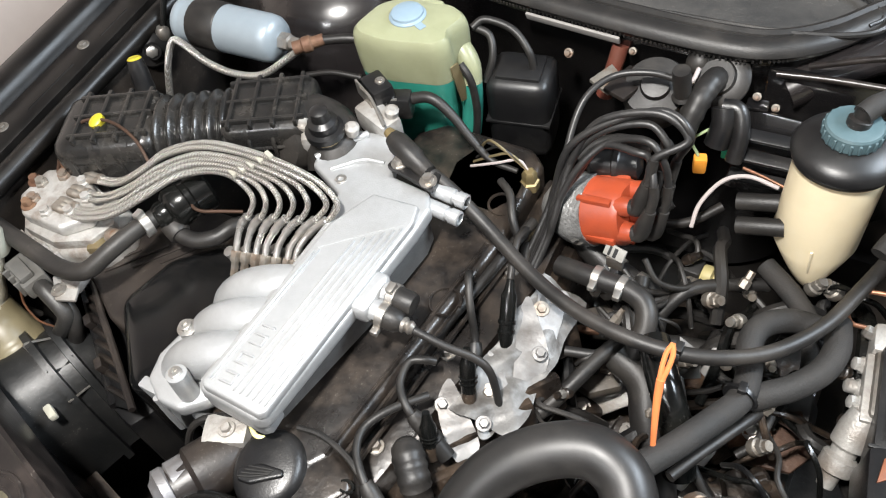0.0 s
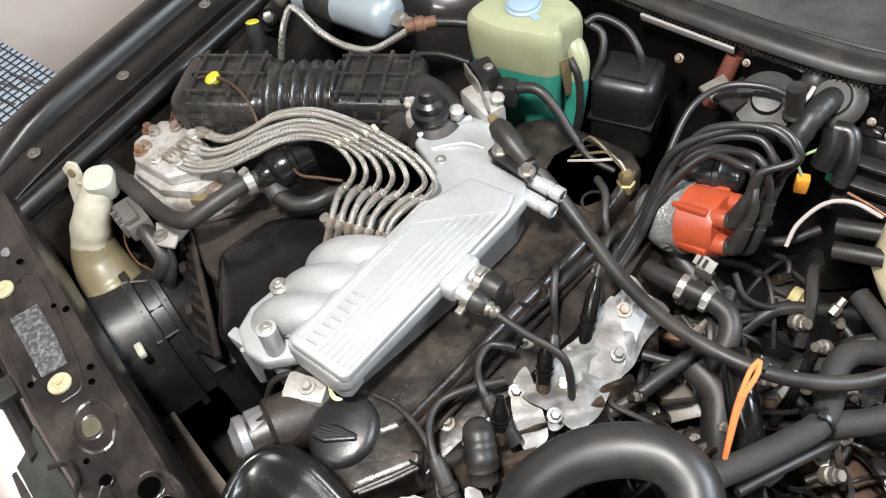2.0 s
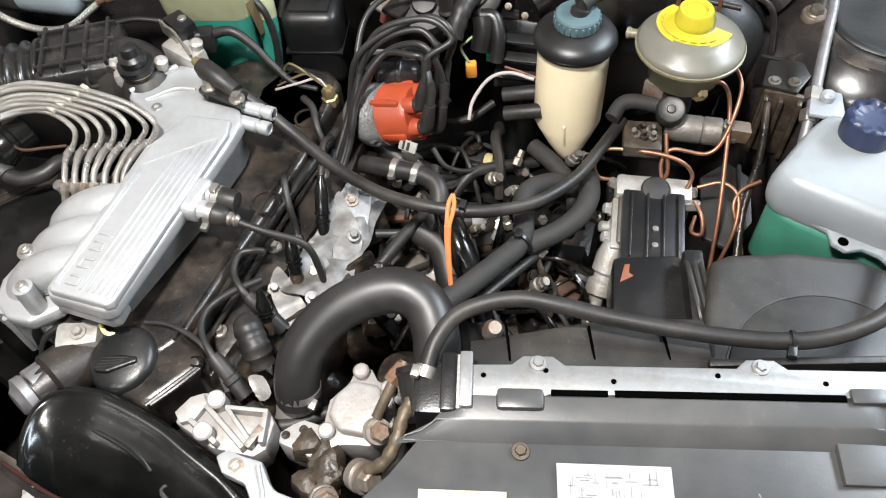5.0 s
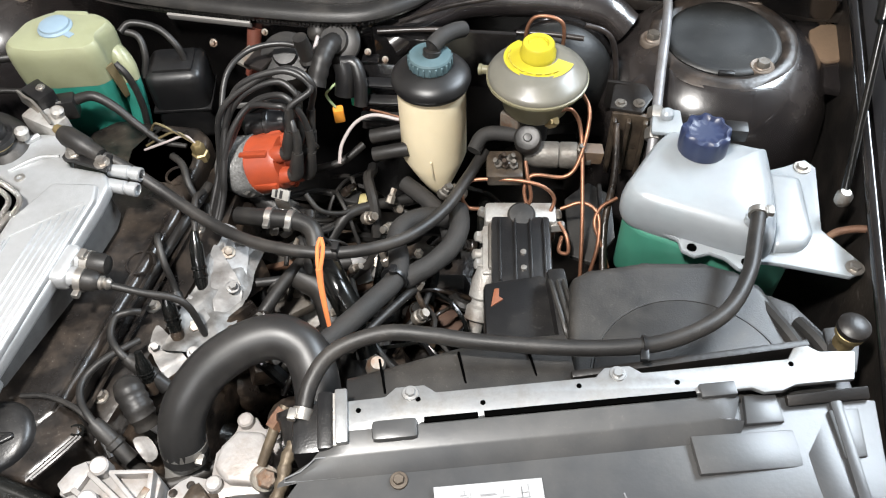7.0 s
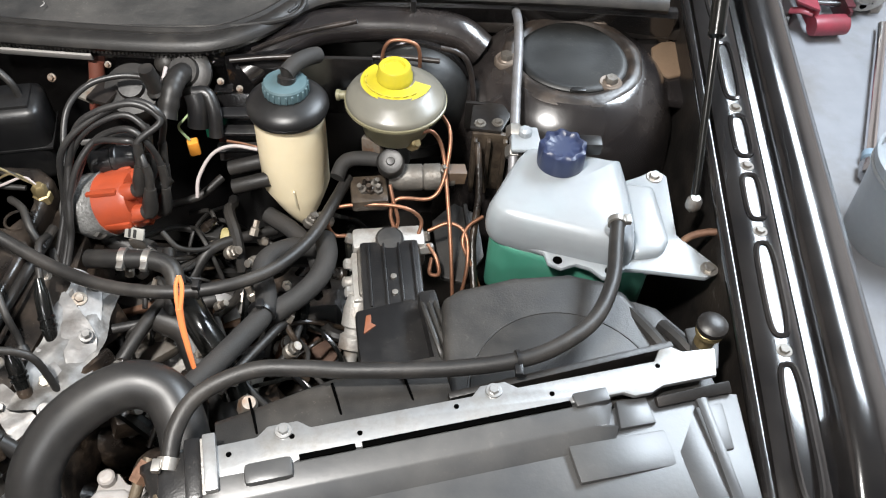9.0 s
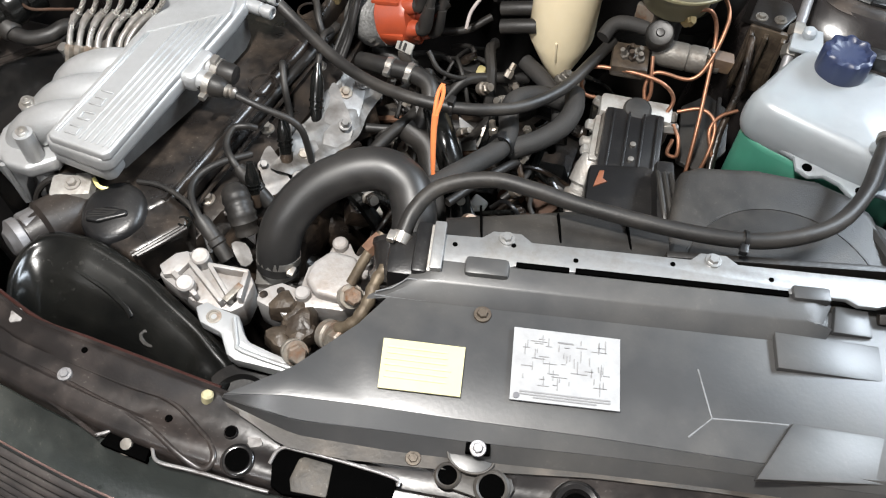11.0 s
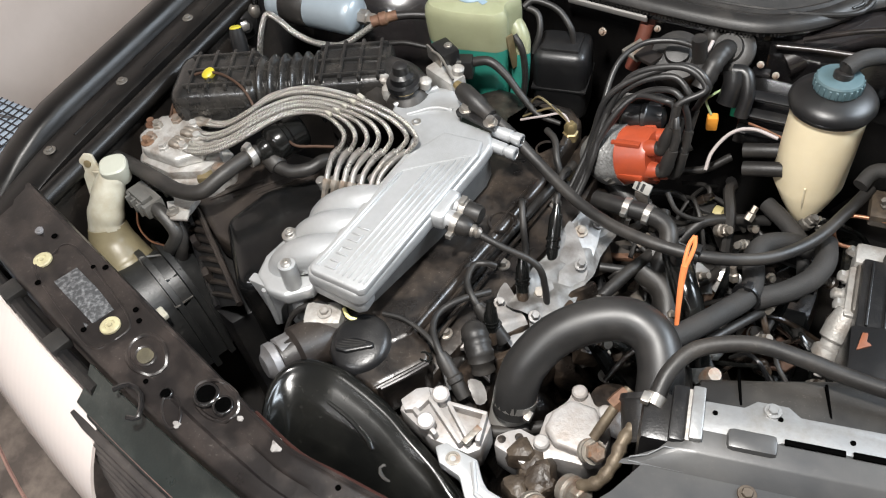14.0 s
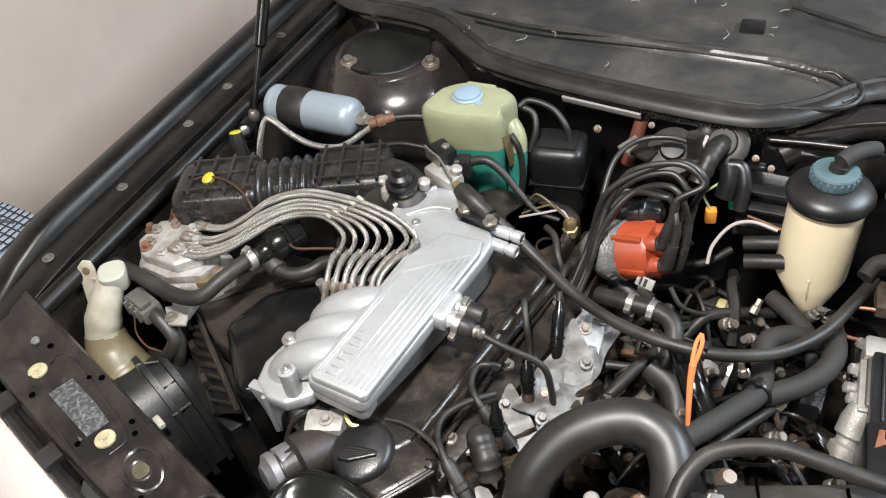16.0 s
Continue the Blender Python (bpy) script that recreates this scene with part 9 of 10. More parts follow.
part("cable", tube(B(), [(0.069, 0.684, 0.770), (0.04, 0.682, 0.785), (0.01, 0.67, 0.79), (-0.03, 0.65, 0.785)], 0.005, 8, 6), RUBBER, o)
o = thing("heater_valve", "steel clamps on a black heater hose", "hose", (0.02, 0.635, 0.77))
part("hose", tube(B(), [(-0.05, 0.655, 0.80), (-0.02, 0.64, 0.79), (0.02, 0.63, 0.78), (0.05, 0.622, 0.775), (0.065, 0.59, 0.765), (0.06, 0.555, 0.75)], 0.017, 16, 6), RUBBER, o)
for p, ax in (((0.0, 0.635, 0.785), (1, -0.3, -0.2)), ((0.033, 0.627, 0.778), (1, -0.2, -0.1))):
    part("clamp", clamp(B(), p, ax, 0.0175, 0.012, (0.2, -0.7, 0.6)), STEEL, o)
o = thing("temperature_sender", "brass temperature sender with thin wires", "sensor", (-0.125, 0.667, 0.85))
part("body", lathe(B(), (-0.125, 0.667, 0.85), (0, 0, 1), [(0.012, 0), (0.012, 0.012), (0.0095, 0.014), (0.0095, 0.026), (0.006, 0.03)], 6), BRASS, o)
for k in range(4):
    part("wire", tube(B(), [(-0.127, 0.668, 0.878), (-0.14 - 0.01 * k, 0.67, 0.89 + 0.006 * k), (-0.165 - 0.008 * k, 0.66 + 0.006 * k, 0.885 + 0.003 * k), (-0.20, 0.655 + 0.008 * k, 0.87)], 0.0018, 6, 6), (PINK_WIRE, BRASS_DULL, RUBBER, BRASS_DULL)[k], o)
part("flange", prism(B(), [(-0.22, 0.60), (-0.145, 0.60), (-0.12, 0.64), (-0.14, 0.70), (-0.21, 0.71), (-0.23, 0.66)], 0.835, 0.862, 0.006), VALVE, o, "dark brown flange")
o = thing("thermo_switch_plug", "black angled plug with a cable near the washer bottle", "plug", (-0.285, 0.675, 0.93))
part("plug", box(B(), (-0.298, 0.668, 0.93), (0.03, 0.024, 0.032), rz=20, bev=0.005), PLASTIC, o)
part("spring_clip", box(B(), (-0.308, 0.655, 0.935), (0.026, 0.003, 0.024), rz=20, bev=0.001), STEEL, o)
part("cable", tube(B(), [(-0.29, 0.675, 0.935), (-0.262, 0.682, 0.94), (-0.235, 0.68, 0.925), (-0.205, 0.672, 0.90), (-0.175, 0.665, 0.88), (-0.14, 0.665, 0.875)], 0.006, 10, 6, lambda s: 1.3 - 0.7 * s), RUBBER, o)
o = thing("throttle_switch", "dark throttle switch block with a metal plate", "switch", (-0.32, 0.655, 0.95))
part("block", box(B(), (-0.322, 0.66, 0.955), (0.04, 0.028, 0.022), rz=-30, bev=0.004), PLASTIC, o)
part("plate", box(B(), (-0.332, 0.645, 0.955), (0.04, 0.003, 0.022), rz=-30, bev=0.001), STEEL, o)
part("screw", bolt(B(), (-0.318, 0.663, 0.966), (0, 0, 1), 0.004, 0.004), STEEL, o)
for k, (pts, boot) in enumerate((
    ([(-0.098, 0.60, 0.858), (-0.094, 0.57, 0.875), (-0.083, 0.53, 0.865), (-0.075, 0.505, 0.84)], (-0.07, 0.49, 0.82)),
    ([(-0.128, 0.515, 0.862), (-0.12, 0.50, 0.875), (-0.106, 0.475, 0.86), (-0.096, 0.46, 0.83)], (-0.087, 0.44, 0.815)),
    ([(-0.108, 0.400, 0.862), (-0.118, 0.394, 0.868), (-0.131, 0.384, 0.869), (-0.127, 0.359, 0.868), (-0.108, 0.340, 0.864)], (-0.088, 0.334, 0.846)),
    ([(-0.098, 0.365, 0.855), (-0.122, 0.330, 0.866), (-0.136, 0.301, 0.866), (-0.129, 0.276, 0.866), (-0.108, 0.255, 0.862)], (-0.092, 0.246, 0.850)),
)):
    o = thing("plug_lead", "black spark plug lead with a long rubber boot", "ignition lead", pts[0], "spark plug leads")
    part("wire", tube(B(), pts + [boot], 0.0045, 10, 7), RUBBER, o)
    d = Vector(boot) - Vector(pts[-1])
    part("boot", lathe(B(), boot, d, [(0.007, -0.02), (0.0095, -0.012), (0.0095, 0.01), (0.0115, 0.012), (0.0115, 0.018), (0.0095, 0.02), (0.0095, 0.04)], 14), RUBBER, o)
hose("lead_conduit", [(-0.098, 0.62, 0.85), (-0.108, 0.57, 0.848), (-0.12, 0.50, 0.845), (-0.138, 0.42, 0.84), (-0.148, 0.35, 0.838)], 0.007, RUBBER, "black conduit along the valve cover", "conduit")
o = thing("knock_sensor_plug", "black ribbed connector boot on the engine side", "connector", (-0.075, 0.30, 0.82))
part("boot", tube(B(), [(-0.094, 0.311, 0.846), (-0.088, 0.303, 0.852), (-0.077, 0.291, 0.850), (-0.067, 0.280, 0.842), (-0.060, 0.272, 0.828)], 0.0135, 18, 6, lambda s: (0.75 + 0.5 * min(1, s * 4)) * (1.0 + 0.05 * math.sin(s * 40)) * (1 if s < 0.8 else 0.85)), RUBBER, o)
part("spring_ring", lathe(B(), (-0.066, 0.279, 0.841), (0.6, -0.6, -0.5), [(0.0125, 0), (0.0135, 0.001), (0.0135, 0.003), (0.0125, 0.004)], 18), STEEL, o)
hose("side_hose", [(-0.005, 0.50, 0.80), (0.03, 0.51, 0.80), (0.06, 0.53, 0.79), (0.075, 0.56, 0.77)], 0.006, RUBBER, "thin black hose behind the exhaust", "hose")
hose("lower_hose", [(-0.10, 0.245, 0.80), (-0.055, 0.225, 0.81), (-0.02, 0.215, 0.805), (0.03, 0.25, 0.80)], 0.008, RUBBER, "black hose in front of the thermostat", "hose")
hose("front_wire", [(-0.20, 0.272, 0.864), (-0.173, 0.275, 0.866), (-0.144, 0.270, 0.866), (-0.120, 0.261, 0.864), (-0.104, 0.250, 0.855), (-0.08, 0.225, 0.84)], 0.0034, RUBBER, "thin black wire behind the oil cap", "wire", 8)
hose("front_wire", [(-0.33, 0.205, 0.80), (-0.31, 0.225, 0.855), (-0.28, 0.245, 0.87), (-0.24, 0.25, 0.868)], 0.004, RUBBER, "thin black wire under the manifold", "wire", 8)
hose("yellow_wire", [(-0.245, 0.252, 0.872), (-0.23, 0.243, 0.874), (-0.215, 0.248, 0.87)], 0.0025, YELLOW_PALE, "short yellow wire behind the pump", "wire", 8)
for x, y, z, a in ((0.107, 0.741, 0.848, 12), (0.116, 0.712, 0.842, 8)):
    hose("intake_pipe", [(x, y, z), (x + 0.022, y + 0.002, z + 0.006), (x + 0.05, y + 0.006, z + 0.012)], 0.0105, RUBBER, "black ribbed pipe behind the reservoir", "pipe", 16, 6, None, "pipes")

# ---- clutter deep in the bay ----
def deep_clutter():
    rng = random.Random(11)
    spots = [
        ("starter_motor", (0.05, 0.40, 0.66), (1, 0.4, 0), 0.045, 0.16, GREASE, "oily dark starter motor"),
        ("oil_filter", (0.07, 0.31, 0.68), (0.3, 0.2, 1), 0.04, 0.09, GREASE, "oily dark oil filter can"),
        ("steering_rack_boot", (0.02, 0.58, 0.66), (1, 0.1, 0), 0.035, 0.24, RUBBER, "black ribbed steering boot"),
    ]
    for name, p, ax, r, ln, m, label in spots:
        o = thing(name, label, name.replace("_", " "), p)
        part("body", lathe(B(), p, ax, [(r * 0.6, 0), (r, 0.01), (r, ln * 0.45), (r * 0.92, ln * 0.5), (r, ln * 0.55), (r, ln), (r * 0.5, ln + 0.01)], 20), m, o)
        part("bolt", bolt(B(), Vector(p) + Vector((0, 0, r)), (0, 0, 1), 0.007, 0.008), STEEL, o)
    thick_hoses = [
        ([(0.05, 0.52, 0.80), (0.085, 0.505, 0.79), (0.105, 0.47, 0.77), (0.13, 0.44, 0.74), (0.15, 0.40, 0.70)], 0.019, RUBBER),
        ([(0.03, 0.56, 0.74), (0.08, 0.58, 0.75), (0.14, 0.60, 0.74), (0.20, 0.60, 0.72)], 0.012, RUBBER),
        ([(0.07, 0.60, 0.78), (0.09, 0.63, 0.80), (0.12, 0.66, 0.79), (0.17, 0.69, 0.78)], 0.008, RUBBER),
        ([(0.16, 0.70, 0.80), (0.20, 0.67, 0.80), (0.23, 0.64, 0.79), (0.245, 0.60, 0.76)], 0.012, FOAM),
        ([(-0.03, 0.69, 0.80), (0.02, 0.70, 0.81), (0.06, 0.72, 0.81), (0.09, 0.75, 0.82)], 0.006, RUBBER),
        ([(0.452, 0.775, 0.88), (0.455, 0.71, 0.85), (0.447, 0.64, 0.82), (0.452, 0.57, 0.78)], 0.005, GREASE),
    ]
    thin_hoses = [
        ([(0.09, 0.50, 0.76), (0.11, 0.53, 0.78), (0.13, 0.57, 0.77), (0.135, 0.62, 0.75)], 0.006, RUBBER),
        ([(0.12, 0.52, 0.80), (0.135, 0.49, 0.80), (0.16, 0.45, 0.77), (0.20, 0.42, 0.74)], 0.005, RUBBER),
        ([(0.20, 0.48, 0.76), (0.215, 0.50, 0.77), (0.22, 0.54, 0.76)], 0.005, RUBBER),
        ([(0.0, 0.60, 0.84), (0.02, 0.585, 0.83), (0.05, 0.58, 0.82), (0.07, 0.60, 0.80), (0.075, 0.64, 0.785)], 0.0035, RUBBER),
        ([(0.02, 0.61, 0.83), (0.045, 0.60, 0.82), (0.07, 0.62, 0.80), (0.085, 0.655, 0.785)], 0.0035, RUBBER),
        ([(0.04, 0.62, 0.85), (0.06, 0.61, 0.83), (0.085, 0.625, 0.81), (0.10, 0.65, 0.80)], 0.0035, RUBBER),
    ]
    side_hoses = [
        ([(-0.10, 0.60, 0.83), (-0.085, 0.57, 0.81), (-0.055, 0.565, 0.79), (-0.02, 0.58, 0.77)], 0.008, RUBBER),
        ([(-0.15, 0.64, 0.88), (-0.13, 0.625, 0.88), (-0.115, 0.60, 0.87), (-0.10, 0.585, 0.85)], 0.005, RUBBER),
        ([(-0.62, 0.29, 0.84), (-0.585, 0.285, 0.85), (-0.565, 0.275, 0.83), (-0.57, 0.26, 0.79)], 0.010, RUBBER),
        ([(-0.70, 0.24, 0.86), (-0.71, 0.26, 0.80), (-0.70, 0.28, 0.74)], 0.005, RUBBER),
    ]
    for pts, r, m in thick_hoses + thin_hoses + side_hoses:
        hose("hose", pts, r, m, "dark dusty hose deep in the engine bay", "hose", 12, 7, None, "deep hoses")
    # boxes of castings, brackets and unions
    for k in range(16):
        x, y = 0.0 + 0.27 * rng.random(), 0.40 + 0.30 * rng.random()
        z = 0.66 + 0.08 * rng.random()
        o = thing("bracket", "oily bracket with a bolt deep in the bay", "bracket", (x, y, z), "brackets")
        m = (GREASE, GREASE, ALU_DIRTY, RUST, GREASE)[rng.randrange(5)]
        part("body", box(B(), (x, y, z), (0.03 + 0.05 * rng.random(), 0.02 + 0.03 * rng.random(), 0.02 + 0.03 * rng.random()), rng.uniform(-30, 30), rng.uniform(-30, 30), rng.uniform(0, 180), 0.005), m, o)
        part("bolt", bolt(B(), (x, y, z + 0.02), (rng.uniform(-0.4, 0.4), -0.3, 1), 0.007, 0.008), STEEL, o)
    for k, (x, y, z) in enumerate(((0.10, 0.475, 0.785), (0.03, 0.555, 0.80), (0.115, 0.545, 0.79), (0.21, 0.52, 0.80), (-0.005, 0.585, 0.80), (0.16, 0.56, 0.79), (0.20, 0.585, 0.79), (0.145, 0.66, 0.80))):
        o = thing("union", "zinc plated hose union", "union", (x, y, z), "unions")
        part("nut", lathe(B(), (x, y, z), (rng.uniform(-1, 1), rng.uniform(-1, 1), 0.8), [(0.0065, 0), (0.0065, 0.010), (0.0045, 0.012), (0.0045, 0.022)], 6), GRIMY_STEEL, o)
    o = thing("gearbox", "oily dark gearbox housing with a rusty plate", "gearbox", (0.1, 0.5, 0.5))
    part("case", box(B(), (0.12, 0.56, 0.55), (0.30, 0.36, 0.16), rx=6, bev=0.03), GREASE, o)
    part("rusty_plate", prism(B(), [(0.184, 0.544), (0.25, 0.589), (0.276, 0.541), (0.258, 0.509), (0.206, 0.498)], 0.700, 0.708, 0.003), RUST_DARK, o, "dark rusty flat plate")
    part("pale_casting", box(B(), (0.215, 0.36, 0.785), (0.08, 0.03, 0.05), rz=12, bev=0.012), GRIMY, o, "dusty aluminium casting")
    o = thing("side_shield", "dark grey plastic shield beside the hydraulic unit", "shield", (0.43, 0.69, 0.78))
    part("panel", prism(B(), [(0.392, 0.712), (0.424, 0.748), (0.458, 0.727), (0.466, 0.650), (0.440, 0.600), (0.405, 0.610)], 0.778, 0.786, 0.003), DUSTY_PLASTIC, o)
    part("panel_rib", box(B(), (0.446, 0.672, 0.792), (0.006, 0.13, 0.012), rz=6, bev=0.002), PLASTIC, o)
    o = thing("heat_shield_sheet", "large crumpled pale heat shield sheet over the exhaust side", "heat shield", (0.0, 0.46, 0.79))
    corner = [Vector(p) for p in [(-0.058, 0.561, 0.845), (-0.006, 0.562, 0.815), (-0.008, 0.375, 0.815), (-0.078, 0.369, 0.84)]]

    def crumple(u, v):
        p = corner[0].lerp(corner[1], u).lerp(corner[3].lerp(corner[2], u), v)
        fold = abs((3.3 * u + 5.1 * v) % 2 - 1) + 0.7 * abs((4.7 * v - 2.9 * u + 0.3) % 2 - 1)
        return (p.x + 0.0025 * math.sin(17 * v), p.y + 0.002 * math.sin(9 * u + 3 * v), p.z + 0.005 * fold - 0.010)

    part("sheet", sheet(B(), crumple, 22, 34, 0.001), SHIELD_DIRTY, o, "", 20)
    for u, v in ((0.35, 0.2), (0.6, 0.55), (0.3, 0.8)):
        part("screw", bolt(B(), Vector(crumple(u, v)) + Vector((0, 0, 0.001)), (0.3, -0.2, 1), 0.006, 0.005), GRIMY_STEEL, o)
    o = thing("engine_bracket", "dusty brown cast engine bracket with ribs", "bracket", (0.02, 0.55, 0.72))
    part("upper_web", prism(B(), [(-0.035, 0.575), (0.0, 0.605), (0.035, 0.600), (0.040, 0.575), (0.005, 0.560)], 0.735, 0.752, 0.005, None, 2), DUST_STRIP, o)
    part("lower_web", prism(B(), [(-0.010, 0.50), (0.0, 0.545), (0.050, 0.555), (0.060, 0.515), (0.03, 0.49)], 0.72, 0.74, 0.006, None, 2), DUST_STRIP, o)
    part("strap", box(B(), (0.012, 0.568, 0.752), (0.090, 0.010, 0.010), rz=22, bev=0.003), RUST, o)
    part("bolt", bolt(B(), (0.03, 0.53, 0.740), (0, -0.2, 1), 0.008, 0.008), GRIMY_STEEL, o)
    for x, y, a in ((0.116, 0.567, 40), (0.142, 0.582, -20)):
        o = thing("sheet_bracket", "pale grey sheet metal bracket", "bracket", (x, y, 0.76), "sheet brackets")
        part("blade", prism(B(), [(-0.012, -0.022), (0.010, -0.026), (0.014, 0.006), (-0.002, 0.026)], -0.0012, 0.0012, 0.0005, Matrix.Translation((x, y, 0.765)) @ Matrix.Rotation(radians(a), 4, "Z") @ Matrix.Rotation(radians(35), 4, "X")), SHIELD, o)
        part("screw", bolt(B(), (x, y - 0.004, 0.767), (0, -0.5, 0.8), 0.005, 0.004), GRIMY_STEEL, o)
    o = thing("strut_sleeve", "pale dusty casting behind the radiator", "casting", (0.19, 0.40, 0.78))
    part("knob", lathe(B(), (0.178, 0.395, 0.80), (0.3, -0.2, 1), [(0.011, 0), (0.012, 0.016), (0.009, 0.022), (0.008, 0.026)], 14), GRIMY, o)
    o = thing("wiring_loom", "black taped wiring loom along the engine", "wiring loom", (0.0, 0.45, 0.8))
    part("trunk", tube(B(), [(-0.02, 0.40, 0.77), (0.01, 0.45, 0.79), (0.03, 0.50, 0.80), (0.05, 0.56, 0.80), (0.04, 0.62, 0.81)], 0.009, 10, 6), RUBBER, o)
    for k in range(9):
        t0 = rng.random()
        q = Vector((-0.01 + 0.05 * t0, 0.42 + 0.18 * t0, 0.79))
        part("branch", tube(B(), [q, q + Vector((rng.uniform(-0.02, 0.03), rng.uniform(-0.02, 0.03), 0.015)), q + Vector((rng.uniform(0.01, 0.07), rng.uniform(-0.03, 0.04), 0.0)), q + Vector((rng.uniform(0.03, 0.1), rng.uniform(-0.05, 0.05), -0.05))], rng.uniform(0.002, 0.004), 8, 6), RUBBER, o)


deep_clutter()

# clamped elbow hose and shiny hose beside the dipstick
o = thing("elbow_hose", "black rubber elbow hose with two bright clamps", "hose", (0.05, 0.58, 0.83))
part("hose", tube(B(), [(-0.05, 0.585, 0.832), (-0.01, 0.580, 0.840), (0.028, 0.579, 0.842), (0.056, 0.572, 0.840), (0.068, 0.554, 0.832), (0.068, 0.53, 0.815), (0.062, 0.505, 0.785)], 0.0125, 16, 7), RUBBER, o)
part("clamp", clamp(B(), (0.000, 0.5797, 0.8415), (1, -0.03, 0.05), 0.013, 0.009, (0, -1, 0.4)), STEEL, o)
part("clamp", clamp(B(), (0.030, 0.5785, 0.842), (1, -0.1, 0.0), 0.013, 0.009, (0, -1, 0.4)), STEEL, o)
o = thing("shiny_hose", "thick shiny black rubber hose going down", "hose", (0.12, 0.48, 0.82))
part("hose", tube(B(), [(0.085, 0.53, 0.84), (0.10, 0.505, 0.842), (0.118, 0.48, 0.835), (0.14, 0.455, 0.81), (0.155, 0.43, 0.77)], 0.0175, 18, 7), GLOSS_BLACK, o)
rng = random.Random(23)
for k in range(46):
    x, y, z = rng.uniform(-0.02, 0.29), rng.uniform(0.40, 0.72), rng.uniform(0.73, 0.80)
    d = Vector((rng.uniform(-1, 1), rng.uniform(-1, 1), 0)).normalized()
    q = Vector((x, y, z))
    ln = rng.uniform(0.03, 0.08)
    pts = [q - d * ln + Vector((0, 0, -0.03)), q - d * ln * 0.4, q + Vector((rng.uniform(-0.012, 0.012), rng.uniform(-0.012, 0.012), 0.012)), q + d * ln * 0.5, q + d * ln + Vector((0, 0, -0.035))]
    r = rng.choice((0.003, 0.0035, 0.004, 0.006, 0.008, 0.010))
    hose("small_hose", pts, r, rng.choice((RUBBER, RUBBER, GLOSS_BLACK, PLASTIC, GREASE)), "short dark cable or hose in the crowded bay", "hose", 8, 5, None, "small hoses")
for k in range(26):
    x, y, z = rng.uniform(-0.02, 0.29), rng.uniform(0.40, 0.72), rng.uniform(0.74, 0.80)
    o = thing("fitting", "small grimy metal fitting in the crowded bay", "fitting", (x, y, z), "fittings")
    ax = (rng.uniform(-1, 1), rng.uniform(-1, 0.3), 0.7)
    r = rng.uniform(0.005, 0.010)
    part("collar", lathe(B(), (x, y, z), ax, [(r, 0), (r * 1.15, 0.003), (r * 1.15, 0.010), (r * 0.8, 0.012), (r * 0.7, 0.024)], 10), rng.choice((GRIMY_STEEL, MASTER, GREASE, GREASE)), o)
    part("nut", lathe(B(), Vector((x, y, z)) + Vector(ax).normalized() * 0.012, ax, [(r * 0.95, 0), (r * 0.95, 0.006), (r * 0.7, 0.008)], 6), rng.choice((GRIMY_STEEL, MASTER, GREASE)), o)

# ---- left front corner ----
CONN_GREY = mat("dusty_grey_connector", (0.085, 0.083, 0.078), 0.5, 0, 0.2, 90, 0.15, 300, (0.15, 0.14, 0.12), 0.6, 25)
CREAM_COOL = mat("pale_grey_plastic", (0.33, 0.335, 0.285), 0.4, 0, 0.06, 60, 0.04, 200, (0.34, 0.35, 0.29), 0.5, 12)
NECK_BROWN = mat("brown_tinted_plastic", (0.16, 0.135, 0.080), 0.4, 0, 0.2, 60, 0.05, 200, (0.10, 0.073, 0.035), 0.7, 14)
o = thing("filler_neck", "cream plastic filler neck with a flat lug in the front corner", "filler neck", (-0.7, 0.27, 0.7))
part("neck", tube(B(), [(-0.674, 0.288, 0.906), (-0.677, 0.276, 0.893), (-0.679, 0.256, 0.868), (-0.680, 0.243, 0.848), (-0.678, 0.236, 0.834)], 0.0200, 26, 6, lambda s: 1.0 + 0.42 * min(1, 1.7 * s) + 0.025 * math.sin(s * 22), 0.9), CREAM, o, "", 60)
part("mouth", lathe(B(), (-0.672, 0.292, 0.895), (0.1, -0.05, 1), [(0.0190, 0), (0.0205, 0.008), (0.0212, 0.024), (0.0205, 0.028), (0.018, 0.0300), (0.015, 0.0300), (0.003, 0.0310)], 28, lambda a, i: 1 + 0.05 * math.cos(4 * a)), CREAM_COOL, o, "pale grey cap in the mouth")
t = prism(B(), [(-0.012, -0.085), (0.010, -0.09), (0.014, -0.01), (0.008, 0.012), (-0.004, 0.014), (-0.014, 0.004)], -0.0025, 0.0025, 0.0015)
t.transform(Matrix.Translation((-0.708, 0.280, 0.922)) @ Matrix.Rotation(radians(25), 4, "Z") @ Matrix.Rotation(radians(68), 4, "X"))
part("lug", t, CREAM, o)
part("lug_hole", lathe(B(), (-0.708, 0.278, 0.921), (0.3, -0.85, 0.45), [(0.0055, 0), (0.0055, 0.003), (0.001, 0.0035)], 12), BRASS_DULL, o)
part("lug_web", box(B(), (-0.688, 0.276, 0.89), (0.022, 0.005, 0.05), rz=15, bev=0.002), CREAM, o)
part("fluid", tube(B(), [(-0.679, 0.239, 0.840), (-0.672, 0.230, 0.815), (-0.656, 0.222, 0.790), (-0.640, 0.216, 0.760), (-0.640, 0.216, 0.66)], 0.0280, 22, 5, lambda s: 1 + 0.55 * min(1, 1.6 * s)), NECK_BROWN, o, "brown tinted lower end")
o = thing("cable_clip", "small cream plastic clip on the headlight housing", "clip", (-0.523, 0.161, 0.79))
part("clip", box(B(), (-0.528, 0.172, 0.790), (0.022, 0.010, 0.010), rz=-18, bev=0.003), CREAM, o)
o = thing("wing_connector", "grey plastic wiring connector with a bent black cable", "connector", (-0.63, 0.30, 0.85))
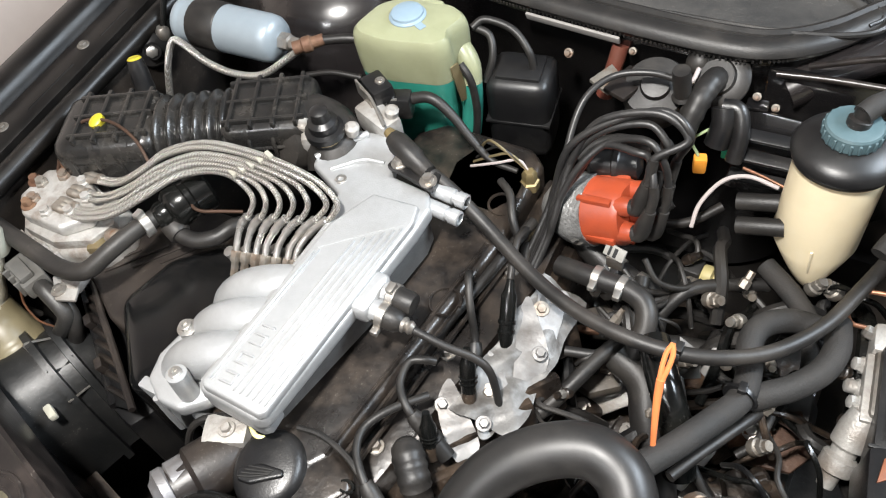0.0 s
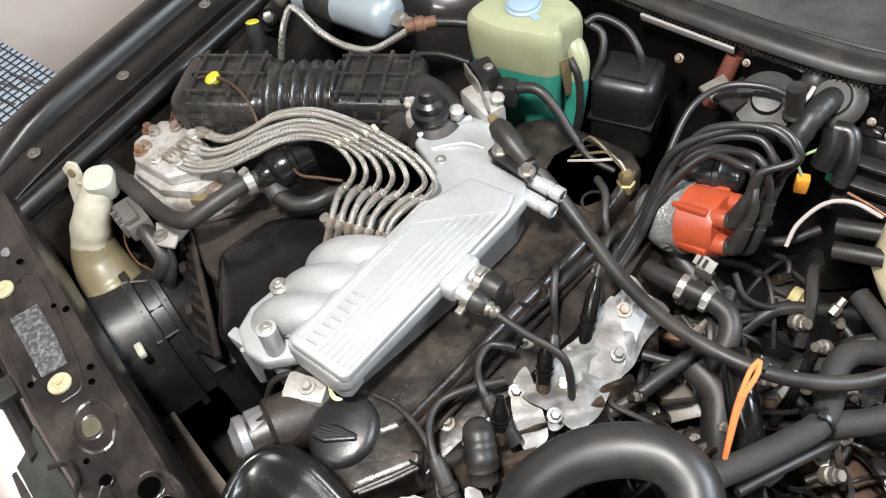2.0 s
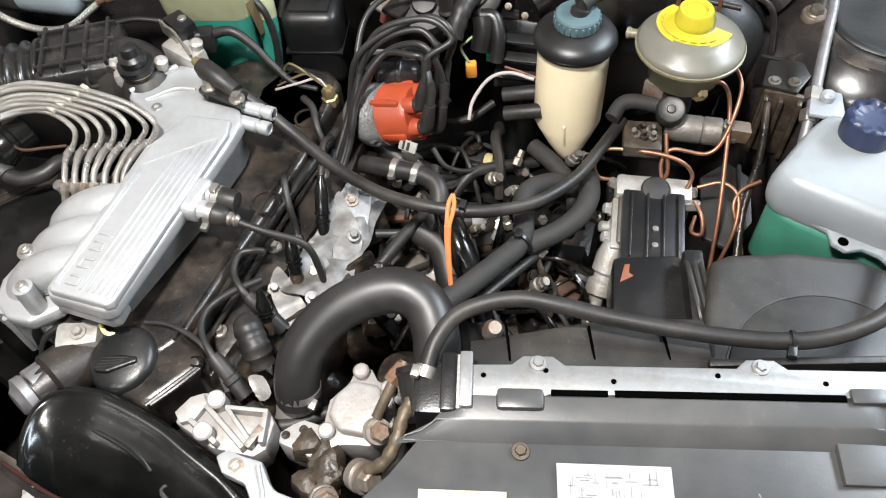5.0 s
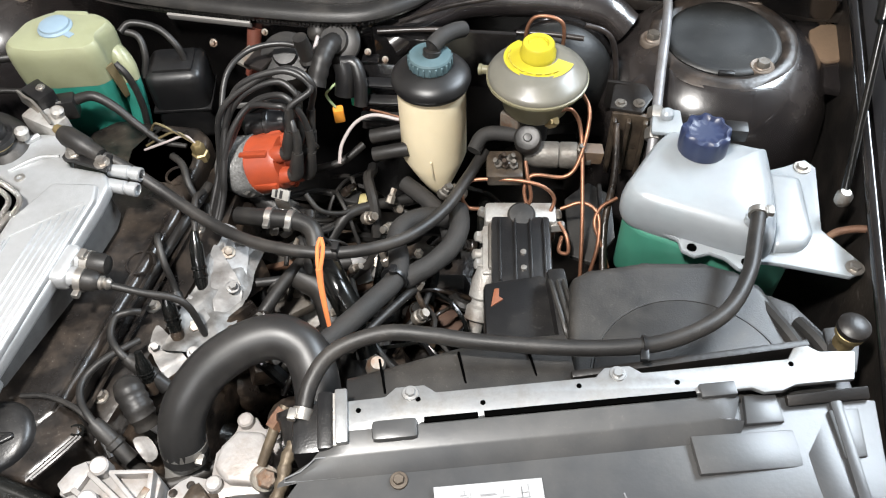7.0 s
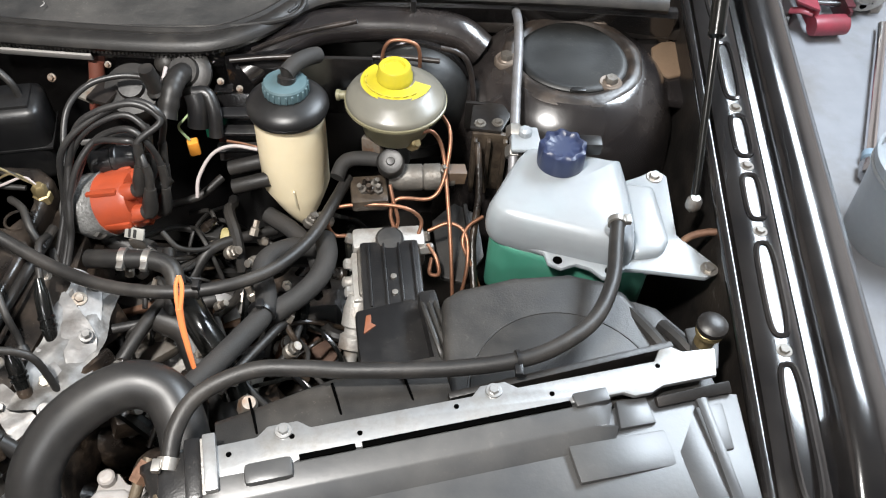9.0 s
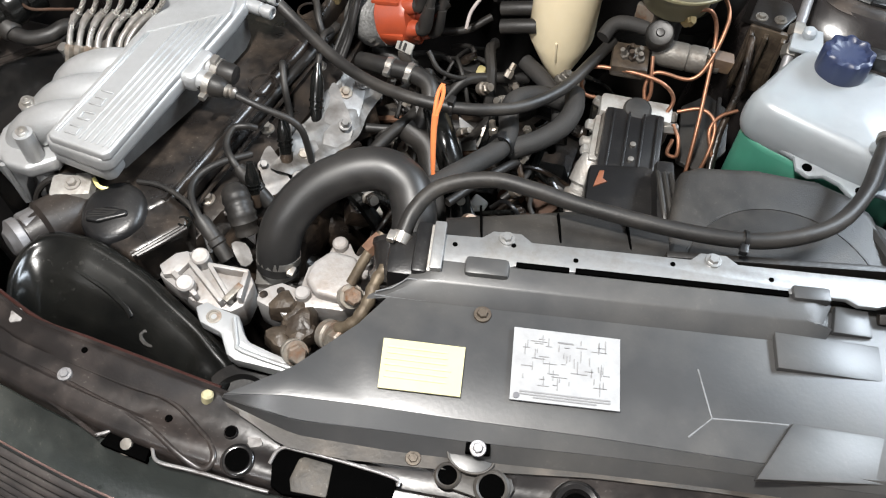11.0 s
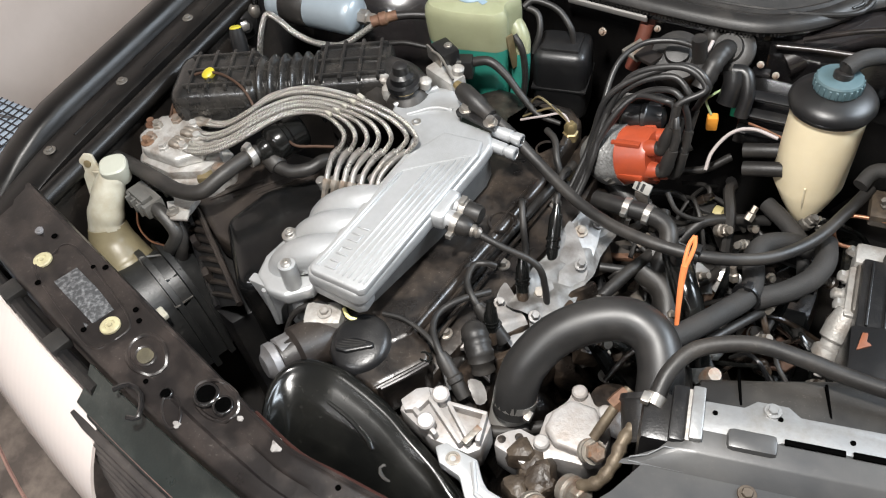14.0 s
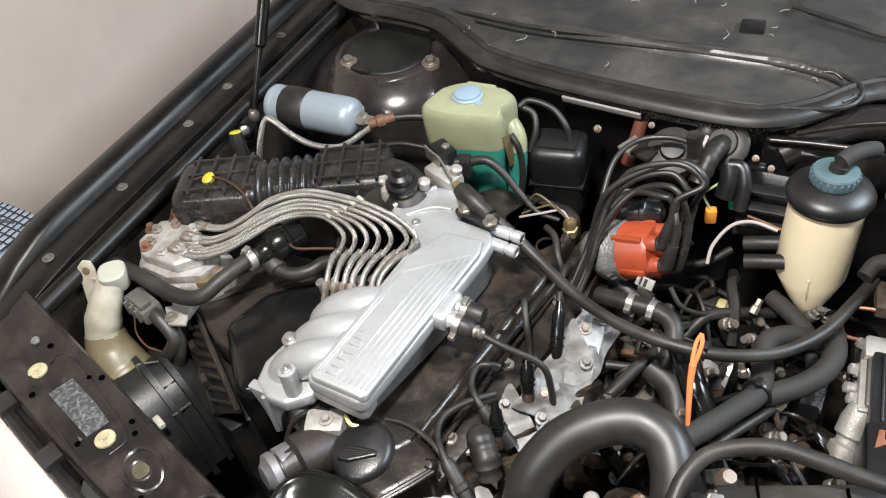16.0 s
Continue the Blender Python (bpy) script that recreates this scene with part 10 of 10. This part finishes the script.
part("body", box(B(), (-0.630, 0.288, 0.868), (0.058, 0.032, 0.026), rz=-14, bev=0.005), CONN_GREY, o)
for k in range(3):
    part("body_rib", box(B(), (-0.645 + 0.014 * k, 0.276 - 0.003 * k, 0.872), (0.004, 0.012, 0.024), rz=-14, bev=0.001), CONN_GREY, o)
part("cap", box(B(), (-0.628, 0.284, 0.884), (0.04, 0.018, 0.010), rz=-14, bev=0.003), CONN_GREY, o)
part("cable", tube(B(), [(-0.605, 0.283, 0.868), (-0.588, 0.279, 0.862), (-0.567, 0.272, 0.842), (-0.575, 0.262, 0.82), (-0.60, 0.25, 0.79)], 0.0105, 14, 6), DUSTY_PLASTIC, o)
part("brown_wire", tube(B(), [(-0.640, 0.272, 0.855), (-0.640, 0.262, 0.83), (-0.62, 0.256, 0.815), (-0.59, 0.258, 0.815)], 0.0015, 6, 6), COPPER, o)
o = thing("small_bracket", "pale metal bracket on the air filter box", "bracket", (-0.58, 0.29, 0.86))
part("plate", prism(B(), [(-0.60, 0.30), (-0.57, 0.275), (-0.545, 0.285), (-0.565, 0.32)], 0.862, 0.867, 0.002), ALU_DIRTY, o)
part("eye", lathe(B(), (-0.575, 0.288, 0.866), (0, 0, 1), [(0.010, 0), (0.010, 0.003), (0.006, 0.004), (0.005, 0.002), (0.001, 0.002)], 16), STEEL, o)

# ---- supports ----
for side, a, m, b in ((1, (0.722, 0.639, 0.92), (0.735, 0.785, 1.069), (0.752, 0.93, 1.20)), (-1, (-0.716, 0.678, 0.92), (-0.722, 0.747, 1.016), (-0.735, 0.90, 1.23))):
    o = thing("gas_strut", "thin black gas strut holding the bonnet", "gas strut", a, "gas struts")
    a, m, b = Vector(a), Vector(m), Vector(b)
    part("rod", lathe(B(), a, m - a, [(0.005, 0), (0.005, (m - a).length)], 12), GLOSS_BLACK, o)
    part("cylinder", lathe(B(), m, b - m, [(0.006, -0.004), (0.0105, 0), (0.0105, (b - m).length * 2.2)], 16), GLOSS_BLACK, o)
    part("ball_end", lathe(B(), a - Vector((0, 0, 0.012)), (0, 0, 1), [(0.006, 0), (0.010, 0.006), (0.010, 0.016), (0.006, 0.022)], 14), STEEL, o)
o = thing("wing_stay", "short steel stay rod between wing and tank", "stay rod", (0.70, 0.60, 0.86))
part("rod", tube(B(), [(0.70, 0.595, 0.87), (0.715, 0.605, 0.89), (0.735, 0.607, 0.90), (0.752, 0.605, 0.905)], 0.005, 10, 5), RUST, o)
o = thing("refrigerant_pipe", "grey aluminium pipe with unions past the strut tower", "pipe", (0.5, 0.72, 0.85))
part("pipe", tube(B(), [(0.497, 0.70, 0.88), (0.499, 0.752, 0.915), (0.503, 0.83, 0.938), (0.508, 0.90, 0.952), (0.510, 0.96, 0.955), (0.510, 1.0, 0.945)], 0.0068, 14, 7), ALU_GREY, o)
for p in ((0.498, 0.735, 0.905), (0.499, 0.76, 0.919)):
    part("union", lathe(B(), p, (0.02, 0.9, 0.35), [(0.011, -0.008), (0.012, -0.004), (0.012, 0.006), (0.010, 0.009)], 6), STEEL, o)
o = thing("pipe_bracket", "rust spotted black bracket beside the strut tower", "bracket", (0.46, 0.8, 0.88))
part("plate", prism(B(), [(0.44, 0.79), (0.485, 0.785), (0.50, 0.82), (0.49, 0.845), (0.445, 0.84)], 0.89, 0.896, 0.003), BROWN_PAINT, o)
part("web", box(B(), (0.465, 0.845, 0.87), (0.06, 0.006, 0.05), rz=-5, bev=0.002), BROWN_PAINT, o)
part("front_web", box(B(), (0.470, 0.788, 0.835), (0.052, 0.008, 0.11), rz=-3, bev=0.003), GREASE_BROWN, o, "greasy brown front web")
for x in (0.449, 0.468, 0.491):
    part("rib", box(B(), (x, 0.780, 0.832), (0.007, 0.012, 0.105), rz=-3, bev=0.003), GREASE_BROWN, o)
for x, y in ((0.455, 0.80), (0.48, 0.803)):
    part("bolt", bolt(B(), (x, y, 0.896), (0, 0, 1), 0.0055, 0.005), MASTER, o)

# ---- on the garage floor ----
def trolley_jack():
    o = thing("trolley_jack", "red steel trolley jack with casters on the floor", "trolley jack", (1.75, 2.5, 0.0))
    for s, x0, x1, m in ((-1, 1.668, 1.660, RED_PAINT), (1, 1.812, 1.830, MAROON)):
        # channel of a broad upper flange and an upright web
        part("side_flange", prism(B(), [(x0 - 0.036, 2.350), (x0 + 0.030, 2.300), (x0 + 0.036, 2.34), (x1 + 0.050, 2.95), (x1 - 0.040, 2.95), (x1 - 0.044, 2.65)] if s < 0 else [(x0 - 0.012, 2.33), (x0 + 0.018, 2.33), (x1 + 0.016, 2.95), (x1 - 0.014, 2.95)], 0.108, 0.118, 0.003), m, o)
        part("side_plate", prism(B(), [(x0 - 0.006 + 0.03 * (s < 0), 2.31), (x0 + 0.006 + 0.03 * (s < 0), 2.31), (x1 + 0.006 + 0.04 * (s < 0), 2.95), (x1 - 0.006 + 0.04 * (s < 0), 2.95)], 0.03, 0.110, 0.003), m, o)
    part("rivet", lathe(B(), (1.705, 2.56, 0.118), (0, 0, 1), [(0.014, 0), (0.013, 0.005), (0.002, 0.007)], 14), MAROON, o)
    part("cross_tube", lathe(B(), (1.688, 2.300, 0.055), (1, 0.14, 0), [(0.010, 0), (0.034, 0.003), (0.036, 0.012), (0.036, 0.118), (0.034, 0.127), (0.010, 0.130)], 22), RED_PAINT, o, "red front cross tube")
    for x, y, wx, wy in ((1.690, 2.325, 1.629, 2.362), (1.800, 2.445, 1.858, 2.474)):
        arm = part("caster_arm", tube(B(), [(x, y, 0.085), ((x + wx) / 2, (y + wy) / 2 - 0.006, 0.088), (wx, wy, 0.070)], 0.017, 12, 5, None, 0.6), RED_PAINT, o)
        part("caster_wheel", lathe(B(), (wx - 0.010, wy + 0.004, 0.030), (0.92, -0.38, 0), [(0.006, 0), (0.026, 0.001), (0.030, 0.006), (0.030, 0.016), (0.026, 0.021), (0.006, 0.022)], 22), PLASTIC, arm, "black caster wheel")
    part("lift_arm", prism(B(), [(1.720, 2.42), (1.775, 2.42), (1.785, 2.92), (1.715, 2.92)], 0.060, 0.100, 0.010, None, 2), MAROON, o)
    part("saddle", lathe(B(), (1.757, 2.505, 0.098), (0, 0, 1), [(0.030, 0), (0.036, 0.010), (0.036, 0.020), (0.026, 0.023), (0.020, 0.016), (0.003, 0.016)], 22), GREASE, o, "greasy round saddle")
    part("pivot_bar", lathe(B(), (1.70, 2.40, 0.080), (1, 0, 0), [(0.011, 0), (0.011, 0.11)], 14), CHROME_DARK, o)


trolley_jack()
o = thing("old_alternator", "dirty grey alternator lying on the floor", "alternator", (1.93, 2.52, 0.0))
part("housing", lathe(B(), (1.95, 2.58, 0.085), (-0.3, -0.95, 0.1), [(0.05, -0.02), (0.085, 0.0), (0.09, 0.02), (0.09, 0.10), (0.08, 0.12), (0.04, 0.13), (0.03, 0.135)], 28), ALU_DIRTY, o)
for k in range(10):
    a = 2 * math.pi * k / 10
    part("vent", box(B(), (1.908 + 0.06 * math.cos(a), 2.452, 0.098 + 0.06 * math.sin(a)), (0.012, 0.012, 0.022), ry=-math.degrees(a), rz=17, bev=0.002), HOLE, o)
part("pulley", lathe(B(), (1.905, 2.445, 0.10), (-0.3, -0.95, 0.1), [(0.035, 0), (0.035, 0.01), (0.025, 0.014), (0.035, 0.02), (0.03, 0.026), (0.01, 0.027)], 20), STEEL, o)
part("lug", box(B(), (1.99, 2.50, 0.02), (0.04, 0.06, 0.04), bev=0.008), ALU_DIRTY, o)
o = thing("tube_wrench", "long chromed tube wrench lying on the floor", "wrench", (1.82, 1.97, 0.0))
part("shaft", lathe(B(), (1.67, 1.60, 0.026), (0.37, 0.93, 0), [(0.018, 0.05), (0.018, 0.82)], 18), CHROME, o)
part("head", lathe(B(), (1.67, 1.60, 0.028), (0.37, 0.93, 0), [(0.022, 0), (0.028, 0.005), (0.028, 0.06), (0.018, 0.075)], 20), CHROME_DARK, o)
part("collar", lathe(B(), (1.70, 1.675, 0.026), (0.37, 0.93, 0), [(0.018, 0), (0.024, 0.004), (0.024, 0.03), (0.018, 0.035)], 18), PALE_BLUE, o)
o = thing("bucket", "white plastic bucket standing on the floor", "bucket", (1.68, 1.38, 0.0))
part("shell", lathe(B(), (1.68, 1.40, 0.0), (0, 0, 1), [(0.005, 0.003), (0.125, 0.0), (0.13, 0.01), (0.152, 0.26), (0.158, 0.262), (0.158, 0.28), (0.15, 0.282), (0.147, 0.25), (0.12, 0.02), (0.005, 0.018)], 40), WHITE_PLASTIC, o)
part("rim", lathe(B(), (1.68, 1.40, 0.235), (0, 0, 1), [(0.152, 0), (0.158, 0.003), (0.158, 0.008), (0.153, 0.011)], 40), WHITE_PLASTIC, o)

# stack of sacks with a black net beside the car
o = thing("netted_sack_stack", "stack of white printed sacks under a black net", "sack stack", (-1.6, 0.3, 0.0))
for k in range(4):
    part("sack", box(B(), (-1.60, 0.18, 0.0717 + 0.1434 * k), (0.46, 0.75, 0.1434), bev=0.02, seg=3), MESH_BLUE, o)
for k in range(24):
    x = -1.83 + 0.02 * k
    part("net_cord", tube(B(), [(x, -0.18, 0.578), (x + 0.004, 0.2, 0.579), (x, 0.548, 0.576)], 0.0018, 5, 3), NET, o)
for k in range(36):
    y = -0.17 + 0.02 * k
    part("net_cord", tube(B(), [(-1.825, y, 0.5785), (-1.6, y + 0.004, 0.5795), (-1.372, y, 0.5765)], 0.0018, 5, 3), NET, o)
for k in range(7):
    part("print_bar", box(B(), (-1.47 - 0.03 * (k % 2), 0.50 - 0.035 * k, 0.5752), (0.10, 0.008, 0.001), rz=8, bev=0), INK, o)
o = thing("floor_cord", "red and white rag on the floor before the car", "rag", (-0.92, -0.25, 0.0))
part("rag", sheet(B(), lambda u, v: (-1.05 + 0.25 * u + 0.02 * math.sin(9 * v), -0.38 + 0.22 * v + 0.02 * math.sin(8 * u), 0.012 + 0.008 * math.sin(14 * u) * math.sin(11 * v)), 16, 16, 0.003), LABEL_W, o)
# plug boots between the heat shields
for a, b in [[(-0.073, 0.508, 0.872), (-0.06, 0.462, 0.825)], [(-0.077, 0.415, 0.868), (-0.068, 0.394, 0.835)], [(-0.082, 0.336, 0.862), (-0.076, 0.324, 0.835)]]:
    o = thing("spark_plug_boot", "shiny black ribbed rubber spark plug boot", "plug boot", b, "plug boots")
    a, b = Vector(a), Vector(b)
    n = (b - a).length
    part("boot", lathe(B(), a, b - a, [(0.004, -0.012), (0.0065, 0.0), (0.0088, 0.006), (0.0092, 0.5 * n), (0.0104, 0.52 * n), (0.0104, 0.56 * n), (0.0088, 0.58 * n), (0.0088, 0.66 * n), (0.0100, 0.68 * n), (0.0100, 0.72 * n), (0.0085, 0.74 * n), (0.0080, n)], 20), GLOSS_BLACK, o)
    part("metal_sleeve", lathe(B(), b, b - a, [(0.0080, -0.002), (0.0084, 0.003), (0.0084, 0.014), (0.0068, 0.018)], 16), GREASE, o, "grimy metal sleeve")
